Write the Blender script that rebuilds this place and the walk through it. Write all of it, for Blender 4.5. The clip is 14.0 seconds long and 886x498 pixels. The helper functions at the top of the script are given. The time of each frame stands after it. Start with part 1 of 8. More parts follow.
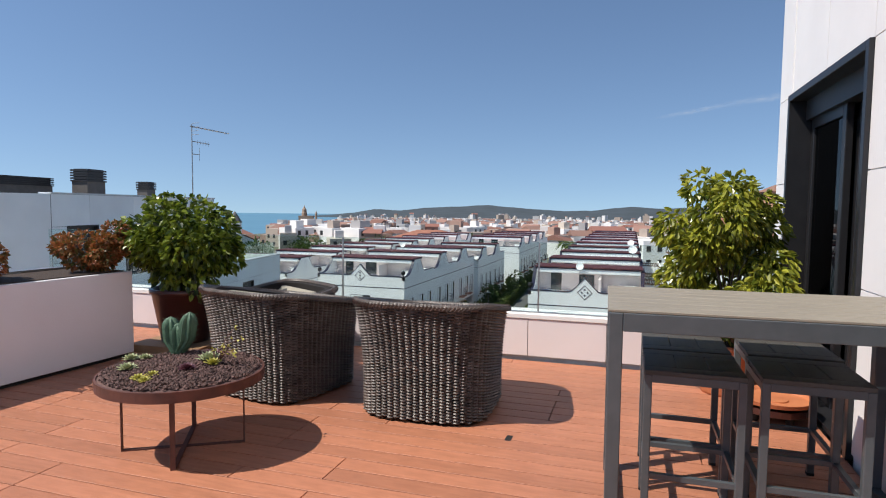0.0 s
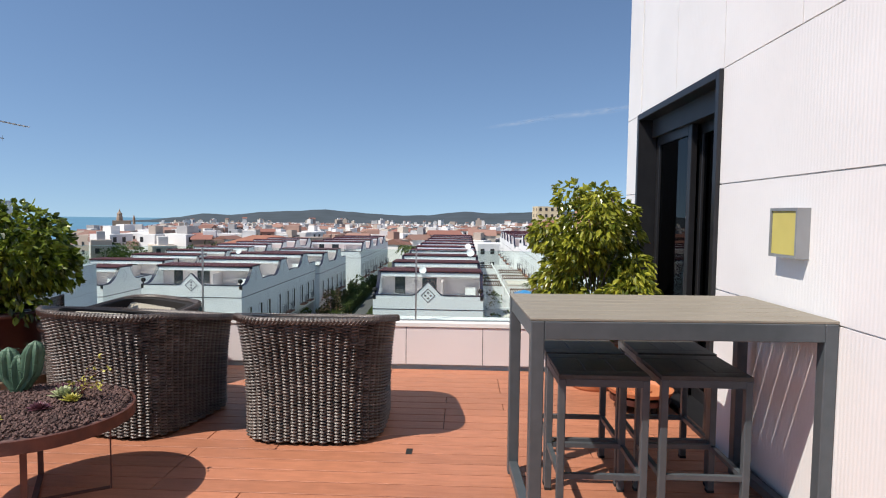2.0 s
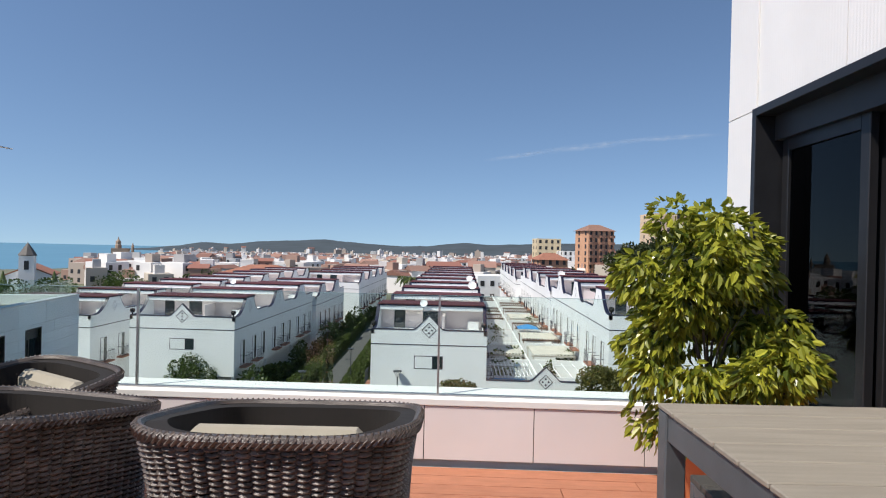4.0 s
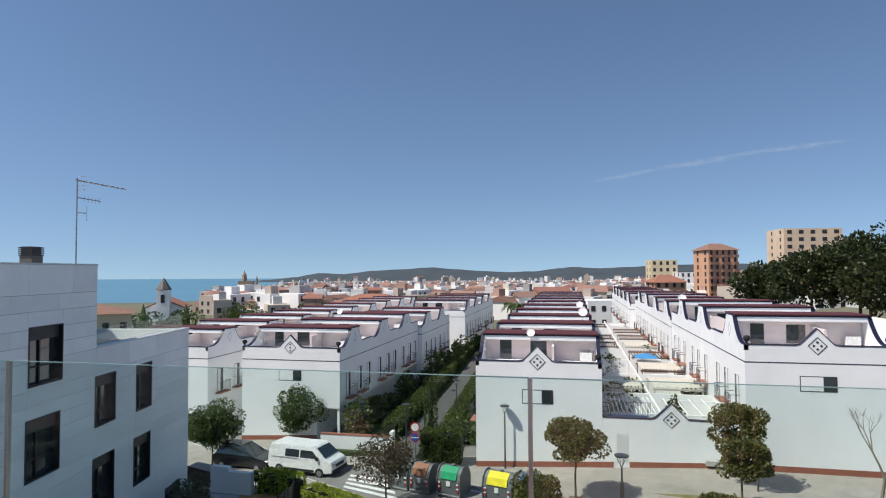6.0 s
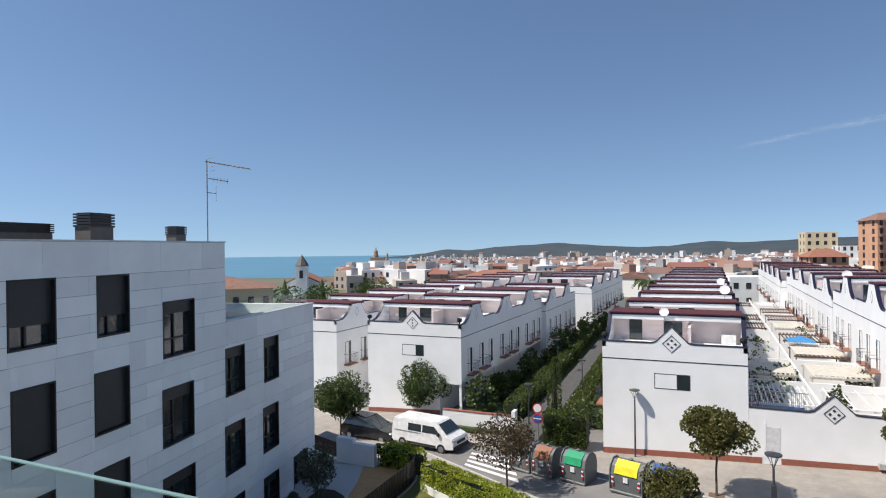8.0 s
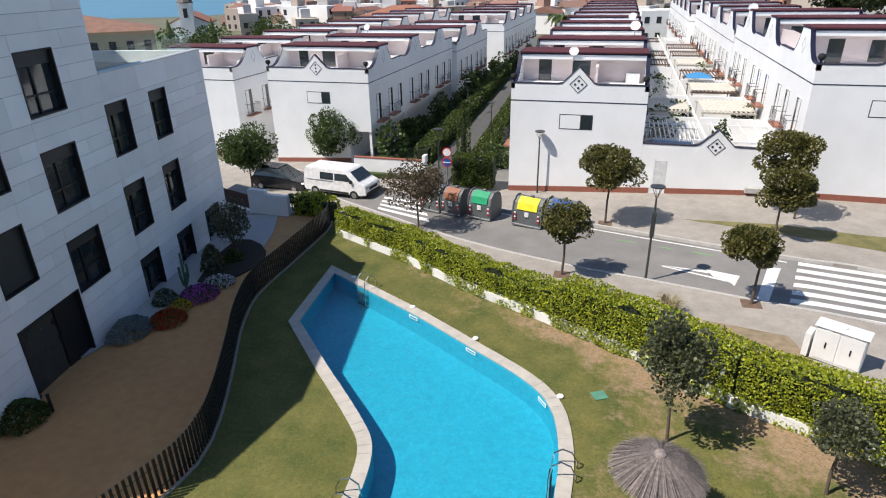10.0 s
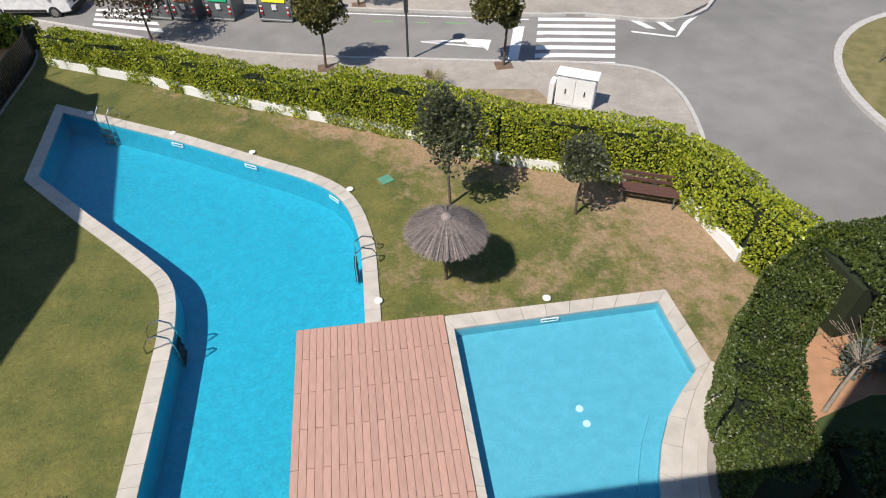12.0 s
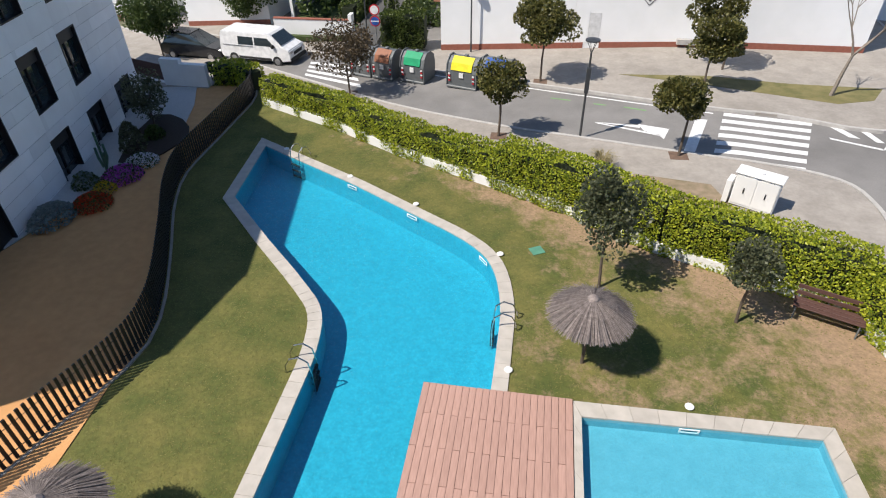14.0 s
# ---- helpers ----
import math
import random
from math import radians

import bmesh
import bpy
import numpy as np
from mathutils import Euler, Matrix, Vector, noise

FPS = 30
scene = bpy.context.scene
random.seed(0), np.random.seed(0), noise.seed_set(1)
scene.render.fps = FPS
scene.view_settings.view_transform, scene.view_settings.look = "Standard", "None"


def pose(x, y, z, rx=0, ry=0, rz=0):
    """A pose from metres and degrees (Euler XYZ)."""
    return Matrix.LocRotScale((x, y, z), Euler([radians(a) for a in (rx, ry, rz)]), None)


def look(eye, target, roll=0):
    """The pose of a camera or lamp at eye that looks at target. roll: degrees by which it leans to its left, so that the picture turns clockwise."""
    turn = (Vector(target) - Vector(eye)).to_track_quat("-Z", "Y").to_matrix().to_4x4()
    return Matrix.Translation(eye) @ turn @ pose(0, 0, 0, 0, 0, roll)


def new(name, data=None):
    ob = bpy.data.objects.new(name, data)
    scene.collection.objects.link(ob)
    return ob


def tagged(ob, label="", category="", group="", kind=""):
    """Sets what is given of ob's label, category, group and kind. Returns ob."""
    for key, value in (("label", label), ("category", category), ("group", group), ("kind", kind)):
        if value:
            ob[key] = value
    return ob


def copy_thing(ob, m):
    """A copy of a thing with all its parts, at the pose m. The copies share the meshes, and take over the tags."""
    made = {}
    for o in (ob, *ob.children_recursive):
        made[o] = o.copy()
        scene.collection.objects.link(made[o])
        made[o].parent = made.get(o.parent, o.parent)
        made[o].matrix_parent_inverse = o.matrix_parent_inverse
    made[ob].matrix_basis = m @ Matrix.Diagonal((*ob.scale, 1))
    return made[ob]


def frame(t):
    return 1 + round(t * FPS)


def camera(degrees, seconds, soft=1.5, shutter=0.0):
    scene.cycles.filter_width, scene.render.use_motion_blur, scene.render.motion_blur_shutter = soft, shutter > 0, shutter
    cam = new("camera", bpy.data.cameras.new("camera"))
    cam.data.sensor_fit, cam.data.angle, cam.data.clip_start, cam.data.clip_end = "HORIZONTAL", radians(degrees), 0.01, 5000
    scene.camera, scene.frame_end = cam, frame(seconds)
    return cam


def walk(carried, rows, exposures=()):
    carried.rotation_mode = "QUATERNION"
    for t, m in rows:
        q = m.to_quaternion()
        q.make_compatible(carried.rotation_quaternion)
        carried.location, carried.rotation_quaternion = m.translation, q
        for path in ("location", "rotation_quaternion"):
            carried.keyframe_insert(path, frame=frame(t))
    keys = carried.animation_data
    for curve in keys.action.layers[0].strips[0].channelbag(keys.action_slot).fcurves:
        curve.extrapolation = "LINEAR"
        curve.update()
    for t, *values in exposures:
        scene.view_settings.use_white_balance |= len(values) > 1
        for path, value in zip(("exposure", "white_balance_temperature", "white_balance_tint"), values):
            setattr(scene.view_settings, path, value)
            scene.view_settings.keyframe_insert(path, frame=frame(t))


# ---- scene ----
cam = camera(73.0, 14.0, soft=1.1)
METRES, EYE, TILT, LEAN, TURN = 8.0, 1.5, 0.0, 0.0, 16.0
PATH = [
    (0, (0.312, 1.601, 1.479), (-0.286, 3.505, 1.341), 0.6),
    (0.5, (0.201, 1.52, 1.485), (-0.197, 3.475, 1.347), 0.6),
    (1, (0.166, 1.384, 1.487), (-0.076, 3.365, 1.351), 0.6),
    (1.5, (0.104, 1.391, 1.491), (-0.032, 3.382, 1.359), 0.7),
    (2, (-0.066, 1.628, 1.504), (-0.139, 3.623, 1.387), 0.7),
    (2.5, (-0.216, 1.941, 1.52), (-0.26, 3.938, 1.421), 0.7),
    (3, (-0.348, 2.323, 1.512), (-0.386, 4.322, 1.441), 0.8),
    (3.2, (-0.365, 2.496, 1.488), (-0.406, 4.495, 1.43), 1.1),
    (5.3, (-0.383, 4.745, 1.516), (-0.598, 6.733, 1.56), -0.0),
    (5.5, (-0.378, 4.934, 1.517), (-0.645, 6.916, 1.569), -0.0),
    (6, (-0.395, 5.42, 1.51), (-0.817, 7.374, 1.581), -0.3),
    (6.5, (-0.394, 5.859, 1.512), (-0.994, 7.765, 1.6), -0.4),
    (7, (-0.414, 6.262, 1.483), (-1.173, 8.11, 1.582), -0.5),
    (7.2, (-0.425, 6.398, 1.48), (-1.237, 8.224, 1.576), -0.5),
    (9.3, (-0.519, 7.379, 1.45), (-1.247, 9.181, 0.979), -0.9),
    (9.5, (-0.515, 7.4, 1.478), (-1.182, 9.197, 0.906), -1.1),
    (10, (-0.454, 7.459, 1.536), (-0.962, 9.207, 0.708), -1.1),
    (10.5, (-0.443, 7.426, 1.512), (-0.783, 9.096, 0.464), -1.1),
    (11, (-0.43, 7.408, 1.53), (-0.589, 8.987, 0.313), -0.9),
    (11.5, (-0.42, 7.406, 1.491), (-0.386, 8.904, 0.166), -0.5),
    (12, (-0.388, 7.413, 1.472), (-0.187, 8.844, 0.09), -0.0),
    (12.5, (-0.371, 7.425, 1.468), (-0.088, 8.826, 0.069), 0.4),
    (13, (-0.406, 7.424, 1.457), (-0.168, 8.855, 0.079), 0.3),
    (13.5, (-0.465, 7.437, 1.474), (-0.416, 8.941, 0.157), -0.2),
    (14, (-0.495, 7.419, 1.455), (-0.761, 8.992, 0.248), -0.9),
]
walk(cam, [(t, look(eye, target, roll)) for t, eye, target, roll in PATH], [(0, 0.25), (3, 0.27), (5.5, 0.12), (7.2, 0.16), (9.5, 0.28), (11, 0.29), (12.5, 0.25), (14, 0.29)])

# ---- light ----
SUN_EL, SUN_AZ = radians(53.5), math.atan2(-0.82, -0.57)
world = bpy.data.worlds.new("sky")
scene.world = world
world.use_nodes = True
_wn = world.node_tree.nodes
_bg = _wn["Background"]
_sky = _wn.new("ShaderNodeTexSky")
_sky.sky_type = "NISHITA"
_sky.sun_disc = False
_sky.sun_elevation, _sky.sun_rotation = SUN_EL, SUN_AZ
_sky.air_density, _sky.dust_density, _sky.ozone_density = 1.0, 0.2, 3.5
_bg.inputs["Strength"].default_value = 0.108
_tc, _up, _hs = _wn.new("ShaderNodeTexCoord"), _wn.new("ShaderNodeVectorMath"), _wn.new("ShaderNodeHueSaturation")
_up.operation = "ADD"
_up.inputs[1].default_value = (0, 0, 0.12)
_hs.inputs["Saturation"].default_value = 1.0
world.node_tree.links.new(_tc.outputs["Generated"], _up.inputs[0])
world.node_tree.links.new(_up.outputs[0], _sky.inputs["Vector"])
world.node_tree.links.new(_sky.outputs[0], _hs.inputs["Color"])
world.node_tree.links.new(_hs.outputs[0], _bg.inputs["Color"])
scene.view_settings.exposure = 0.25
sun = new("sun", bpy.data.lights.new("sun", "SUN"))
sun.data.energy, sun.data.angle, sun.data.color = 5.0, radians(0.5), (1.0, 0.93, 0.84)
_sd = Vector((math.sin(SUN_AZ) * math.cos(SUN_EL), math.cos(SUN_AZ) * math.cos(SUN_EL), math.sin(SUN_EL)))
sun.matrix_world = look(_sd * 50, (0, 0, 0))

# ---- materials ----


def mat(name, col, rough=0.6, col2=None, scale=4.0, metal=0.0, bump=0.0, bscale=60.0, rand=0.0, island=0.0, stretch=(1, 1, 1), spec=0.5, stain=0.0, detail=6.0, coords="Object"):
    """A surface with broad stains, fine grain and relief."""
    m = bpy.data.materials.new(name)
    m.use_nodes = True
    nt = m.node_tree
    nd, lk = nt.nodes, nt.links
    b = nd["Principled BSDF"]
    b.inputs["Roughness"].default_value = rough
    b.inputs["Metallic"].default_value = metal
    b.inputs["Specular IOR Level"].default_value = spec
    tc = nd.new("ShaderNodeTexCoord")
    mp = nd.new("ShaderNodeMapping")
    mp.inputs["Scale"].default_value = stretch
    lk.new(tc.outputs[coords], mp.inputs[0])
    n1 = nd.new("ShaderNodeTexNoise")
    n1.inputs["Scale"].default_value, n1.inputs["Detail"].default_value = scale, detail
    lk.new(mp.outputs[0], n1.inputs["Vector"])
    r = nd.new("ShaderNodeValToRGB")
    c2 = col2 or tuple(c * 0.78 for c in col)
    r.color_ramp.elements[0].position, r.color_ramp.elements[1].position = 0.32, 0.68
    r.color_ramp.elements[0].color, r.color_ramp.elements[1].color = (*c2, 1), (*col, 1)
    lk.new(n1.outputs[0], r.inputs[0])
    out = r.outputs[0]
    if rand or island:
        src = nd.new("ShaderNodeObjectInfo" if rand else "ShaderNodeNewGeometry")
        hv = nd.new("ShaderNodeHueSaturation")
        mr = nd.new("ShaderNodeMapRange")
        k = rand or island
        mr.inputs["To Min"].default_value, mr.inputs["To Max"].default_value = 1 - k, 1 + k
        lk.new(src.outputs["Random" if rand else "Random Per Island"], mr.inputs["Value"])
        lk.new(mr.outputs[0], hv.inputs["Value"])
        lk.new(out, hv.inputs["Color"])
        out = hv.outputs[0]
    if stain:
        n3 = nd.new("ShaderNodeTexNoise")
        n3.inputs["Scale"].default_value, n3.inputs["Detail"].default_value = scale * 0.17, 8
        lk.new(mp.outputs[0], n3.inputs["Vector"])
        r3 = nd.new("ShaderNodeMapRange")
        r3.inputs["From Min"].default_value, r3.inputs["From Max"].default_value = 0.4, 0.72
        r3.inputs["To Min"].default_value, r3.inputs["To Max"].default_value = 1.0, 1 - stain
        lk.new(n3.outputs[0], r3.inputs["Value"])
        mx = nd.new("ShaderNodeMix")
        mx.data_type, mx.blend_type = "RGBA", "MULTIPLY"
        mx.inputs[0].default_value = 1
        lk.new(out, mx.inputs[6])
        lk.new(r3.outputs[0], mx.inputs[7])
        out = mx.outputs[2]
    lk.new(out, b.inputs["Base Color"])
    if bump:
        n2 = nd.new("ShaderNodeTexNoise")
        n2.inputs["Scale"].default_value, n2.inputs["Detail"].default_value = bscale, 4
        lk.new(mp.outputs[0], n2.inputs["Vector"])
        bp = nd.new("ShaderNodeBump")
        bp.inputs["Strength"].default_value, bp.inputs["Distance"].default_value = bump, 0.01
        lk.new(n2.outputs[0], bp.inputs["Height"])
        lk.new(bp.outputs[0], b.inputs["Normal"])
    return m


def leafmat(name, c1, c2, rough=0.45, trans=0.35):
    m = bpy.data.materials.new(name)
    m.use_nodes = True
    nd, lk = m.node_tree.nodes, m.node_tree.links
    b = nd["Principled BSDF"]
    b.inputs["Roughness"].default_value = rough
    g = nd.new("ShaderNodeNewGeometry")
    r = nd.new("ShaderNodeValToRGB")
    r.color_ramp.elements[0].color, r.color_ramp.elements[1].color = (*c1, 1), (*c2, 1)
    lk.new(g.outputs["Random Per Island"], r.inputs[0])
    lk.new(r.outputs[0], b.inputs["Base Color"])
    t = nd.new("ShaderNodeBsdfTranslucent")
    lk.new(r.outputs[0], t.inputs["Color"])
    mx = nd.new("ShaderNodeMixShader")
    mx.inputs[0].default_value = trans
    lk.new(b.outputs[0], mx.inputs[1])
    lk.new(t.outputs[0], mx.inputs[2])
    lk.new(mx.outputs[0], nd["Material Output"].inputs[0])
    return m


def glassmat(name, tint=(0.88, 0.96, 0.94), refl=1.0):
    """Thin clear glass: see-through, with a Fresnel gloss."""
    m = bpy.data.materials.new(name)
    m.use_nodes = True
    nd, lk = m.node_tree.nodes, m.node_tree.links
    nd.remove(nd["Principled BSDF"])
    t, g, f, mx = nd.new("ShaderNodeBsdfTransparent"), nd.new("ShaderNodeBsdfGlossy"), nd.new("ShaderNodeLayerWeight"), nd.new("ShaderNodeMixShader")
    pw, ml = nd.new("ShaderNodeMath"), nd.new("ShaderNodeMath")
    pw.operation, ml.operation = "POWER", "MULTIPLY_ADD"
    pw.inputs[1].default_value, ml.inputs[1].default_value, ml.inputs[2].default_value = 4.5, 0.75 * refl, 0.03
    f.inputs["Blend"].default_value = 0.5
    lk.new(f.outputs["Facing"], pw.inputs[0])
    lk.new(pw.outputs[0], ml.inputs[0])
    t.inputs[0].default_value = (*tint, 1)
    g.inputs["Roughness"].default_value = 0.01
    lk.new(ml.outputs[0], mx.inputs[0])
    lk.new(t.outputs[0], mx.inputs[1])
    lk.new(g.outputs[0], mx.inputs[2])
    lk.new(mx.outputs[0], nd["Material Output"].inputs[0])
    return m


def watermat(name, tint):
    m = glassmat(name, tint)
    nd, lk = m.node_tree.nodes, m.node_tree.links
    g = [n for n in nd if n.type == "BSDF_GLOSSY"][0]
    g.inputs["Roughness"].default_value = 0.05
    tc, n = nd.new("ShaderNodeTexCoord"), nd.new("ShaderNodeTexNoise")
    n.inputs["Scale"].default_value, n.inputs["Detail"].default_value = 8.0, 5
    b = nd.new("ShaderNodeBump")
    b.inputs["Strength"].default_value, b.inputs["Distance"].default_value = 1.0, 0.07
    lk.new(tc.outputs["Object"], n.inputs["Vector"])
    lk.new(n.outputs[0], b.inputs["Height"])
    lk.new(b.outputs[0], g.inputs["Normal"])
    fr = [q for q in nd if q.type == "LAYER_WEIGHT"][0]
    lk.new(b.outputs[0], fr.inputs["Normal"])
    return m


WHITE = mat("white_render", (0.78, 0.775, 0.76), 0.75, (0.72, 0.715, 0.70), 1.5, bump=0.25, bscale=90, stain=0.07)
HOUSEW = mat("house_white", (0.84, 0.84, 0.84), 0.8, (0.79, 0.795, 0.79), 0.8, bump=0.2, bscale=60, stain=0.10)
CLAD = mat("ribbed_cladding", (0.78, 0.76, 0.75), 0.5, (0.74, 0.72, 0.71), 2.0, bump=0.08, bscale=120, stain=0.05)
PARW = mat("parapet_board", (0.74, 0.68, 0.68), 0.55, (0.71, 0.65, 0.65), 2.0, stain=0.04)
NBCLAD = mat("neighbour_cladding", (0.86, 0.86, 0.87), 0.55, (0.81, 0.81, 0.82), 1.2, stain=0.08, rand=0.07)
DARK = mat("dark_aluminium", (0.028, 0.028, 0.031), 0.4, (0.022, 0.022, 0.025), 8, metal=0.4, bump=0.05)
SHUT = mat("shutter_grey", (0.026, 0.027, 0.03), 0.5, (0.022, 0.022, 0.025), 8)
GREYM = mat("grey_painted_metal", (0.085, 0.097, 0.108), 0.42, (0.07, 0.082, 0.09), 14, metal=0.2, bump=0.06, bscale=200)
SLATT = mat("taupe_composite", (0.25, 0.222, 0.178), 0.6, (0.20, 0.176, 0.14), 3, stretch=(1, 14, 14), bump=0.15, bscale=80)
SEATS = mat("dark_slat", (0.06, 0.056, 0.05), 0.55, (0.045, 0.042, 0.038), 4, stretch=(14, 1, 14), bump=0.15, bscale=80)
DECK = mat("deck_board", (0.44, 0.182, 0.103), 0.5, (0.36, 0.142, 0.078), 5, stretch=(1, 9, 1), bump=0.2, bscale=120, rand=0.10, stain=0.10, coords="Object")
BLACK = mat("black_gap", (0.012, 0.012, 0.012), 0.8)
WICK = mat("brown_wicker", (0.125, 0.10, 0.088), 0.36, (0.06, 0.047, 0.04), 9, bump=0.3, bscale=160, island=0.25)
RUST = mat("rust_steel", (0.13, 0.05, 0.035), 0.6, (0.075, 0.032, 0.025), 10, metal=0.2, bump=0.2)
LAVA = mat("lava_gravel", (0.13, 0.075, 0.065), 0.9, (0.07, 0.04, 0.036), 30, bump=0.5, island=0.45)
POTR = mat("oxblood_glaze", (0.055, 0.016, 0.012), 0.28, (0.04, 0.012, 0.01), 5, bump=0.08)
TERRA = mat("terracotta", (0.50, 0.18, 0.075), 0.6, (0.40, 0.13, 0.055), 6, bump=0.1)
SOIL = mat("soil", (0.05, 0.032, 0.022), 0.95, (0.03, 0.02, 0.015), 20, bump=0.6)
CACT = mat("cactus_green", (0.07, 0.14, 0.085), 0.6, (0.05, 0.10, 0.06), 14, bump=0.1)
WOODP = mat("wood_platform", (0.32, 0.19, 0.10), 0.6, (0.24, 0.14, 0.07), 6, stretch=(1, 10, 1), bump=0.2)
CUSH = mat("beige_cushion", (0.34, 0.31, 0.25), 0.9, (0.29, 0.265, 0.21), 6, bump=0.2, bscale=300)
YELL = mat("yellow_diffuser", (0.52, 0.45, 0.13), 0.5, (0.48, 0.41, 0.115), 8)
ALU = mat("brushed_aluminium", (0.42, 0.42, 0.42), 0.35, metal=0.8)
STEEL = mat("stainless_steel", (0.6, 0.6, 0.6), 0.18, metal=1.0)
ASPH = mat("asphalt", (0.225, 0.215, 0.205), 0.9, (0.185, 0.177, 0.168), 0.9, bump=0.4, bscale=80, stain=0.22)
PAVE = mat("concrete_pavement", (0.355, 0.322, 0.285), 0.85, (0.285, 0.257, 0.225), 1.5, bump=0.2, bscale=50, stain=0.15)
KERB = mat("kerb_stone", (0.46, 0.44, 0.41), 0.8, (0.38, 0.36, 0.34), 5, bump=0.2)
PAINT = mat("road_paint", (0.78, 0.78, 0.77), 0.7, (0.66, 0.66, 0.65), 6, stain=0.18)
LAWN = mat("lawn", (0.150, 0.138, 0.036), 0.95, (0.072, 0.09, 0.018), 1.1, bump=1.0, bscale=45, detail=12)


def bare_patches(m, col, x0):
    """Bare earth breaks through the grass towards the hedge and the far corner."""
    nd, lk = m.node_tree.nodes, m.node_tree.links
    b = nd["Principled BSDF"]
    old = b.inputs["Base Color"].links[0].from_socket
    tc, n, sx, mt, rp, mx = (nd.new("ShaderNode" + k) for k in ("TexCoord", "TexNoise", "SeparateXYZ", "Math", "MapRange", "Mix"))
    n.inputs["Scale"].default_value, n.inputs["Detail"].default_value = 0.7, 14
    n.inputs["Roughness"].default_value = 0.8
    lk.new(tc.outputs["Object"], n.inputs["Vector"])
    lk.new(tc.outputs["Object"], sx.inputs[0])
    mt.operation = "MULTIPLY_ADD"
    mt.inputs[1].default_value, mt.inputs[2].default_value = 0.015, -x0 * 0.015
    lk.new(sx.outputs[0], mt.inputs[0])
    ad = nd.new("ShaderNodeMath")
    ad.operation, ad.use_clamp = "ADD", False
    lk.new(n.outputs[0], ad.inputs[0])
    lk.new(mt.outputs[0], ad.inputs[1])
    # worn soil along the foot of the hedge
    dp, ed, a2 = nd.new("ShaderNodeVectorMath"), nd.new("ShaderNodeMapRange"), nd.new("ShaderNodeMath")
    dp.operation, a2.operation = "DOT_PRODUCT", "ADD"
    dp.inputs[1].default_value = (0.464, 0.886, 0)
    ed.inputs["From Min"].default_value, ed.inputs["From Max"].default_value = 21.0, 23.2
    ed.inputs["To Min"].default_value, ed.inputs["To Max"].default_value = 0.0, 0.17
    lk.new(tc.outputs["Object"], dp.inputs[0])
    lk.new(dp.outputs["Value"], ed.inputs["Value"])
    lk.new(ad.outputs[0], a2.inputs[0])
    lk.new(ed.outputs[0], a2.inputs[1])
    ad = a2
    rp.inputs["From Min"].default_value, rp.inputs["From Max"].default_value = 0.54, 0.68
    lk.new(ad.outputs[0], rp.inputs["Value"])
    mx.data_type = "RGBA"
    lk.new(rp.outputs[0], mx.inputs[0])
    lk.new(old, mx.inputs[6])
    mx.inputs[7].default_value = (*col, 1)
    lk.new(mx.outputs[2], b.inputs["Base Color"])




def mottle(m, scale, lo, hi):
    """Fine light and dark flecks over the base colour."""
    nd, lk = m.node_tree.nodes, m.node_tree.links
    b = nd["Principled BSDF"]
    old = b.inputs["Base Color"].links[0].from_socket
    tc, n, rp, mx = (nd.new("ShaderNode" + k) for k in ("TexCoord", "TexNoise", "MapRange", "Mix"))
    n.inputs["Scale"].default_value, n.inputs["Detail"].default_value, n.inputs["Roughness"].default_value = scale, 10, 0.75
    rp.inputs["From Min"].default_value, rp.inputs["From Max"].default_value = 0.33, 0.67
    rp.inputs["To Min"].default_value, rp.inputs["To Max"].default_value = lo, hi
    mx.data_type, mx.blend_type = "RGBA", "MULTIPLY"
    mx.inputs[0].default_value = 1
    lk.new(tc.outputs["Object"], n.inputs["Vector"])
    lk.new(n.outputs[0], rp.inputs["Value"])
    lk.new(old, mx.inputs[6])
    lk.new(rp.outputs[0], mx.inputs[7])
    lk.new(mx.outputs[2], b.inputs["Base Color"])


bare_patches(LAWN, (0.30, 0.205, 0.125), 0.0)
mottle(LAWN, 7.0, 0.72, 1.25)
mottle(ASPH, 14.0, 0.9, 1.1)
mottle(PAVE, 6.0, 0.92, 1.07)
STRIP = mat("dry_grass", (0.20, 0.17, 0.07), 0.95, (0.12, 0.115, 0.04), 2.0, bump=0.8, bscale=50)
PATH = mat("ochre_resin", (0.62, 0.325, 0.13), 0.85, (0.54, 0.275, 0.105), 3, bump=0.4, bscale=150, stain=0.08)
COPE = mat("pool_coping", (0.49, 0.45, 0.40), 0.7, (0.41, 0.375, 0.33), 3, bump=0.1, rand=0.05)
PTILE = mat("pool_tile", (0.034, 0.37, 0.50), 0.4, (0.026, 0.33, 0.455), 6, bump=0.1)
KTILE = mat("kids_pool_tile", (0.155, 0.42, 0.52), 0.4, (0.13, 0.375, 0.47), 3, bump=0.1)
WATER = watermat("water", (0.60, 0.93, 0.99))
PDECK = mat("pool_deck_board", (0.45, 0.275, 0.22), 0.6, (0.37, 0.22, 0.175), 3, stretch=(9, 1, 1), bump=0.1, rand=0.06)
LEAFH = leafmat("ivy_leaf", (0.095, 0.155, 0.012), (0.53, 0.55, 0.045))
LEAFD = leafmat("dark_leaf", (0.035, 0.065, 0.015), (0.11, 0.15, 0.04))
LEAFT = leafmat("street_tree_leaf", (0.045, 0.055, 0.013), (0.20, 0.18, 0.05))
LEAFB = leafmat("bronze_leaf", (0.06, 0.045, 0.025), (0.14, 0.10, 0.055))
LEAFC = leafmat("citrus_leaf", (0.022, 0.045, 0.006), (0.23, 0.29, 0.03), 0.28)
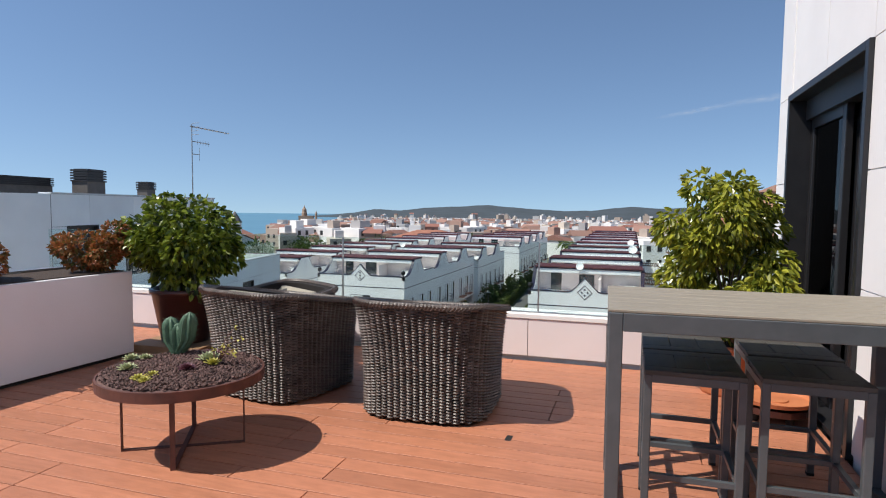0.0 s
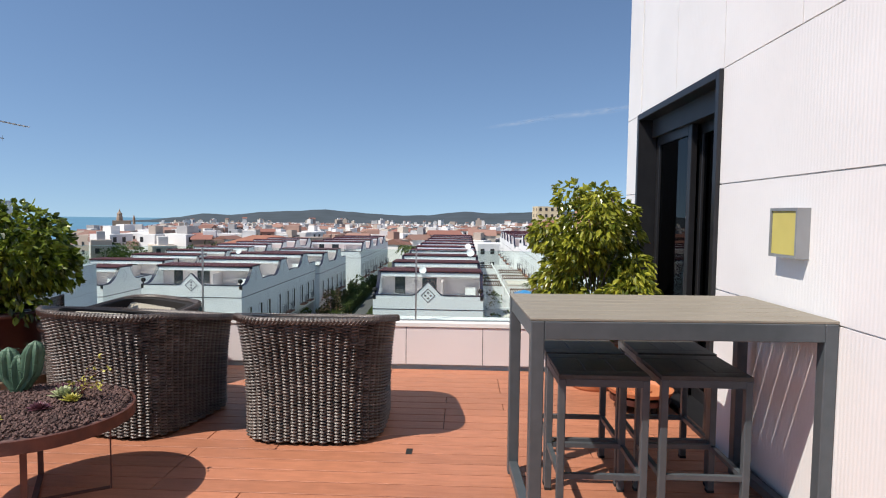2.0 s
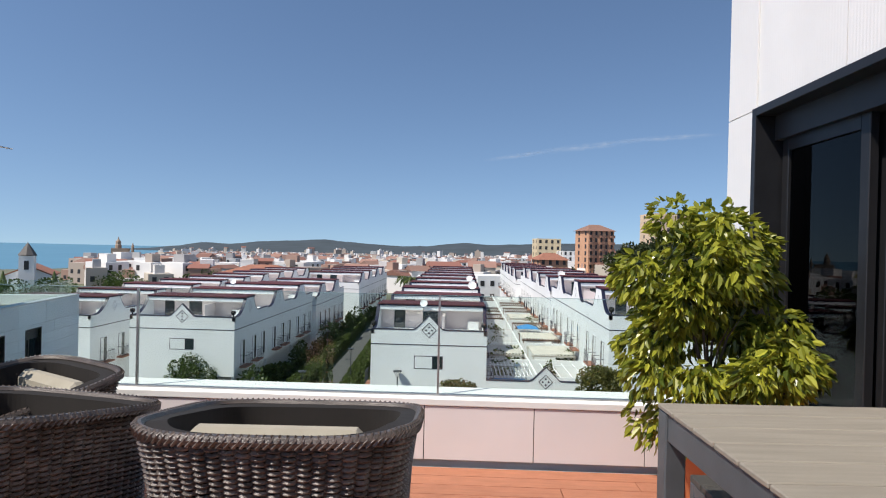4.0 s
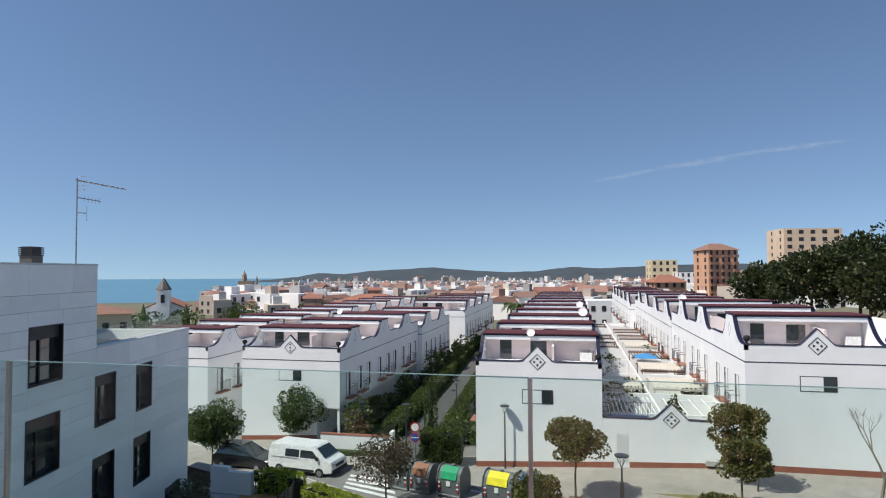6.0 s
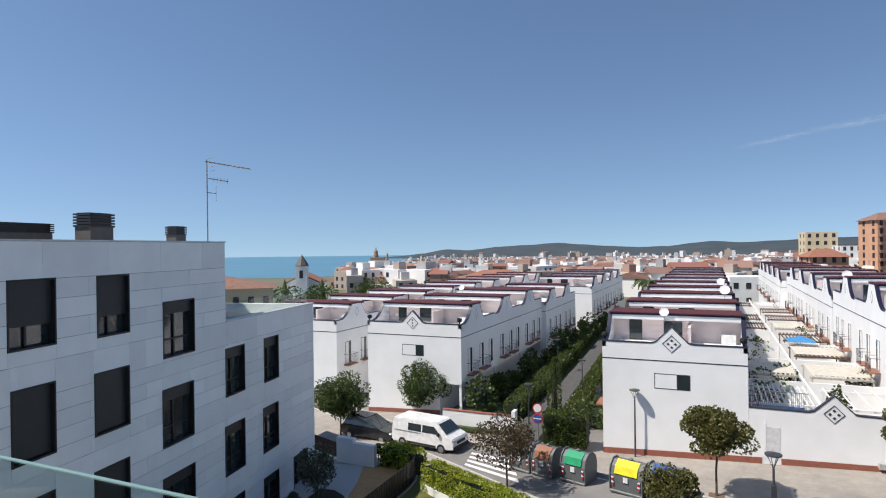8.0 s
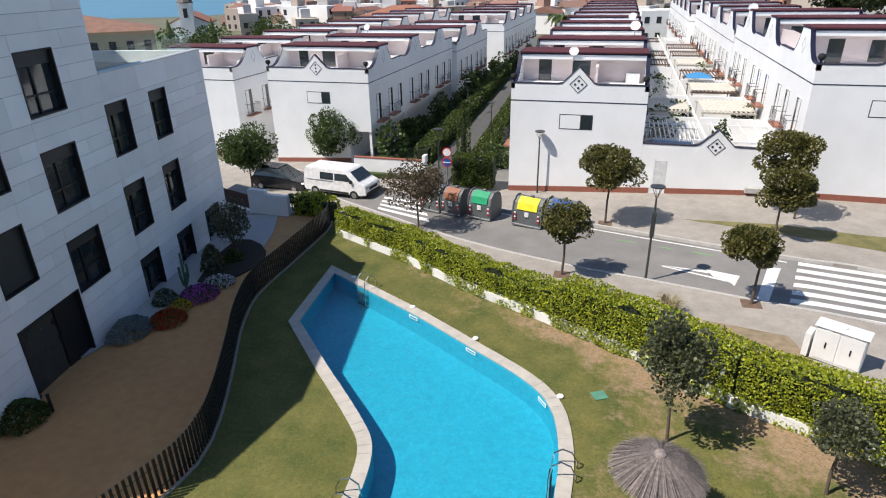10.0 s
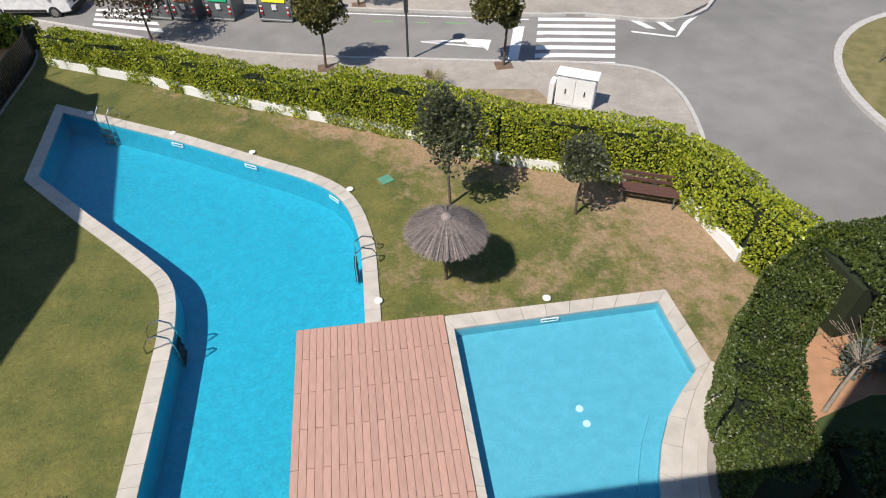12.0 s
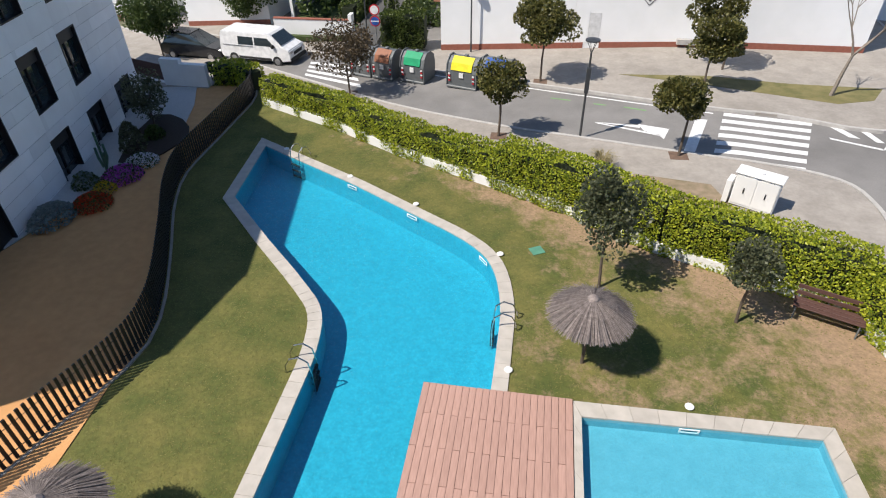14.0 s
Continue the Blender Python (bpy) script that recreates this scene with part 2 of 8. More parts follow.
LEAFY = leafmat("pepper_leaf", (0.05, 0.08, 0.008), (0.44, 0.44, 0.05), 0.28)
LEAFN = leafmat("nandina_leaf", (0.07, 0.075, 0.015), (0.40, 0.13, 0.045))
PINE = leafmat("pine_needles", (0.022, 0.035, 0.012), (0.06, 0.075, 0.022))
HEDG = leafmat("clipped_hedge_leaf", (0.028, 0.05, 0.008), (0.125, 0.16, 0.035))
BARK = mat("bark", (0.13, 0.10, 0.075), 0.9, (0.08, 0.06, 0.045), 12, stretch=(1, 1, 0.3), bump=0.6, bscale=30)
REDB = mat("brick_plinth", (0.30, 0.105, 0.07), 0.8, (0.24, 0.085, 0.055), 5, bump=0.2)
MAROON = mat("maroon_roof_tile", (0.115, 0.030, 0.030), 0.65, (0.075, 0.022, 0.024), 4, bump=0.2, spec=0.3)
NAVY = mat("navy_glazed_tile", (0.014, 0.016, 0.045), 0.45, (0.010, 0.011, 0.03), 6, spec=0.3)
LINE = mat("dark_line_tile", (0.035, 0.035, 0.055), 0.5)
PINKW = mat("terrace_wall", (0.74, 0.64, 0.62), 0.8, (0.70, 0.60, 0.58), 1.5, stain=0.05)
WGLASS = mat("window_glass", (0.03, 0.04, 0.045), 0.06, (0.02, 0.03, 0.035), 1.0, spec=0.9)
PLAST = mat("grey_plastic", (0.13, 0.14, 0.145), 0.5, (0.11, 0.12, 0.125), 4)
CARW = mat("white_car_paint", (0.80, 0.80, 0.80), 0.2)
CARD = mat("dark_car_paint", (0.02, 0.021, 0.024), 0.15)
RUBB = mat("tyre", (0.02, 0.02, 0.02), 0.8)
THATCH = mat("thatch", (0.25, 0.21, 0.195), 0.95, (0.14, 0.115, 0.105), 14, bump=0.4, island=0.35)
CLEAR = glassmat("clear_glass", (0.90, 0.96, 0.945))
LEAFO = leafmat("olive_leaf", (0.05, 0.06, 0.03), (0.15, 0.16, 0.085))
# Pool flecks: rippling light through the water, painted into the tile colours.
mottle(PTILE, 3.5, 0.93, 1.08)
mottle(PTILE, 14.0, 0.84, 1.14)
mottle(KTILE, 5.0, 0.95, 1.05)
mottle(KTILE, 16.0, 0.86, 1.12)
mottle(DECK, 9.0, 0.90, 1.10)

# ---- building blocks ----


def part(name, bm, material, parent=None, label="", smooth=False, kind=""):
    me = bpy.data.meshes.new(name)
    bm.normal_update()
    bm.to_mesh(me)
    bm.free()
    me.materials.append(material)
    if smooth:
        me.shade_smooth()
    ob = new(name, me)
    if parent is not None:
        ob.parent = parent
    return tagged(ob, label=label, kind=kind)


def thing(name, loc, label, category, group="", rz=0.0, kind=""):
    e = new(name)
    e.location, e.rotation_euler = loc, (0, 0, rz)
    return tagged(e, label=label, category=category, group=group, kind=kind)


def bx(bm, x0, x1, y0, y1, z0, z1, bev=0.0):
    """A box, its edges rounded where bev is given."""
    g = bmesh.new() if bev else bm
    v = [g.verts.new((x, y, z)) for x in (x0, x1) for y in (y0, y1) for z in (z0, z1)]
    for q in ((0, 1, 3, 2), (4, 6, 7, 5), (0, 4, 5, 1), (2, 3, 7, 6), (0, 2, 6, 4), (1, 5, 7, 3)):
        g.faces.new([v[i] for i in q])
    if bev:
        bmesh.ops.bevel(g, geom=g.edges[:], offset=bev, segments=1, affect="EDGES")
        join(bm, g)
    return bm


def join(bm, g, m=None):
    if m is not None:
        g.transform(m)
    vm = {}
    for v in g.verts:
        vm[v] = bm.verts.new(v.co)
    for f in g.faces:
        bm.faces.new([vm[v] for v in f.verts])
    g.free()


def box(*a, bev=0.0):
    return bx(bmesh.new(), *a, bev=bev)


def prism(bm, pts, vec):
    """A closed outline (3D points) pushed along vec."""
    vec = Vector(vec)
    a = [bm.verts.new(Vector(p)) for p in pts]
    b = [bm.verts.new(Vector(p) + vec) for p in pts]
    n = len(pts)
    bm.faces.new(a)
    bm.faces.new(b[::-1])
    for i in range(n):
        bm.faces.new((a[i], b[i], b[(i + 1) % n], a[(i + 1) % n]))
    bmesh.ops.recalc_face_normals(bm, faces=bm.faces[:])
    return bm


def tube(bm, p, r=0.02, n=8, closed=False, taper=1.0):
    """A round bar through the points p."""
    p = [Vector(q) for q in p]
    rings = []
    for i, q in enumerate(p):
        d = (p[min(i + 1, len(p) - 1)] - p[max(i - 1, 0)]).normalized()
        a = d.orthogonal().normalized() if abs(d.z) > 0.9 else d.cross(Vector((0, 0, 1))).normalized()
        b = d.cross(a)
        rr = r * (1 + (taper - 1) * i / max(1, len(p) - 1))
        rings.append([bm.verts.new(q + (a * math.cos(2 * math.pi * k / n) + b * math.sin(2 * math.pi * k / n)) * rr) for k in range(n)])
    for u, w in zip(rings, rings[1:]):
        for k in range(n):
            bm.faces.new((u[k], u[(k + 1) % n], w[(k + 1) % n], w[k]))
    bm.faces.new(rings[0][::-1])
    bm.faces.new(rings[-1])
    return bm


def lathe(bm, prof, n=32, c=(0, 0, 0)):
    """A turned shape: (radius, height) pairs from bottom to top."""
    rings = [[bm.verts.new((c[0] + r * math.cos(2 * math.pi * k / n), c[1] + r * math.sin(2 * math.pi * k / n), c[2] + z)) for k in range(n)] for r, z in prof]
    for u, w in zip(rings, rings[1:]):
        for k in range(n):
            bm.faces.new((u[k], u[(k + 1) % n], w[(k + 1) % n], w[k]))
    bm.faces.new(rings[0][::-1])
    bm.faces.new(rings[-1])
    return bm


def smooth_line(pts, closed=False, k=6):
    """A rounded line through points, Catmull-Rom."""
    P = [Vector(p) for p in pts]
    n, out = len(P), []
    for i in range(n if closed else n - 1):
        g = (lambda j: P[j % n]) if closed else (lambda j: P[max(0, min(n - 1, j))])
        a, b, c, d = g(i - 1), g(i), g(i + 1), g(i + 2)
        for s in range(k):
            t = s / k
            out.append(0.5 * ((2 * b) + (c - a) * t + (2 * a - 5 * b + 4 * c - d) * t * t + (3 * b - a - 3 * c + d) * t ** 3))
    if not closed:
        out.append(P[-1])
    return out


def fill(bm, loops, z=0.0):
    """Fills outlines with holes, flat at height z."""
    es = []
    for lp in loops:
        v = [bm.verts.new((p[0], p[1], z)) for p in lp]
        es += [bm.edges.new((v[i], v[(i + 1) % len(v)])) for i in range(len(v))]
    bmesh.ops.triangle_fill(bm, use_beauty=True, use_dissolve=False, edges=es, normal=(0, 0, 1))
    for f in bm.faces:
        f.normal_update()
        if f.normal.z < 0:
            f.normal_flip()
    return bm


def slab(loops, top, thick):
    bm = fill(bmesh.new(), loops, top)
    r = bmesh.ops.extrude_face_region(bm, geom=bm.faces[:])
    for v in (g for g in r["geom"] if isinstance(g, bmesh.types.BMVert)):
        v.co.z -= thick
    bmesh.ops.recalc_face_normals(bm, faces=bm.faces[:])
    return bm


def street_z(x):
    return -10.75 + 0.055 * max(-32.0, min(x, 8.0))


def street_sheet(loops, off, thick):
    bm = fill(bmesh.new(), loops, 0)
    for x in (-32.0, 8.0):
        bmesh.ops.bisect_plane(bm, geom=bm.verts[:] + bm.edges[:] + bm.faces[:], plane_co=(x, 0, 0), plane_no=(1, 0, 0))
    r = bmesh.ops.extrude_face_region(bm, geom=bm.faces[:])
    low = set(g for g in r["geom"] if isinstance(g, bmesh.types.BMVert))
    for v in bm.verts:
        v.co.z = street_z(v.co.x) + off - (thick if v in low else 0)
    bmesh.ops.recalc_face_normals(bm, faces=bm.faces[:])
    return bm


def offset_line(pts, d):
    """The line moved sideways by d, to its left."""
    P = [Vector((p[0], p[1])) for p in pts]
    out = []
    for i, q in enumerate(P):
        t = (P[min(i + 1, len(P) - 1)] - P[max(i - 1, 0)]).normalized()
        out.append((q.x - t.y * d, q.y + t.x * d))
    return out


def leaves(bm, rng, points, size, droop=0.3, aspect=0.5, fold=True):
    """Leaves of six-sided outline at the points, each (position, outward)."""
    for p, o in points:
        s = size * rng.uniform(0.7, 1.3)
        d = (Vector(o) + Vector((rng.uniform(-1, 1), rng.uniform(-1, 1), rng.uniform(-1, 1) - droop)) * 0.9).normalized()
        side = d.cross(Vector((rng.uniform(-1, 1), rng.uniform(-1, 1), rng.uniform(-1, 1)))).normalized() * s * aspect
        p = Vector(p)
        if fold:
            n = side.cross(d).normalized() * s * 0.12
            bend = Vector((0, 0, -0.10 * s))
            v = [bm.verts.new(q) for q in (p, p + d * s * 0.28 + side * 0.8 + n, p + d * s * 0.62 + side * 0.75 + n + bend * 0.4, p + d * s + bend, p + d * s * 0.62 - side * 0.75 + n + bend * 0.4, p + d * s * 0.28 - side * 0.8 + n)]
            bm.faces.new((v[0], v[1], v[2], v[3]))
            bm.faces.new((v[0], v[3], v[4], v[5]))
        else:
            v = [bm.verts.new(q) for q in (p, p + d * s * 0.5 + side, p + d * s, p + d * s * 0.5 - side)]
            bm.faces.new(v)


def crown_points(rng, n, c, r, clumps=14, spread=0.42):
    """Points in clumps over a rounded, uneven crown."""
    cs = []
    for _ in range(clumps):
        u = Vector((rng.gauss(0, 1), rng.gauss(0, 1), rng.gauss(0, 1))).normalized()
        k = rng.uniform(0.45, 0.85)
        cs.append((Vector((u.x * r[0] * k, u.y * r[1] * k, u.z * r[2] * k)), rng.uniform(0.75, 1.2) * spread))
    out = []
    for i in range(n):
        q, s = cs[i % clumps]
        u = Vector((rng.gauss(0, 1), rng.gauss(0, 1), rng.gauss(0, 1))).normalized()
        p = q + Vector((u.x * r[0], u.y * r[1], u.z * r[2])) * s * rng.uniform(0.55, 1.0) ** 0.5
        out.append((Vector(c) + p, (p.normalized() + u) * 0.7))
    return out


def limbs(bm, rng, base, h, r, c, R, n=6):
    """A tapered trunk with limbs up into the crown."""
    b = Vector(base)
    top = b + Vector((rng.uniform(-0.08, 0.08), rng.uniform(-0.08, 0.08), h))
    tube(bm, [b, b.lerp(top, 0.5) + Vector((rng.uniform(-0.05, 0.05), 0.03, 0)), top], r, 8, taper=0.7)
    for i in range(n):
        a = 2 * math.pi * i / n + rng.uniform(-0.3, 0.3)
        e = Vector(c) + Vector((math.cos(a) * R[0] * 0.6, math.sin(a) * R[1] * 0.6, rng.uniform(-0.2, 0.6) * R[2]))
        tube(bm, [top - Vector((0, 0, 0.05)), top.lerp(e, 0.5) + Vector((0, 0, 0.08)), e], r * 0.45, 5, taper=0.25)

# ---- own terrace ----
PAR_Y, WALL_X, DECK_Y0 = 7.39, 1.6, -2.2
part("building_body", box(-7.2, 9, -9, 7.72, -11.5, -0.22), WHITE, label="white apartment building below the terrace", kind="structure")
part("deck_base", box(-6.5, WALL_X, -9, PAR_Y, -0.21, -0.032), BLACK, kind="structure", label="dark subfloor under the deck")


def parapet():
    # front parapet, its boards, its coping
    part("wall_north", box(-6.9, 9.0, 7.41, 7.68, -0.22, 0.40), WHITE, kind="structure", label="rendered terrace parapet")
    root = part("parapet_lining", box(-6.5, 9.0, 7.400, 7.409, 0.03, 0.40), BLACK, kind="structure", label="dark gap behind the parapet boards")
    me = None
    xs = [-0.624 + 0.745 * i for i in range(-8, 13)]
    for a in xs:
        if a > 8.2:
            break
        if me is None:
            ob = part("parapet_panel", box(0.002, 0.741, 7.385, 7.399, 0.035, 0.398, bev=0.001), PARW, root)
            me = ob.data
        else:
            ob = new("parapet_panel", me)
            ob.parent = root
        ob.location = (a, 0, 0)
    part("parapet_coping", box(-6.9, 9.0, 7.375, 7.73, 0.402, 0.452, bev=0.006), WHITE, kind="structure", label="white metal parapet coping")
    part("wall_west", box(-7.2, -6.5, -9, 7.37, -0.22, 0.40), WHITE, kind="structure", label="rendered terrace parapet")
    part("parapet_coping", box(-7.22, -6.48, -9, 7.37, 0.402, 0.452), WHITE, kind="structure", label="white metal parapet coping")


def balustrade():
    t = thing("glass_balustrade", (0, 7.47, 0.452), "clear frameless glass balustrade with slim clamps", "balustrade")
    xs = [-6.9 + 0.0] + [-4.80, -2.67, -0.54, 1.59, 3.72, 5.85, 7.98]
    for a, b in zip(xs, xs[1:]):
        g = part("glass_pane", box(a + 0.008, b - 0.008, -0.006, 0.006, 0.0, 0.693), CLEAR, t)
        g.visible_shadow = False
        part("edge_strip", box(a + 0.008, b - 0.008, -0.0035, 0.0035, 0.694, 0.696), EDGEG, t, "pale green polished glass edge")
    for a in xs[1:]:
        part("joint", box(a - 0.007, a + 0.007, -0.009, 0.009, -0.01, 0.694), ALU, t)
    part("base_channel", box(-6.9, 8.5, -0.02, 0.02, -0.012, 0.01), ALU, t)


EDGEG = mat("polished_glass_edge", (0.20, 0.32, 0.30), 0.3)
parapet()
balustrade()

# wall with two sliding doors; the wall's outer face is at x = WALL_X
D1 = (5.64, 7.50, 2.47)
D2 = (1.2, 3.93, 2.95)
WEND, WTOP = 7.93, 6.2
for nm, a in (("wall_east", (WALL_X + 0.012, 1.9, -9, D2[0], -0.2, WTOP)), ("wall_east", (WALL_X + 0.012, 1.9, D2[1], D1[0], -0.2, WTOP)), ("wall_east", (WALL_X + 0.012, 1.9, D1[1], WEND, -0.2, WTOP)),
              ("wall_east", (WALL_X + 0.012, 1.9, D1[0], D1[1], D1[2], WTOP)), ("wall_east", (WALL_X + 0.012, 1.9, D2[0], D2[1], D2[2], WTOP))):
    part(nm, box(*a), WHITE, kind="structure", label="penthouse wall behind the cladding")
part("wall_end", box(1.9, 8.5, WEND - 0.3, WEND, -0.2, WTOP), WHITE, kind="structure", label="white penthouse end wall")
part("roof_slab", box(WALL_X, 8.5, -9, WEND, WTOP, WTOP + 0.2), WHITE, kind="structure", label="flat penthouse roof")
part("floor_inside", box(1.9, 8.5, -9, WEND - 0.3, -0.2, -0.01), WOODP, kind="structure", label="wooden floor inside")
part("wall_inside", box(6.0, 6.2, -9, WEND - 0.3, 0, WTOP), WHITE, kind="structure", label="plain wall inside")


def cladding():
    root = thing("wall_cladding", (WALL_X, 0, 0), "white finely ribbed rainscreen panels with open joints", "wall cladding", kind="")
    zc = [0.04, 1.03, 1.72, 2.47, 3.72, 4.97, 6.2]
    cols = [(-9, -6.6), (-6.6, -4.2), (-4.2, -1.8), (-1.8, 1.2), (1.2, 3.93), (3.93, 4.73), (4.73, 5.64), (5.64, 7.50), (7.50, 7.93)]
    upper = {5: [(3.93, 4.73), (4.73, 5.64)], 7: [(5.64, 6.55), (6.55, 7.5)]}
    for i, (a, b) in enumerate(cols):
        lo = 0
        for z0, z1 in zip(zc, zc[1:]):
            if i == 4 and z1 < 3.0:
                continue
            if i == 7 and z1 <= 2.47:
                continue
            if i in (5, 6) and z1 <= 2.47:
                if i == 6:
                    continue
                a2, b2 = 3.93, 5.64
            else:
                a2, b2 = a, b
            if i == 4:
                z0 = max(z0, 2.96)
            splits = [(a2, b2)] if i != 7 else [(5.64, 6.53), (6.53, 7.46)]
            for p, q in splits:
                part("panel", box(-0.002, 0.010, p + 0.004, q - 0.004, z0 + 0.004, z1 - 0.004), CLADR, root)
    return root


def ribs_material():
    m = CLAD.copy()
    m.name = "ribbed_panel"
    nd, lk = m.node_tree.nodes, m.node_tree.links
    b = nd["Principled BSDF"]
    old = b.inputs["Normal"].links[0].from_node
    tc, w = nd.new("ShaderNodeTexCoord"), nd.new("ShaderNodeTexWave")
    w.wave_type, w.bands_direction = "BANDS", "Y"
    w.inputs["Scale"].default_value = 12.0
    b2 = nd.new("ShaderNodeBump")
    b2.inputs["Strength"].default_value, b2.inputs["Distance"].default_value = 0.13, 0.004
    lk.new(tc.outputs["Object"], w.inputs["Vector"])
    lk.new(w.outputs[1], b2.inputs["Height"])
    lk.new(old.outputs[0], b2.inputs["Normal"])
    lk.new(b2.outputs[0], b.inputs["Normal"])
    return m


CLADR = ribs_material()
cladding()


def sliding_door(name, y0, y1, top, label, leafs):
    t = thing(name, (WALL_X, 0, 0), label, "sliding door")
    f = 0.055
    part("jamb", box(-0.03, 0.42, y0, y0 + f, 0, top, bev=0.003), DARK, t)
    part("jamb", box(-0.03, 0.42, y1 - f, y1, 0, top, bev=0.003), DARK, t)
    part("head", box(-0.03, 0.42, y0 + f, y1 - f, top - f, top, bev=0.003), DARK, t)
    part("roller_box", box(0.10, 0.36, y0 + f, y1 - f, top - 0.22, top - f), SHUT, t, "dark roller shutter box")
    part("sill", box(0.0, 0.42, y0 + f, y1 - f, 0, 0.035), DARK, t, "dark threshold")
    for k, (a, b, xo) in enumerate(leafs):
        part("stile", box(xo, xo + 0.05, a, a + 0.075, 0.035, top - 0.22, bev=0.004), DARK, t)
        part("stile", box(xo, xo + 0.05, b - 0.075, b, 0.035, top - 0.22, bev=0.004), DARK, t)
        part("rail", box(xo, xo + 0.05, a + 0.075, b - 0.075, 0.035, 0.12), DARK, t)
        part("rail", box(xo, xo + 0.05, a + 0.075, b - 0.075, top - 0.30, top - 0.22), DARK, t)
        part("pane", box(xo + 0.02, xo + 0.028, a + 0.075, b - 0.075, 0.12, top - 0.30), DGLASS, t, "dark reflective glass")


DGLASS = glassmat("door_glass", (0.12, 0.17, 0.17), 0.6)
sliding_door("door_1", D1[0], D1[1], D1[2], "tall dark-framed sliding glass door, partly open", [(6.55, 7.42, 0.14), (5.72, 6.6, 0.22), (6.7, 7.44, 0.30)])
sliding_door("door_2", D2[0], D2[1], D2[2], "tall dark-framed sliding glass door beside the bar table", [(1.27, 2.6, 0.2), (2.55, 3.85, 0.28)])
part("curtain", box(2.3, 2.36, 5.7, 6.3, 0.02, 2.3), SHUT, label="dark curtain inside the door")


def wall_lamp():
    t = thing("wall_lamp", (WALL_X - 0.002, 4.71, 1.43), "square grey wall lamp with a yellow diffuser", "wall lamp")
    bm = bmesh.new()
    for a in ((-0.065, 0, -0.13, -0.115, -0.125, 0.125), (-0.065, 0, 0.115, 0.13, -0.125, 0.125), (-0.065, 0, -0.115, 0.115, -0.125, -0.11), (-0.065, 0, -0.115, 0.115, 0.11, 0.125)):
        bx(bm, *a)
    part("housing", bm, ALUL, t, "grey metal housing")
    part("diffuser", box(-0.058, -0.02, -0.114, 0.114, -0.109, 0.109), YELL, t, "yellow diffuser")


ALUL = mat("lamp_grey", (0.29, 0.30, 0.31), 0.4, metal=0.3)
wall_lamp()


def bar_table():
    t = thing("bar_table", (0.232, 4.26, 0), "tall grey metal bar table with taupe slatted top", "bar table", rz=radians(2.3))
    L, W, H, s = 1.365, 0.83, 1.05, 0.06
    for x in (0, L - s):
        for y in (0, W - s):
            part("leg", box(x, x + s, y, y + s, 0.0, H - 0.0145, bev=0.004), GREYM, t)
    for y in (0, W - s):
        part("apron", box(s, L - s, y, y + s * 0.6, H - 0.095, H - 0.0145, bev=0.003), GREYM, t)
    for x in (0, L - s):
        part("apron", box(x + 0.005, x + s - 0.005, s, W - s, H - 0.095, H - 0.0145, bev=0.003), GREYM, t)
        part("foot_rail", box(x + 0.005, x + s - 0.005, s, W - s, 0.03, 0.08, bev=0.003), GREYM, t)
    for x in (L * 0.33, L * 0.66):
        part("cross_bar", box(x, x + 0.03, s, W - s, H - 0.045, H - 0.015), GREYM, t)
    n = 7
    w = W / n
    for i in range(n):
        part("slat", box(-0.004, L + 0.004, i * w + 0.0032, (i + 1) * w - 0.0032, H - 0.014, H, bev=0.003), SLATT, t)


def bar_stool():
    t = thing("bar_stool", (0, 0, 0), "backless grey metal bar stool with dark slatted seat", "bar stool", "stools at the bar table")
    L, W, H, s = 0.43, 0.43, 0.75, 0.035
    for x in (0, L - s):
        for y in (0, W - s):
            part("leg", box(x, x + s, y, y + s, 0, H - 0.022, bev=0.003), GREYM, t)
            part("foot_cap", box(x - 0.001, x + s + 0.001, y - 0.001, y + s + 0.001, 0.0, 0.015), BLACK, t, "black plastic foot")
    for y in (0, W - s):
        part("apron", box(s, L - s, y, y + s, H - 0.057, H - 0.022), GREYM, t)
        part("foot_rail", box(s, L - s, y + 0.005, y + s - 0.005, 0.24, 0.265), GREYM, t)
    for x in (0, L - s):
        part("apron", box(x, x + s, s, W - s, H - 0.057, H - 0.022), GREYM, t)
        part("foot_rail", box(x + 0.005, x + s - 0.005, s, W - s, 0.24, 0.265), GREYM, t)
    n = 5
    w = L / 3
    part("seat_board", box(0, L, 0, W * 0.2 - 0.003, H - 0.022, H, bev=0.002), SEATS, t)
    for i in range(3):
        part("seat_board", box(i * w + 0.002, (i + 1) * w - 0.002, W * 0.2, W * 0.8 - 0.003, H - 0.022, H, bev=0.002), SEATS, t)
    part("seat_board", box(0, L, W * 0.8, W, H - 0.022, H, bev=0.002), SEATS, t)
    return t


bar_table()
st = bar_stool()
st.location = (0.39, 4.45, 0)
for x, y in ((0.88, 4.47), (0.39, 4.91), (0.90, 4.94)):
    copy_thing(st, pose(x, y, 0))


# Near-black wicker copy: shade behind the strands is put into the shell's colour.
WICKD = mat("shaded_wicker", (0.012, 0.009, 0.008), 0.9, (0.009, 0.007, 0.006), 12)


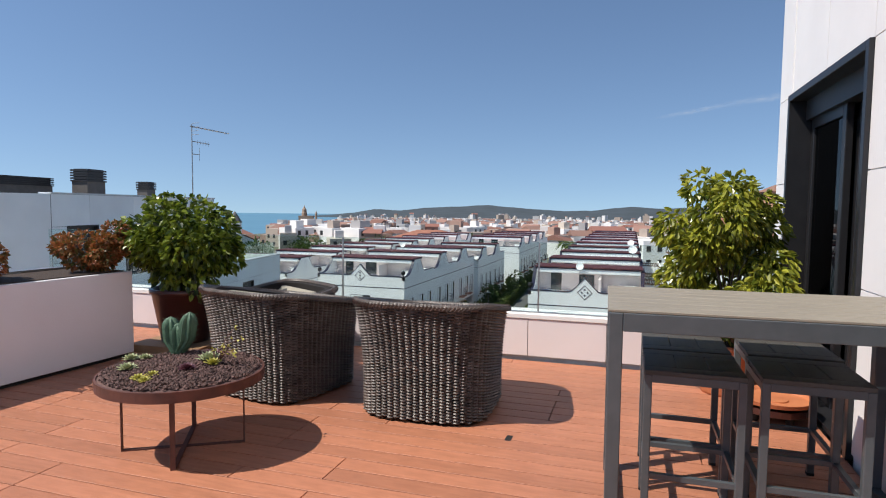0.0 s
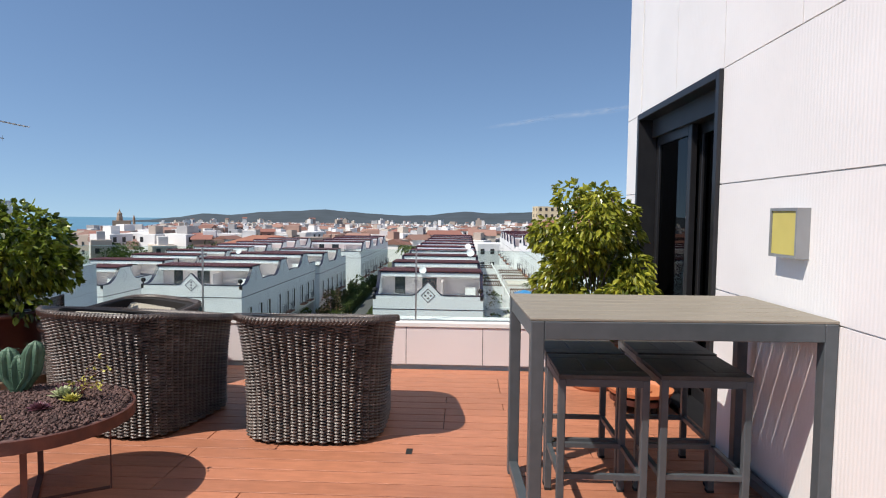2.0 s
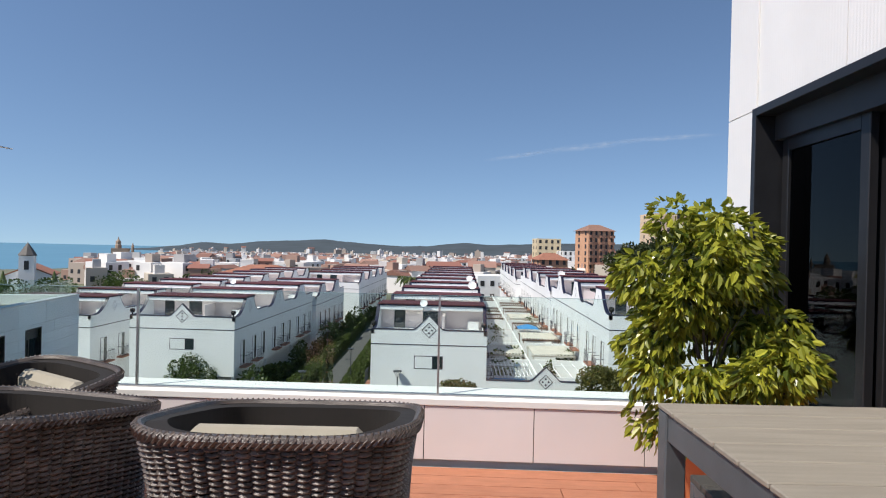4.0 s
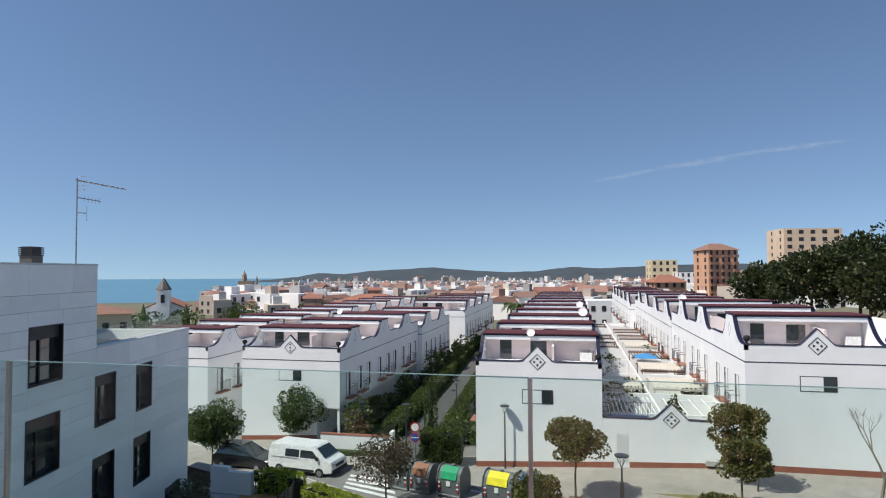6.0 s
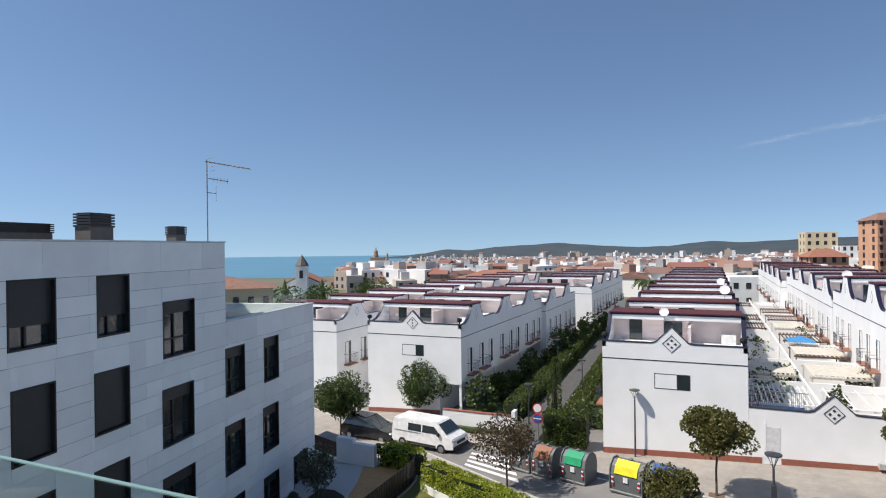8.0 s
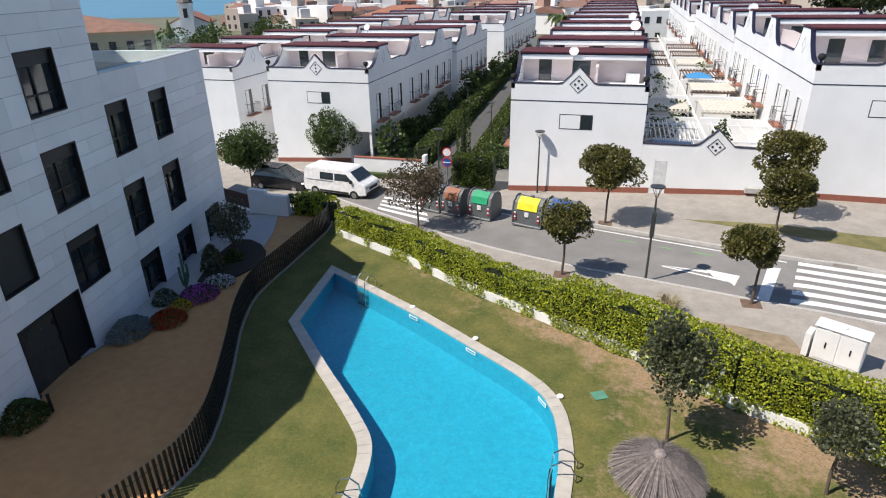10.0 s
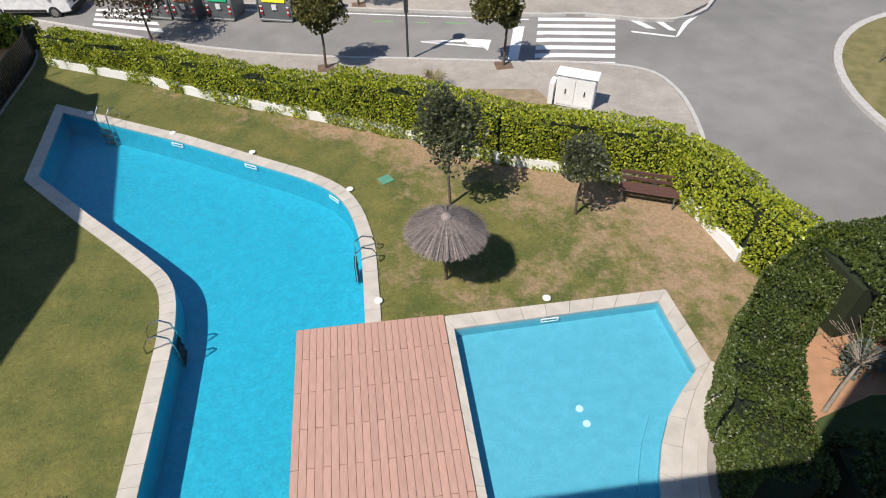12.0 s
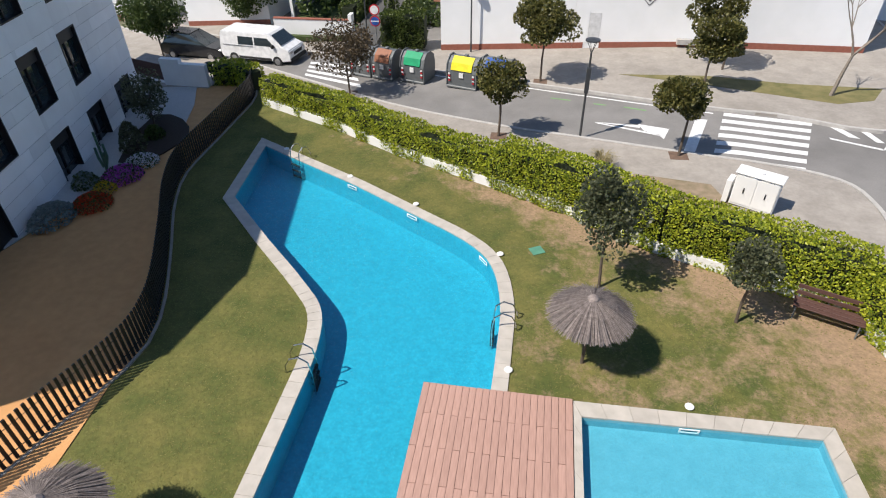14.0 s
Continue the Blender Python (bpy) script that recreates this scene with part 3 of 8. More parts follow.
def tub_chair(name, x, y, rz, label, H=0.85):
    """A deep woven tub armchair, its back towards -y."""
    t = thing(name, (x, y, 0), label, "armchair", "armchairs on the terrace", rz=radians(rz))
    SEAT, rng = H - 0.46, random.Random(5)

    def outline(z):
        k = z / H
        hw = 0.452 + 0.012 * (1 - k) + 0.075 * k ** 2.6
        hd = 0.44 + 0.05 * k ** 1.6
        hb = 0.465 + 0.095 * k ** 2.6
        pts = []
        for i in range(72):
            a = 2 * math.pi * i / 72
            c, s = math.cos(a), math.sin(a)
            e = 0.42 if s > 0 else 0.52
            pts.append(Vector((hw * math.copysign(abs(c) ** e, c), (hd if s > 0 else hb) * math.copysign(abs(s) ** e, s), z)))
        return pts

    def top_at(p):
        return H - 0.15 * max(0.0, min(1, (p.y + 0.42) / 0.9))

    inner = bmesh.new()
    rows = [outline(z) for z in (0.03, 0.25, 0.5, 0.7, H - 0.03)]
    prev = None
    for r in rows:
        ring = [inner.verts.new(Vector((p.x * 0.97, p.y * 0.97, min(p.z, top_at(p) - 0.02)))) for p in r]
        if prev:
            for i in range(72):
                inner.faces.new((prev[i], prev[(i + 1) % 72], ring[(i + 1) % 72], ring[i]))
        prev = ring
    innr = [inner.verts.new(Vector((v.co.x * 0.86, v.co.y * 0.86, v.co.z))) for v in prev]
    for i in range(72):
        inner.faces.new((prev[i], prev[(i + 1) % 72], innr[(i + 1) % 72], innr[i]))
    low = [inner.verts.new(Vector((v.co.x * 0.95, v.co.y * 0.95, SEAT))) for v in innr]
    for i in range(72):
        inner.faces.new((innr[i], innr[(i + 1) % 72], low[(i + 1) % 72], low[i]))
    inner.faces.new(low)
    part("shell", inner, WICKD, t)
    # weave: vertical stakes and flat rows that pass before and behind them
    w = bmesh.new()
    per = []
    o0 = outline(0.5)
    acc = [0]
    for i in range(72):
        acc.append(acc[-1] + (o0[(i + 1) % 72] - o0[i]).length)

    def at(u, z, out):
        o = outline(z)
        d = (u % 1.0) * acc[-1]
        j = max(0, min(71, int(np.searchsorted(acc, d, side="right")) - 1))
        f = (d - acc[j]) / (acc[j + 1] - acc[j])
        p = o[j].lerp(o[(j + 1) % 72], f)
        n = (o[(j + 1) % 72] - o[j]).normalized().cross(Vector((0, 0, 1)))
        return p + n * out

    N, nrow = 70, 76
    pitch = (H - 0.05) / nrow
    for k in range(nrow):
        z = 0.02 + pitch * (k + 0.5)
        for j in range(N):
            if (j + k) % 2:
                continue
            prev, ok = None, True
            for f in (-0.10, 0.14, 0.5, 0.86, 1.10):
                o = 0.013 * (1 - (2 * (f - 0.5)) ** 2) - 0.001
                q = at((j + f) / N, z + rng.uniform(-0.0008, 0.0008), o)
                if q.z > top_at(q) - 0.03:
                    prev = None
                    continue
                h = pitch * 0.84
                n = (at((j + f) / N, z, o + 0.005) - q)
                c = [w.verts.new(q - Vector((0, 0, h)) - n), w.verts.new(q + n), w.verts.new(q + Vector((0, 0, h)) - n)]
                if prev:
                    w.faces.new((prev[0], c[0], c[1], prev[1]))
                    w.faces.new((prev[1], c[1], c[2], prev[2]))
                prev = c
    part("weave", w, WICK, t, "woven brown wicker strands", smooth=False)
    rim = bmesh.new()
    rp = []
    for i in range(145):
        p = at((i % 144) / 144, H, 0.0)
        p.z = top_at(p)
        rp.append(p)
    tube(rim, [Vector((p.x * 0.985, p.y * 0.985, p.z - 0.022)) for p in rp], 0.020, 6)
    for i in range(144):
        a, b = rp[i], rp[(i + 1) % 144]
        tube(rim, [(a.x * 1.008, a.y * 1.008, a.z - 0.044), (b.x * 1.014, b.y * 1.014, b.z - 0.014), (b.x * 0.99, b.y * 0.99, b.z - 0.001)], 0.0065, 4)
    part("rim", rim, WICK, t, "braided wicker rim")
    part("seat_cushion", box(-0.36, 0.36, -0.34, 0.42, SEAT + 0.002, SEAT + 0.13, bev=0.04), CUSH, t, "beige seat cushion")
    bc = box(-0.34, 0.34, -0.36, -0.24, SEAT + 0.14, SEAT + 0.41, bev=0.04)
    part("back_cushion", bc, CUSH, t, "beige back cushion")
    return t


c2 = tub_chair("tub_armchair", -1.075, 5.84, 2, "deep brown wicker tub armchair with beige cushions")
c1 = copy_thing(c2, pose(-2.39, 5.87, 0, 0, 0, -11.5))
c3 = tub_chair("tub_armchair", -3.02, 6.62, 150, "lower brown wicker tub armchair by the parapet", 0.70)


def lava_table():
    t = thing("planter_table", (-2.265, 4.55, 0), "round rust-coloured metal table filled with lava gravel and succulents", "planter table")
    R, H = 0.475, 0.48
    bm = lathe(bmesh.new(), [(R - 0.012, H - 0.065), (R, H - 0.06), (R, H), (R - 0.012, H + 0.002), (R - 0.014, H - 0.05)], 64)
    part("tray", bm, RUST, t)
    for k in range(4):
        a = radians(31 + 90 * k)
        x, y = 0.345 * math.cos(a), 0.345 * math.sin(a)
        d = Vector((x, y, 0)).normalized()
        s = Vector((-d.y, d.x, 0)) * 0.014
        g = bmesh.new()
        prism(g, [Vector((x, y, 0.0)) - s, Vector((x, y, 0.0)) + s, Vector((x, y, 0.0)) + s + d * 0.008, Vector((x, y, 0.0)) - s + d * 0.008], (0, 0, H - 0.066))
        part("leg", g, RUST, t)
        g = bmesh.new()
        prism(g, [-s, s, Vector((x, y, 0)) * 0.995 + s, Vector((x, y, 0)) * 0.995 - s], (0, 0, 0.007 + 0.001 * k))
        part("foot_bar", g, RUST, t)
    rng = random.Random(8)
    gm = bmesh.new()
    for _ in range(4200):
        a, r = rng.uniform(0, 2 * math.pi), (R - 0.03) * math.sqrt(rng.random())
        s = rng.uniform(0.006, 0.013)
        z = H + 0.004 + 0.03 * (1 - (r / R) ** 2) + rng.uniform(-0.004, 0.006)
        c = Vector((r * math.cos(a), r * math.sin(a), z))
        m = Euler((rng.uniform(0, 3), rng.uniform(0, 3), 0)).to_matrix()
        v = [gm.verts.new(c + m @ (Vector(q) * s * rng.uniform(0.7, 1.2))) for q in ((1, 0, 0), (-1, 0, 0), (0, 1, 0), (0, -1, 0), (0, 0, 1), (0, 0, -1))]
        for f in ((0, 2, 4), (2, 1, 4), (1, 3, 4), (3, 0, 4), (2, 0, 5), (1, 2, 5), (3, 1, 5), (0, 3, 5)):
            gm.faces.new([v[i] for i in f])
    part("gravel", gm, LAVA, t, "reddish-brown lava gravel", kind="stuff")
    lathe(b := bmesh.new(), [(R - 0.016, H - 0.048), (R - 0.016, H - 0.005), (0.25, H + 0.02), (0.0001, H + 0.028)], 40)
    part("soil", b, LAVA, t)
    return t


lava_table()


def succulent(x, y, z, r, n, material, label, up=0.6, long=1.0):
    t = thing("succulent", (x, y, z), label, "succulent", "succulents in the table")
    bm = bmesh.new()
    for k in range(n):
        a = k * 2.39996
        q = math.sqrt((k + 1) / n)
        d = Vector((math.cos(a) * q, math.sin(a) * q, up * (1.2 - q))).normalized()
        s = Vector((-math.sin(a), math.cos(a), 0)) * r * 0.22
        L = r * (0.5 + 0.6 * q) * long
        nrm = s.cross(d).normalized() * r * 0.07
        v = [bm.verts.new(p) for p in (Vector((0, 0, 0)), d * L * 0.6 + s, d * L, d * L * 0.6 - s, d * L * 0.6 + nrm, d * L * 0.6 - nrm)]
        for f in ((0, 1, 4), (1, 2, 4), (2, 3, 4), (3, 0, 4), (1, 0, 5), (2, 1, 5), (3, 2, 5), (0, 3, 5)):
            bm.faces.new([v[i] for i in f])
    part("rosette", bm, material, t, kind="stuff")
    return t


SUC1 = mat("pale_succulent", (0.34, 0.36, 0.20), 0.5, (0.26, 0.29, 0.14), 30)
SUC2 = mat("lime_succulent", (0.40, 0.36, 0.06), 0.5, (0.30, 0.28, 0.05), 30)
SUC3 = mat("purple_succulent", (0.12, 0.04, 0.055), 0.4, (0.09, 0.03, 0.04), 30)
succulent(-2.50, 4.36, 0.505, 0.065, 30, SUC1, "pale green star-shaped succulent rosette", 1.0)
succulent(-2.30, 4.24, 0.502, 0.05, 26, SUC2, "lime yellow spreading succulent")
succulent(-2.24, 4.22, 0.502, 0.045, 24, SUC2, "lime yellow spreading succulent")
succulent(-2.28, 4.32, 0.504, 0.045, 24, SUC2, "lime yellow spreading succulent")
succulent(-2.16, 4.46, 0.512, 0.06, 30, SUC3, "small purple succulent rosette", 1.1)
succulent(-2.16, 4.66, 0.512, 0.085, 36, SUC1, "cream and green succulent clump", 1.4)
succulent(-2.09, 4.60, 0.512, 0.06, 28, SUC2, "lime yellow spreading succulent", 1.3)
succulent(-2.22, 4.76, 0.512, 0.07, 28, SUC3, "trailing purple and green succulent clump", 1.3)
succulent(-2.66, 4.55, 0.505, 0.06, 30, SUC1, "low grey-green succulent mat", 1.0)
succulent(-2.60, 4.60, 0.505, 0.05, 26, SUC1, "low grey-green succulent mat", 1.0)


def cactus():
    t = thing("cactus", (-2.50, 4.78, 0.505), "ribbed blue-green columnar cactus with three arms", "cactus", "succulents in the table")
    rng = random.Random(2)
    for k, (dx, h, lean) in enumerate(((0.0, 0.20, 0.0), (-0.045, 0.24, -0.06), (0.05, 0.28, 0.16))):
        bm = bmesh.new()
        rings = []
        for j in range(17):
            f = j / 16
            rad = 0.042 * (0.85 + 0.3 * math.sin(f * 2.4)) * math.sqrt(max(0.02, 1 - max(0.0, (f - 0.72) / 0.28) ** 2))
            ring = []
            for i in range(32):
                a = 2 * math.pi * i / 32
                q = rad * (1 + 0.16 * math.cos(8 * a))
                ring.append(bm.verts.new((dx * min(1, f * 3) + lean * f * h + math.cos(a) * q, math.sin(a) * q, f * h)))
            rings.append(ring)
        for u, w in zip(rings, rings[1:]):
            for i in range(32):
                bm.faces.new((u[i], u[(i + 1) % 32], w[(i + 1) % 32], w[i]))
        bm.faces.new(rings[-1])
        for j in range(1, 16, 2):
            for i in range(0, 32, 4):
                c = rings[j][i].co.copy()
                o = Vector((c.x - rings[j][(i + 16) % 32].co.x, c.y - rings[j][(i + 16) % 32].co.y, 0)).normalized()
                for e in (-0.6, 0.5):
                    tip = c + (o + Vector((-o.y * e, o.x * e, 0.25))) * 0.022
                    v = [bm.verts.new(p) for p in (c, c + Vector((0, 0, 0.0022)), tip)]
                    bm.faces.new(v)
        part("arm", bm, CACT, t)


cactus()


def sprigs():
    t = thing("flower_sprigs", (-2.09, 4.63, 0.505), "thin dry flower stalks with yellow buds", "flower stalks", "succulents in the table")
    rng = random.Random(12)
    bm, bb = bmesh.new(), bmesh.new()
    for k in range(17):
        a = rng.uniform(-0.6, 2.2)
        L = rng.uniform(0.12, 0.26)
        tip = Vector((math.cos(a) * L * 0.8, math.sin(a) * L * 0.3, L * rng.uniform(0.4, 0.9)))
        mid = tip * 0.55 + Vector((0, 0, 0.04))
        tube(bm, [Vector((0, 0, 0)), mid, tip], 0.0018, 4)
        leaves(bb, rng, [(tip, (0, 0, 1)), (tip, (1, 0, 0)), (tip, (0, 1, 0.5)), (mid, (0, 0, 1))], 0.018)
    part("stalk", bm, RUST, t)
    part("bud_cluster", bb, SUC2, t, "yellow buds", kind="stuff")


sprigs()


def side_planter():
    t = thing("long_planter", (-4.5, 0, 0), "long white rendered planter box along the terrace edge", "planter", rz=radians(-4.0))
    part("planter_box", box(-0.95, -0.25, 0.5, 6.23, 0.035, 0.83, bev=0.004), WHITEP, t)
    part("plinth", box(-0.90, -0.28, 0.55, 6.2, 0.0, 0.034), BLACK, t, "dark recessed plinth")
    part("soil", box(-0.90, -0.30, 0.55, 6.18, 0.831, 0.84), SOIL, t)
    part("cap_strip", box(-0.97, -0.9, 0.5, 6.23, 0.831, 0.86), ALU, t)


WHITEP = mat("planter_white", (0.76, 0.75, 0.78), 0.6, (0.72, 0.71, 0.74), 2.0, bump=0.1, stain=0.04)
side_planter()


def pot(t, r0, r1, h, material, ridge=True):
    pr = [(r0, 0), (r0 * 1.02, 0.02), (r1, h - 0.05), (r1 + 0.02, h - 0.045), (r1 + 0.022, h), (r1 - 0.01, h), (r1 - 0.03, h - 0.04)]
    part("pot", lathe(bmesh.new(), pr, 40), material, t, "", smooth=True)
    part("soil", lathe(bmesh.new(), [(r1 - 0.032, h - 0.06), (r1 - 0.032, h - 0.045), (0.001, h - 0.03)], 24), SOIL, t)


def bush_left():
    t = thing("citrus_tree", (-4.08, 6.68, 0.08), "bushy green citrus tree in a tall oxblood pot", "potted tree", rz=0)
    pot(t, 0.23, 0.32, 0.55, POTR)
    rng = random.Random(21)
    bm = bmesh.new()
    limbs(bm, rng, (0, 0, 0.5), 0.22, 0.03, (0, 0, 0.95), (0.5, 0.5, 0.45), 7)
    part("trunk", bm, BARK, t)
    cr = bmesh.new()
    leaves(cr, rng, crown_points(rng, 6000, (0, 0, 1.0), (0.62, 0.57, 0.52), 46, 0.27), 0.07, 0.7, 0.36)
    part("crown", cr, LEAFC, t, "dense glossy green foliage")
    part("stand", box(-0.4, 0.4, -0.35, 0.35, -0.08, -0.002, bev=0.004), WOODP, t, "low wooden stand")


def bush_right():
    t = thing("pepper_tree", (1.07, 6.88, 0), "yellow-green ornamental pepper tree in a terracotta pot", "potted tree")
    pot(t, 0.17, 0.25, 0.42, TERRA)
    rng = random.Random(33)
    bm = bmesh.new()
    limbs(bm, rng, (0, 0, 0.38), 0.3, 0.022, (0, 0, 1.05), (0.35, 0.35, 0.6), 8)
    part("trunk", bm, BARK, t)
    cr = bmesh.new()
    pts = crown_points(rng, 3900, (-0.07, -0.03, 1.36), (0.47, 0.44, 0.44), 28, 0.27) + crown_points(rng, 3900, (-0.06, -0.03, 0.95), (0.55, 0.48, 0.42), 28, 0.27) + crown_points(rng, 700, (0.2, -0.35, 0.85), (0.3, 0.3, 0.3), 8, 0.4) + crown_points(rng, 260, (-0.15, 0, 0.5), (0.32, 0.3, 0.16), 6, 0.5)
    leaves(cr, rng, pts, 0.066, 1.2, 0.27)
    part("crown", cr, LEAFY, t, "drooping yellow-green foliage")


def nandina():
    t = thing("nandina_bush", (-4.62, 6.08, 0.84), "rounded green and red nandina bush in the planter", "bush", "bushes in the planter")
    rng = random.Random(4)
    bm = bmesh.new()
    for k in range(12):
        a = rng.uniform(0, 6.28)
        tube(bm, [Vector((0, 0, 0)), Vector((math.cos(a) * 0.12, math.sin(a) * 0.15, 0.15)), Vector((math.cos(a) * 0.2, math.sin(a) * 0.25, 0.3))], 0.006, 4)
    part("stems", bm, BARK, t)
    cr = bmesh.new()
    leaves(cr, rng, crown_points(rng, 4200, (0, 0, 0.22), (0.29, 0.42, 0.25), 26, 0.30), 0.042, 0.2, 0.36)
    part("foliage", cr, LEAFN, t, "fine green, orange and red leaves")
    return t


def plate():
    t = thing("terracotta_saucer", (1.32, 6.30, 0.12), "wide terracotta saucer on a low wheeled stand", "plant saucer")
    part("dish", lathe(bmesh.new(), [(0.15, 0), (0.24, 0.02), (0.25, 0.05), (0.235, 0.05), (0.22, 0.025), (0.09, 0.02), (0.088, 0.03), (0.0005, 0.03)], 36), TERRA, t, smooth=False)
    part("stand", lathe(bmesh.new(), [(0.22, -0.05), (0.23, -0.045), (0.23, -0.002), (0.2, -0.001)], 24), POTR, t, "dark stand")
    for k in range(4):
        a = k * math.pi / 2 + 0.5
        part("castor", lathe(bmesh.new(), [(0.02, 0), (0.028, 0.02), (0.02, 0.07)], 10, (0.15 * math.cos(a), 0.15 * math.sin(a), -0.12)), BLACK, t)


bush_left()
bush_right()
nb = nandina()
copy_thing(nb, pose(-4.78, 4.98, 0.84, 0, 0, 60))
plate()


def deck():
    root = thing("deck", (0, 0, 0), "reddish-brown composite deck boards laid lengthways with staggered butt joints", "decking")
    rng = random.Random(14)
    w, L = 0.146, 2.0
    n = int((PAR_Y - 0.04 - DECK_Y0) / w)
    meshes = {}
    for r in range(n):
        y = PAR_Y - 0.045 - (r + 1) * w
        x = -6.45 - rng.choice((0.3, 0.8, 1.3, 1.75))
        while x < 1.58:
            a, b = max(x, -6.45), min(x + L, 1.585)
            if b - a > 0.04:
                key = round(b - a, 2)
                if key not in meshes:
                    ob = part("board", box(0.003, key - 0.003, 0.0042, w - 0.0042, -0.026, 0.0, bev=0.0015), DECK, root)
                    meshes[key] = ob.data
                else:
                    ob = new("board", meshes[key])
                    ob.parent = root
                ob.location = (a, y, 0)
            x += L
    part("deck_drain", box(-0.42, -0.38, 5.28, 5.37, 0.0005, 0.002), BLACK, root, "small dark gap plate in a board joint")


deck()

# ---- ground, garden, street ----
GZ = -10.7
HEDGE = [(-13.9, 33.7), (-9.6, 31.6), (-6.0, 29.4), (-2.3, 27.6), (0.8, 26.0), (3.8, 24.0), (6.2, 23.0), (8.9, 21.75), (9.35, 20.1), (9.6, 18.3)]
FENCE = [(-15.2, 35.7), (-14.7, 34.3), (-14.6, 32.0), (-14.55, 29.7), (-14.45, 26.8), (-13.7, 24.5), (-12.45, 22.0), (-11.4, 19.8), (-10.92, 18.5), (-10.78, 17.3), (-11.08, 16.0), (-11.45, 14.8), (-11.8, 13.5), (-12.4, 12.0), (-13.5, 10.2)]
POOL_IN = [(-12.05, 29.55), (-7.3, 26.9), (-4.7, 25.25), (-2.5, 23.8), (-1.5, 22.6), (-1.05, 20.8), (-1.0, 18.9), (-1.02, 17.2), (-1.0, 8.0), (-5.8, 8.0), (-5.85, 13.8), (-5.85, 16.5), (-5.9, 18.2), (-6.25, 19.7), (-7.2, 20.9), (-9.2, 22.9), (-11.6, 25.4)]


def ring_out(p, d):
    n, out = len(p), []
    for i in range(n):
        a, b, c = (Vector((*p[j % n][:2],)) for j in (i - 1, i, i + 1))
        t1, t2 = (b - a).normalized(), (c - b).normalized()
        m = Vector((-t1.y - t2.y, t1.x + t2.x))
        m = m.normalized() * d / max(0.5, m.normalized().dot(Vector((-t1.y, t1.x))))
        out.append((b.x + m.x, b.y + m.y))
    return out


pin = [tuple(v)[:2] for v in ([Vector((*p, 0)) for p in POOL_IN[:1]] + smooth_line([(*p, 0) for p in POOL_IN[1:8]], k=4) + [Vector((*p, 0)) for p in POOL_IN[8:10]] + smooth_line([(*p, 0) for p in POOL_IN[10:16]], k=4) + [Vector((*POOL_IN[16], 0))])]
pout = ring_out(pin, 0.42)
KID_IN = [(1.25, 17.0), (6.82, 17.16), (6.88, 14.95), (6.22, 14.38), (5.69, 13.84), (5.28, 13.23), (4.95, 12.58), (4.67, 11.71), (4.6, 10.9), (4.6, 8.0), (1.25, 8.0)]
KID_OUT = [(1.05, 17.45), (7.19, 17.55), (7.33, 15.15), (6.6, 14.42), (6.05, 13.7), (5.66, 13.05), (5.33, 12.35), (5.1, 11.55), (5.02, 10.85), (5.02, 7.6), (1.05, 7.6)]

lawn_out = [(-30, 5), (14, 5), (14, 16.4), (11.1, 18.4), (10.7, 20.5), (9.9, 22.5), (6.3, 24.2), (0.9, 26.9), (-5.5, 30.3), (-14.1, 34.8), (-16.0, 37.0), (-22, 38.0), (-30, 38.0)]
lawn = part("lawn", slab([lawn_out, pout, KID_OUT], GZ, 0.5), LAWN, label="patchy mown lawn with bare earth", kind="structure")

road = part("road", street_sheet([[(-70, 58), (-30, 45.2), (-17.6, 38.3), (-14.0, 35.3), (-5.4, 30.8), (1.0, 27.4), (6.4, 24.7), (10.0, 22.9), (10.9, 20.7), (11.3, 18.6), (14.1, 16.6), (14.1, -20), (75, -20), (75, 75), (22, 75), (22, 60), (-70, 60)]], -0.12, 0.6), ASPH, label="worn grey asphalt road", kind="structure")
NEAR = [(-60, 64), (-30, 48.6), (-16.3, 40.7), (-8, 35.75), (-2, 33.2), (1.4, 32.15), (6.7, 30.5), (9.9, 29.65), (11.3, 28.8), (11.65, 27.4), (11.6, 26.2), (11.3, 24.6), (10.9, 23.4), (10.4, 22.9)]
near_in = [(10.1, 22.9), (6.4, 24.4), (1.0, 27.1), (-5.4, 30.5), (-14.0, 35.0), (-17.5, 38), (-22.5, 38.0), (-30, 45), (-60, 60)]
part("pavement", street_sheet([NEAR + near_in], 0.0, 0.4), PAVE, label="pale concrete pavement", kind="structure")
FAR = [(-60, 63.0), (-27.4, 49.4), (-14, 43.5), (-6.6, 40.5), (-2, 38.8), (2.1, 37.3), (7.7, 35.3), (10.4, 34.9), (14.4, 33.7), (17.5, 35.8), (20, 42), (21, 60)]
part("pavement", street_sheet([FAR + [(17, 60), (17, 44.05), (-6.6, 44.05), (-6.6, 46), (-18.5, 46), (-18.5, 50.35), (-27, 50.35), (-60, 66)]], 0.0, 0.4), PAVE, label="pale concrete pavement", kind="structure")


def kerb(line):
    bm = bmesh.new()
    a, b = line, offset_line(line, 0.16)
    for i in range(len(a) - 1):
        q = [(*a[i], street_z(a[i][0]) - 0.3), (*a[i + 1], street_z(a[i + 1][0]) - 0.3), (*b[i + 1], street_z(b[i + 1][0]) - 0.3), (*b[i], street_z(b[i][0]) - 0.3)]
        prism(bm, q, (0, 0, 0.33))
    return part("kerb", bm, KERB, label="pale stone kerb", kind="structure")


kerb([p[:2] for p in smooth_line([(*p, 0) for p in NEAR], k=3)])
kerb([p[:2] for p in smooth_line([(*p, 0) for p in FAR], k=3)])

# ---- houses ----


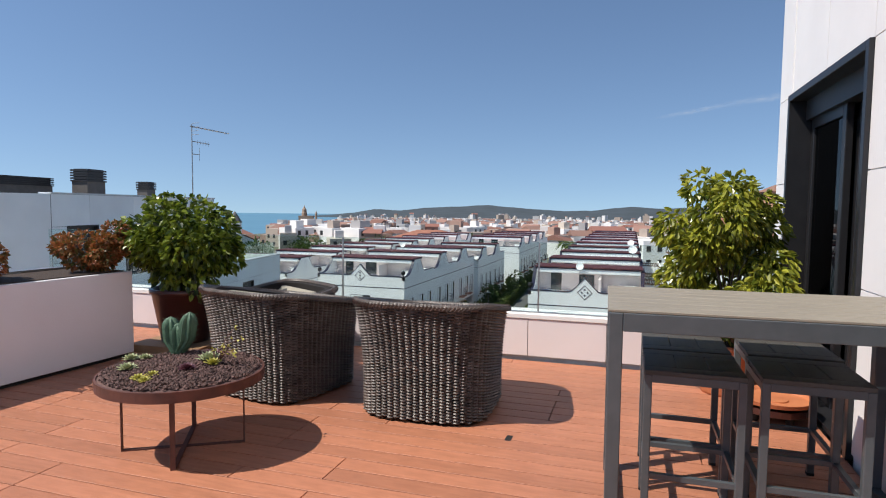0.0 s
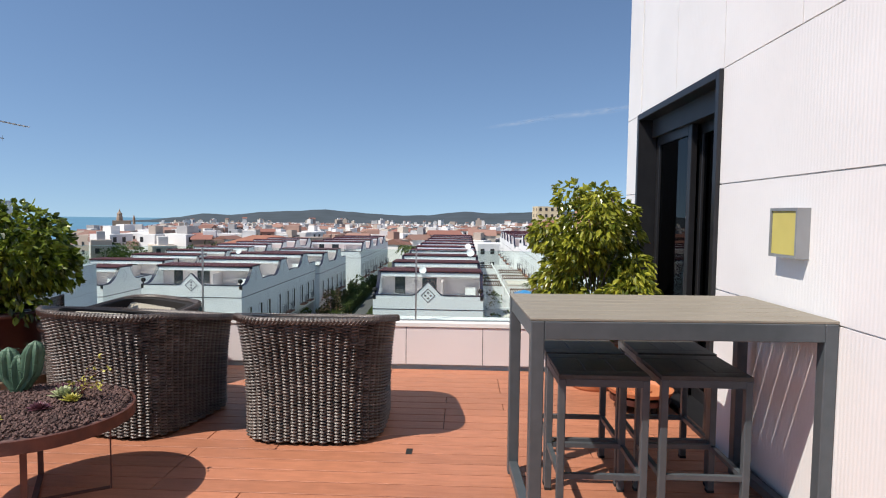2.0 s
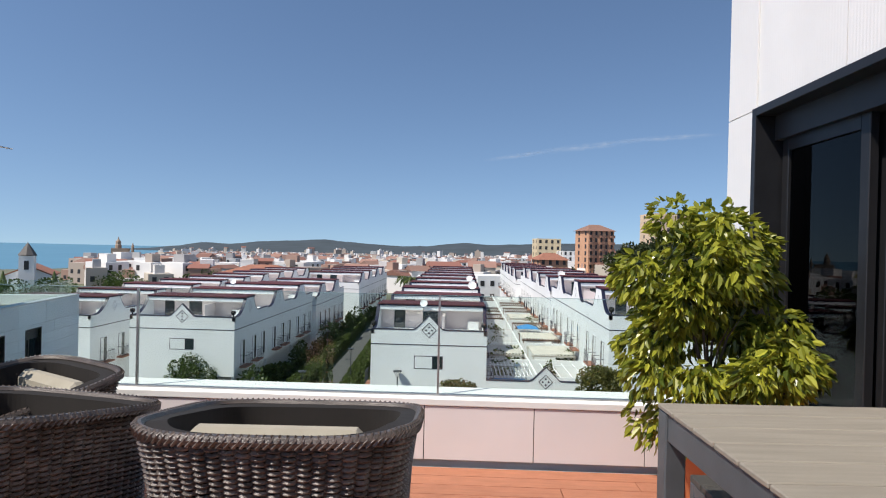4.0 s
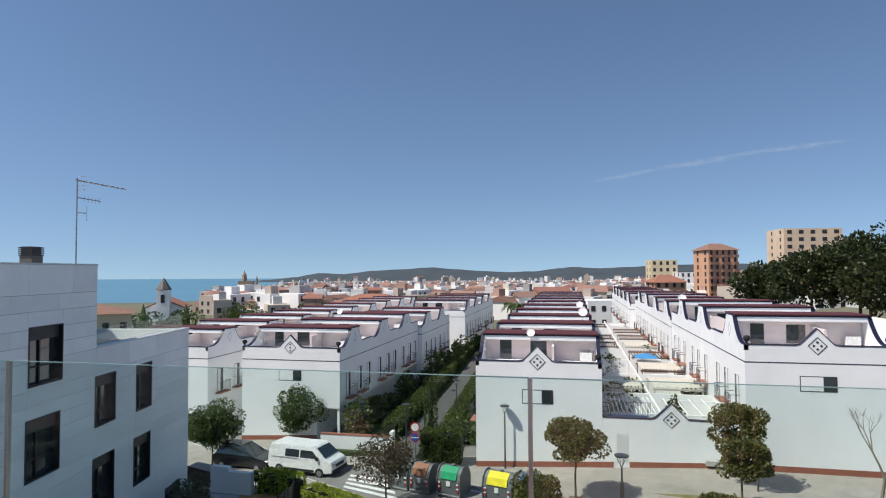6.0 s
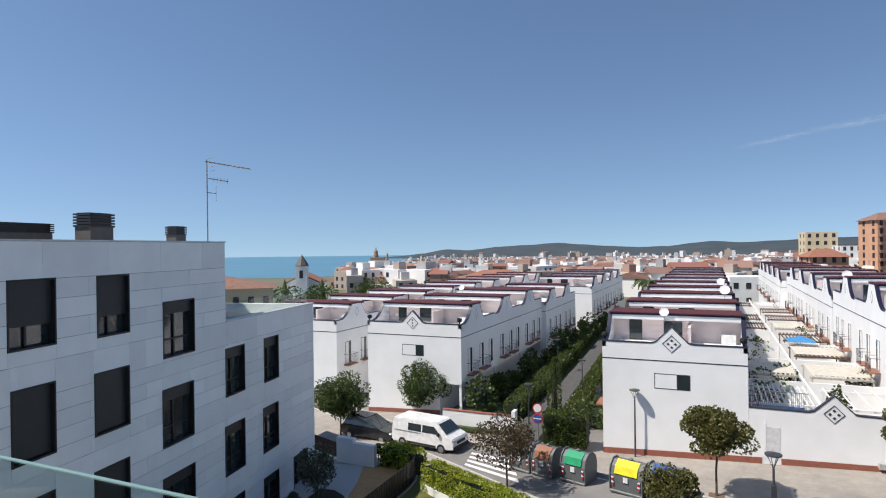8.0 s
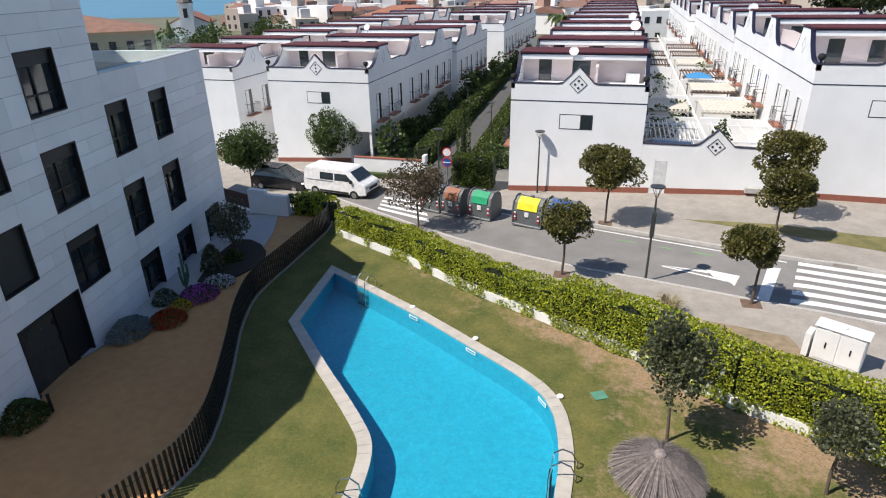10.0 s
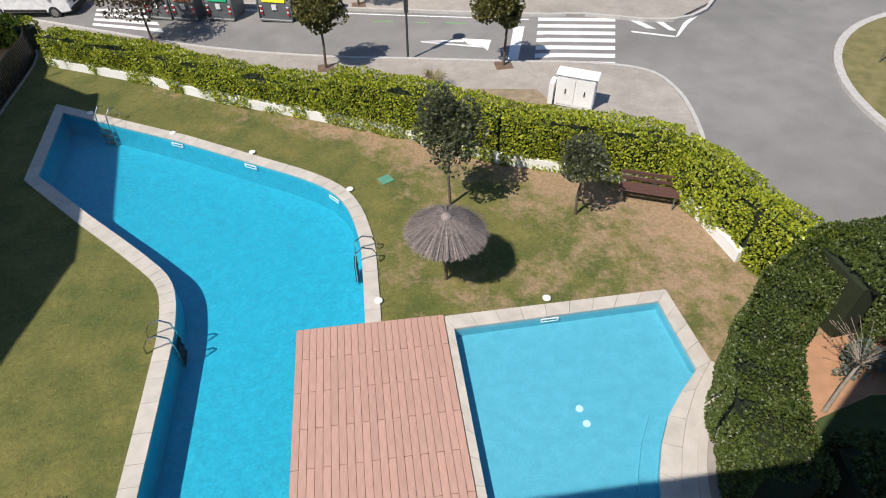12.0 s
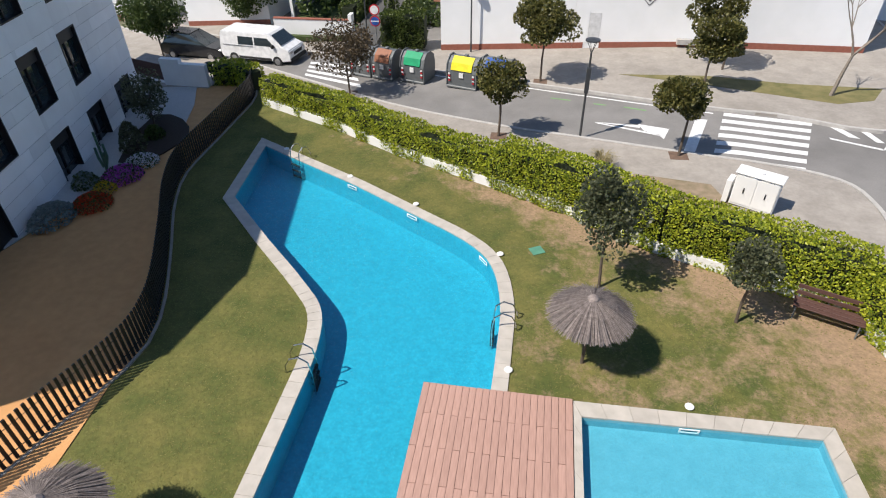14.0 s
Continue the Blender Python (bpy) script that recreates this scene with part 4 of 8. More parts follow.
def gable_profile(u0, zb, rise, pitch):
    """One unit of the scalloped side parapet: low terrace edge, concave climb, flat head, steep drop."""
    pts = [(u0, zb), (u0 + 0.7, zb)]
    for k in range(1, 7):
        f = k / 6
        pts.append((u0 + 0.7 + 1.9 * f, zb + rise * (f ** 2.0)))
    pts.append((u0 + 4.2, zb + rise))
    for k in range(1, 5):
        f = k / 4
        pts.append((u0 + 4.2 + 1.1 * f, zb + rise - rise * 0.92 * (1 - (1 - f) ** 1.6)))
    pts.append((u0 + pitch, zb + 0.08 * rise))
    return pts


def rot_box_window(t, name, x, y0, y1, z0, z1, side, balcony=False):
    """A window or balcony door in a wall that faces +x (side 1) or -x (side -1)."""
    w = thing(name, (0, 0, 0), "", "")
    w.parent = t
    s = side
    X = lambda a, b: (min(x + s * a, x + s * b), max(x + s * a, x + s * b))
    part("reveal", box(*X(-0.02, 0.006), y0, y1, z0, z1), SHUT, w)
    part("pane", box(*X(0.007, 0.012), y0 + 0.06, y1 - 0.06, z0 + 0.06, z1 - 0.06), WGLASS, w)
    part("shutter", box(*X(0.013, 0.03), y0 + 0.04, (y0 + y1) / 2, z0 + 0.04, z1 - 0.04), HOUSEW, w, "white folded shutter")
    part("lintel", box(*X(0.0, 0.03), y0 - 0.04, y1 + 0.04, z1 + 0.002, z1 + 0.05), HOUSEW, w)
    if balcony:
        part("slab", box(*X(0.03, 0.6), y0 - 0.3, y1 + 0.3, z0 - 0.14, z0 - 0.03), TERRAB, w, "small balcony slab")
        bm = bmesh.new()
        for yy in (y0 - 0.28, y1 + 0.26):
            bx(bm, *X(0.03, 0.58), yy, yy + 0.02, z0 + 0.85, z0 + 0.88)
        bx(bm, *X(0.56, 0.585), y0 - 0.28, y1 + 0.28, z0 + 0.85, z0 + 0.88)
        n = 10
        for k in range(n + 1):
            yy = y0 - 0.28 + (y1 - y0 + 0.54) * k / n
            bx(bm, *X(0.565, 0.58), yy, yy + 0.015, z0 - 0.03, z0 + 0.85)
        part("railing", bm, LINE, w, "thin dark iron railing", kind="stuff")


PALELINE = mat("pale_grey_line", (0.36, 0.36, 0.38), 0.6)
STEELW = mat("white_steel_door", (0.7, 0.7, 0.7), 0.5)
TERRAB = mat("balcony_edge", (0.36, 0.16, 0.10), 0.7)


def diamond(bm_w, bm_l, cx, cz, y, r, dots):
    for rr, b in ((r, 0.035),):
        for k in range(4):
            a0, a1 = math.pi / 2 * k, math.pi / 2 * (k + 1)
            p, q = Vector((cx + rr * math.cos(a0), y, cz + rr * math.sin(a0))), Vector((cx + rr * math.cos(a1), y, cz + rr * math.sin(a1)))
            i = 1 - 0.055 / rr
            c = Vector((cx, y, cz))
            prism(bm_l, [p, q, c + (q - c) * i, c + (p - c) * i], (0, -0.02, 0))
    for dx, dz in dots:
        s = 0.085
        prism(bm_l, [(cx + dx + s, y, cz + dz), (cx + dx, y, cz + dz + s), (cx + dx - s, y, cz + dz), (cx + dx, y, cz + dz - s)], (0, -0.02, 0))


FOUR = ((0.2, 0), (-0.2, 0), (0, 0.2), (0, -0.2))
THREE = ((0, 0.24), (0, 0), (0, -0.24))


def house_row(x0, x1, y, zt, zbase, rise, units, pitch, dots, side_w, label, drop=0.0, overhang=0.0, crown=True):
    """A terrace of houses that runs back from its end wall at y, the end wall between x0 and x1."""
    t = thing("terraced_houses", (0, 0, 0), label, "house", "rows of white houses")
    L = units * pitch
    # body
    xo = x1 - overhang
    part("wall", _row_body(x0, x1, xo, y, L, zbase, zt) if overhang else box(x0, x1, y, y + L, zbase - 1.5, zt), HOUSEW, t)
    # end wall crown with its small pediment
    cx = (x0 + x1) / 2 + 0.0
    g = bmesh.new()
    if not crown:
        bx(g, x0, x1, y, y + 0.2, zt + 0.001, zt + 0.3)
    else:
        prism(g, [(x0, y, zt + 0.001), (x1, y, zt + 0.001), (x1, y, zt + 0.30), (cx + 1.15, y, zt + 0.30), (cx + 0.9, y, zt + 0.36), (cx, y, zt + 1.28), (cx - 0.9, y, zt + 0.36), (cx - 1.15, y, zt + 0.30), (x0, y, zt + 0.30)], (0, 0.2, 0))
    part("parapet", g, HOUSEW, t)
    ln = bmesh.new()
    edge = [(x0, zt + 0.30), (x1, zt + 0.30)] if not crown else [(x0, zt + 0.30), (cx - 1.15, zt + 0.30), (cx - 0.9, zt + 0.36), (cx, zt + 1.28), (cx + 0.9, zt + 0.36), (cx + 1.15, zt + 0.30), (x1, zt + 0.30)]
    for (a, b), (c, d) in zip(edge, edge[1:]):
        prism(ln, [(a, y - 0.02, b), (c, y - 0.02, d), (c, y - 0.02, d + 0.07), (a, y - 0.02, b + 0.07)], (0, 0.24, 0))
    bx(ln, x0 - 0.01, x1 + 0.01, y - 0.012, y, zt - 0.72, zt - 0.66)
    if crown:
        diamond(None, ln, cx, zt + 0.32, y, 0.52, dots)
    part("tile_line", ln, LINE, t, "dark glazed tile lines and diamond")
    # end window
    w = thing("window", (0, 0, 0), "", "")
    w.parent = t
    wx = cx
    part("frame", box(wx - 0.98, wx + 0.98, y - 0.01, y, zt - 2.33, zt - 1.43), LINE, w)
    part("shutter", box(wx - 0.93, wx + 0.25, y - 0.022, y - 0.011, zt - 2.28, zt - 1.48), HOUSEW, w, "white sliding shutter")
    part("pane", box(wx + 0.30, wx + 0.93, y - 0.016, y - 0.011, zt - 2.28, zt - 1.48), WGLASS, w)
    # red plinth
    if zbase > -20:
        part("plinth", _plinth(x0, x1 if not overhang else x1 - overhang, y), REDB, t, "red brick plinth")
    # side parapets, penthouses
    for sx, nx in ((x0, 0.22), (x1 - 0.22, 0.22)):
        g = bmesh.new()
        l2, l3 = bmesh.new(), bmesh.new()
        for u in range(units):
            zz = zt + 0.3 - drop * u
            pr = gable_profile(y + u * pitch, zz, rise, pitch)
            for (a, b), (c, d) in zip(pr, pr[1:]):
                prism(g, [(sx, a, zt + 0.001), (sx, c, zt + 0.001), (sx, c, d), (sx, a, b)], (nx, 0, 0))
                prism(l2, [(sx - 0.015, a, b), (sx - 0.015, c, d), (sx - 0.015, c, d + 0.05), (sx - 0.015, a, b + 0.05)], (nx + 0.03, 0, 0))
        if nx:
            xs = sx - 0.012 if sx < cx else sx + nx
            for u in range(min(units, 4)):
                dc = Vector((0, y + u * pitch + 3.4, zt + 0.3 + rise * 0.42))
                for k in range(4):
                    a0, a1 = math.pi / 2 * k, math.pi / 2 * (k + 1)
                    p0, p1 = Vector((0, 0.34 * math.cos(a0), 0.46 * math.sin(a0))), Vector((0, 0.34 * math.cos(a1), 0.46 * math.sin(a1)))
                    prism(l3, [dc + p0, dc + p1, dc + p1 * 0.9, dc + p0 * 0.9], (0.012, 0, 0))
                for v in l3.verts:
                    if abs(v.co.x) < 0.02:
                        v.co.x += xs
        part("gable_diamond", l3, PALELINE, t, "faint grey diamond outlines on the gables")
        part("side_parapet", g, HOUSEW, t)
        part("coping_tiles", l2, NAVY, t, "navy glazed coping tiles")
    bm = bmesh.new()
    bx(bm, x1, x1 + 0.012, y, y + L, zt - 0.72, zt - 0.66)
    bx(bm, x0 - 0.012, x0, y, y + L, zt - 0.72, zt - 0.66)
    part("string_course", bm, LINE, t)
    for u in range(units):
        zz = zt + 0.3 - drop * u
        yy = y + u * pitch
        top = zz + rise
        r = thing("roof", (0, 0, 0), "", "")
        r.parent = t
        part("slab", box(x0 + 0.23, x1 - 0.23, yy + 2.45, yy + 4.9, top - 0.34, top - 0.06), HOUSEW, r)
        part("roof_tiles", box(x0 + 0.1, x1 - 0.1, yy + 2.35, yy + 4.95, top + 0.055, top + 0.12), MAROON, r, "maroon glazed roof tiles")
        part("fascia", box(x0 + 0.12, x1 - 0.12, yy + 2.42, yy + 4.9, top - 0.05, top + 0.05), NAVY, r, "navy tiled fascia")
        part("back_wall", box(x0 + 0.23, x1 - 0.23, yy + 3.3, yy + 3.5, zt - 0.3, top - 0.301), PINKW, r, "pale pink terrace wall")
        part("door", box(x0 + 1.2, x0 + 2.0, yy + 3.27, yy + 3.299, zt - 0.3, zt + 1.3), WGLASS, r, "dark terrace door")
        part("window", box(x0 + 3.3 + 0.5 * (u % 3), x0 + 4.4 + 0.5 * (u % 3), yy + 3.27, yy + 3.299, zt + 0.1, zt + 1.25), WGLASS, r, "dark terrace window")
        if u < 5 and u % 2 == 0:
            part("air_conditioner", box(x1 - 1.3, x1 - 0.5, yy + 2.75, yy + 3.05, zt + 0.001, zt + 0.6, bev=0.02), STEELW, r, "white air conditioner unit")
        if u < 5 and u % 2 == 1:
            part("ladder_wall", prism(bmesh.new(), [(x0 + 0.3, yy + 1.4, zt + 0.0), (x0 + 2.6, yy + 1.4, zt + 0.0), (x0 + 2.6, yy + 1.4, zt + 0.5), (x0 + 0.9, yy + 1.4, zt + 1.2), (x0 + 0.3, yy + 1.4, zt + 1.25)], (0, 0.12, 0)), PINKW, r, "stepped pink partition")
        part("divider", box(x1 - 3.1, x1 - 2.95, yy + 1.2, yy + 3.3, zt - 0.3, zt + 1.15), PINKW, r)
    # side windows
    rngw = random.Random(int(abs(x0) * 10))
    for s, xx in ((1, x1), (-1, x0)):
        if side_w != 0 and s != side_w:
            continue
        for u in range(min(units, 9)):
            for k, off in enumerate((1.4, 4.1, 6.4)):
                yy = y + u * pitch + off
                bal = k != 2
                rot_box_window(t, "window", xx, yy, yy + 0.95, zt - 3.75, zt - 1.75, s, balcony=bal)
    return t


def _row_body(x0, x1, xo, y, L, zbase, zt):
    b = bmesh.new()
    bx(b, x0, x1, y, y + L, zt - 4.4, zt)
    bx(b, x0, xo, y + 0.0, y + L, zbase - 1.5, zt - 4.402)
    for k in range(int(L // 8) + 1):
        bx(b, x1 - 0.25, x1 - 0.05, y + 0.1 + 8 * k, y + 0.3 + 8 * k, zbase - 1.5, zt - 4.402)
    return b


def _plinth(x0, x1, y):
    b = bmesh.new()
    a, c = x0, x1
    prism(b, [(a, y - 0.03, street_z(a) - 0.1), (c, y - 0.03, street_z(c) - 0.1), (c, y - 0.03, street_z(c) + 0.34), (a, y - 0.03, street_z(a) + 0.34)], (0, 0.028, 0))
    return b


house_row(-27.0, -18.5, 50.3, -4.98, -11.8, 1.35, 3, 8.15, THREE, 1, "row of white terraced houses with scalloped parapets and three-dot diamond", overhang=1.9)
house_row(-26.4, -18.0, 74.8, -5.4, -12.0, 1.35, 2, 8.15, THREE, 1, "middle stretch of a white house row, set a little lower", crown=False)
house_row(-25.0, -16.4, 95.0, -4.9, -12.4, 1.35, 4, 8.15, THREE, 1, "far stretch of a white house row, set forward", crown=False)
house_row(-6.6, 1.3, 44.0, -4.65, -11.0, 1.45, 10, 8.6, FOUR, 0, "row of white terraced houses with scalloped parapets and four-dot diamond")
house_row(9.5, 17.3, 44.0, -3.30, -10.3, 1.55, 3, 8.9, FOUR, -1, "row of white terraced houses with navy-edged gables")
house_row(9.4, 17.2, 70.8, -3.75, -10.6, 1.5, 4, 8.9, FOUR, -1, "middle stretch of the navy-edged house row", crown=False)
house_row(8.6, 16.6, 106.5, -4.3, -11.0, 1.5, 5, 8.9, FOUR, -1, "far stretch of the navy-edged house row", crown=False)
house_row(-39.5, -31.3, 52.0, -5.35, -12.2, 1.3, 9, 8.15, THREE, 1, "row of white terraced houses seen beyond the neighbouring block")


def yard_wall():
    t = thing("yard_wall", (0, 44.0, 0), "white rendered street wall with a raised pediment and four-dot diamond", "wall")
    g = bmesh.new()
    prism(g, [(1.31, 0, -12.0), (9.49, 0, -12.0), (9.49, 0, -7.66), (6.5, 0, -7.62), (6.3, 0, -7.6), (5.35, 0, -6.67), (4.45, 0, -7.55), (4.2, 0, -7.64), (1.31, 0, -7.64)], (0, 0.25, 0))
    part("wall", g, HOUSEW, t)
    ln = bmesh.new()
    e = [(1.31, -7.64), (4.2, -7.64), (4.45, -7.55), (5.35, -6.67), (6.3, -7.6), (6.5, -7.62), (9.49, -7.66)]
    for (a, b), (c, d) in zip(e, e[1:]):
        prism(ln, [(a, -0.02, b), (c, -0.02, d), (c, -0.02, d + 0.07), (a, -0.02, b + 0.07)], (0, 0.29, 0))
    diamond(None, ln, 5.33, -7.62, 0, 0.5, FOUR)
    part("tile_line", ln, LINE, t, "dark glazed tile line and diamond")
    part("door", box(2.15, 2.82, -0.012, 0, -10.3, -8.6), STEELW, t, "white metal street door")
    part("door_frame", box(1.95, 2.14, -0.02, 0, -10.3, -8.4), HOUSEW, t)
    g = bmesh.new()
    for a in (1.31, 2.86):
        b = 1.93 if a < 2 else 9.45
        prism(g, [(a, -0.03, street_z(a) - 0.1), (b, -0.03, street_z(b) - 0.1), (b, -0.03, street_z(b) + 0.34), (a, -0.03, street_z(a) + 0.34)], (0, 0.028, 0))
    part("plinth", g, REDB, t, "red brick plinth")
    part("bench_slab", box(7.2, 8.9, -0.3, -0.032, -10.15, -9.85, bev=0.01), KERB, t, "pale ledge")


yard_wall()


# ---- neighbouring building ----
NB = Matrix.Translation((-18.76, 25.76, 0)) @ Matrix.Rotation(math.atan2(0.191, 0.9816), 4, "Z")
# local: y runs along the facade, away from the camera; x points out of it


def neighbour():
    t = new("apartment_block")
    t.matrix_world = NB
    tagged(t, label="modern grey-white clad apartment block with staggered dark windows", category="apartment building")
    wins = [(-6.76, -5.42, -1.15, 0.74, 1), (-9.67, -8.2, -1.1, 0.77, 1), (-3.85, -2.10, -2.33, -0.32, 0), (-0.14, 1.3, -4.60, -2.59, 0), (2.9, 4.26, -4.68, -2.62, 0),
            (-6.9, -5.46, -4.12, -2.2, 2), (-9.6, -8.25, -4.1, -2.1, 2), (-3.93, -2.2, -5.45, -3.4, 0), (-0.23, 1.26, -7.85, -5.78, 0), (2.75, 4.18, -7.9, -5.80, 0),
            (-6.95, -5.5, -7.08, -5.15, 2), (-9.6, -8.3, -6.94, -5.1, 2), (-3.96, -2.18, -8.45, -6.5, 3), (-0.3, 1.17, -10.98, -8.9, 0), (2.75, 4.15, -10.95, -9.05, 0), (5.65, 7.2, -10.8, -9.03, 0),
            (-9.9, -8.43, -9.8, -7.9, 0),]
    door = (-6.99, -4.05, -10.75, -8.2, 4)
    allw = wins + [door]
    # wall grid with openings
    ys = sorted({-10.3, 8.1} | {w[0] for w in allw} | {w[1] for w in allw} | {-0.07})
    zs = sorted({-12.5, 1.78, -1.5} | {w[2] for w in allw} | {w[3] for w in allw})
    wall = bmesh.new()
    for a, b in zip(ys, ys[1:]):
        for c, d in zip(zs, zs[1:]):
            m = ((a + b) / 2, (c + d) / 2)
            if any(w[0] < m[0] < w[1] and w[2] < m[1] < w[3] for w in allw) or (m[0] > -0.07 and m[1] > -1.5):
                continue
            bx(wall, -0.35, -0.012, a, b, c, d)
    part("wall", wall, JOINTM, t)
    # Solid boxes: the darkness of unlit rooms is put into their colour.
    part("core", _nb_core(), SHUT, t, "solid dark filler in place of unlit rooms")
    # cladding bands, two heights alternating
    k = 0
    bands = []
    zz = 1.78
    while zz > -10.7:
        hh = (1.03, 0.57, 0.58, 0.55, 0.55)[k] if k < 5 else (0.95, 0.52, 0.52, 0.52, 0.52)[k % 5]
        bands.append((zz - hh, zz))
        zz -= hh
        k += 1
    for i, (c, d) in enumerate(bands):
        ya = -10.3
        edges = [ya]
        q = ya + (0.9 if i % 2 else 1.7)
        while q < 8.1:
            edges.append(q)
            q += 2.35
        edges.append(8.1)
        for a, b in zip(edges, edges[1:]):
            # cut the piece round the openings
            pieces = [(a, b)]
            for w in allw:
                if w[2] < d - 0.02 and w[3] > c + 0.02:
                    nxt = []
                    for p, r in pieces:
                        if w[1] <= p or w[0] >= r:
                            nxt.append((p, r))
                        else:
                            if w[0] > p + 0.03:
                                nxt.append((p, w[0]))
                            if w[1] < r - 0.03:
                                nxt.append((w[1], r))
                    pieces = nxt
                    for e0, e1 in ((c, w[2]), (w[3], d)):
                        if e0 > c - 0.001 and e1 < d + 0.001 and e1 - e0 > 0.03 and max(w[0], a) < min(w[1], b) - 0.02:
                            part("cladding_panel", box(-0.011, 0.0, max(w[0], a) + 0.001, min(w[1], b) - 0.001, e0 + 0.004, e1 - 0.004), NBCLAD, t)
            for p, r in pieces:
                if c > -1.52:
                    if p >= -0.07:
                        continue
                    r = min(r, -0.07)
                if r - p < 0.05:
                    continue
                part("cladding_panel", box(-0.011, 0.0, p + 0.005, r - 0.005, c + 0.007, d - 0.007), NBCLAD, t)
    for w in allw:
        y0, y1, z0, z1, kind = w
        o = thing("door" if kind == 4 else "window", (0, 0, 0), "", "")
        o.parent = t
        f = 0.05
        fr = bmesh.new()
        bx(fr, -0.34, 0.02, y0, y0 + f, z0, z1)
        bx(fr, -0.34, 0.02, y1 - f, y1, z0, z1)
        bx(fr, -0.34, 0.02, y0 + f, y1 - f, z0, z0 + f)
        bx(fr, -0.34, 0.02, y0 + f, y1 - f, z1 - f, z1)
        part("frame", fr, DARK, o)
        if kind == 4:
            part("leaf", box(-0.2, -0.15, (y0 + y1) / 2 + 0.3, y1 - f, z0 + f, z1 - f), DARK, o, "dark solid door leaf")
            part("pane", box(-0.2, -0.19, y0 + f, (y0 + y1) / 2 + 0.28, z0 + f, z1 - f), WGLASS, o)
            continue
        part("pane", box(-0.24, -0.225, y0 + f, y1 - f, z0 + f, z1 - f), WGLASS, o)
        bars = bmesh.new()
        ym = y0 + (y1 - y0) * 0.45
        bx(bars, -0.224, -0.17, ym - 0.035, ym + 0.035, z0 + f, z1 - f)
        bx(bars, -0.224, -0.18, y0 + f, ym - 0.036, z0 + 0.6, z0 + 0.66)
        bx(bars, -0.224, -0.18, ym + 0.036, y1 - f, z0 + 0.6, z0 + 0.66)
        part("glazing_bar", bars, DARK, o)
        cut = {0: 0.22, 1: 0.68, 2: 0.99, 3: 0.22}[kind]
        part("roller_shutter", box(-0.15, -0.12, y0 + f, y1 - f, z1 - f - (z1 - z0 - 2 * f) * cut, z1 - f), SHUT, o, "dark roller shutter")
    for a in ((-0.4, 0.03, -10.33, -0.05, 1.781, 1.83), (-0.4, 0.03, -0.05, 8.13, -1.499, -1.45)):
        part("coping", box(*a), NBCOP, t, "pale metal coping")
    # end wall of the upper storey and the roof
    part("upper_end_wall", prism(bmesh.new(), [(-0.36, -0.36, -1.5), (-0.36, -0.07, -1.5), (-12, 13.4, -1.5), (-12, 13.0, -1.5)], (0, 0, 3.28)), NBCLAD, t)
    # Guessed angled end, added so that the block's shadow edge fits the lawn.
    part("end_wall", prism(bmesh.new(), [(-12, -13.6, -12.5), (-1.35, -13.6, -12.5), (-0.02, -10.31, -12.5), (-12, -10.31, -12.5)], (0, 0, 14.28)), NBCLAD, t, "grey-white angled end added to shape the shadow on the lawn")
    part("end_wall", box(-12, -0.36, 7.8, 8.1, -12.5, -1.5), NBCLAD, t)
    part("roof", prism(bmesh.new(), [(-11.9, -10.3, 1.3), (-0.36, -10.3, 1.3), (-0.36, -0.36, 1.3), (-11.9, 12.9, 1.3)], (0, 0, 0.2)), PAVE, t)
    part("terrace_floor", box(-11.9, -0.36, -0.06, 7.79, -2.1, -2.0), PAVE, t)
    # flue housings
    for y0, y1, x0, x1, h in ((-0.35, 0.95, -7.1, -6.3, 1.41), (9.6, 10.5, -10.3, -9.6, 1.2), (-8.5, -1.0, -9.2, -7.6, 0.92), (-12.9, -9.6, -9.2, -7.6, 1.2)):
        c = thing("flue_housing", (0, 0, 0), "", "")
        c.parent = t
        part("base", box(x0, x1, y0, y1, 1.5, 1.78 + h * 0.55), FLUE, c)
        bm = bmesh.new()
        n = 5
        for k in range(n):
            z = 1.78 + h * 0.55 + h * 0.45 * k / n
            bx(bm, x0 - 0.05, x1 + 0.05, y0 - 0.05, y1 + 0.05, z + 0.002, z + h * 0.06)
        bx(bm, x0 + 0.05, x1 - 0.05, y0 + 0.05, y1 - 0.05, 1.781 + h * 0.55, 1.77 + h)
        part("louvre_cap", bm, SHUT, c, "dark louvred cap")
    a = thing("antenna", (0, 0, 0), "", "")
    a.parent = t
    bm = bmesh.new()
    tube(bm, [(-1.4, -0.9, 1.5), (-1.4, -0.9, 5.6)], 0.03, 6)
    a.location = (-0.86, 2.98, 0)
    part("mast", bm, ALU, a)
    bm = bmesh.new()
    tube(bm, [(-1.42, -1.0, 5.5), (-0.6, 1.5, 5.42)], 0.03, 5)
    for k in range(9):
        x, y = -1.33 + 0.085 * k, -0.7 + 0.26 * k
        tube(bm, [(x - 0.18, y + 0.06, 5.49 - k * 0.009), (x + 0.18, y - 0.06, 5.49 - k * 0.009)], 0.01, 4)
    for k in range(4):
        tube(bm, [(-1.55, -0.65 + 0.02 * k, 5.1 + 0.2 * k), (-1.05, -0.85 + 0.02 * k, 5.1 + 0.2 * k)], 0.011, 4)
    tube(bm, [(-1.4, -0.9, 4.75), (-1.12, 0.35, 4.72)], 0.022, 5)
    for k in range(5):
        y = -0.5 + 0.2 * k
        tube(bm, [(-1.32 + 0.045 * k, y, 4.6), (-1.32 + 0.045 * k, y, 4.86)], 0.009, 4)
    tube(bm, [(-1.4, -0.9, 4.1), (-1.26, -0.42, 4.1)], 0.02, 5)
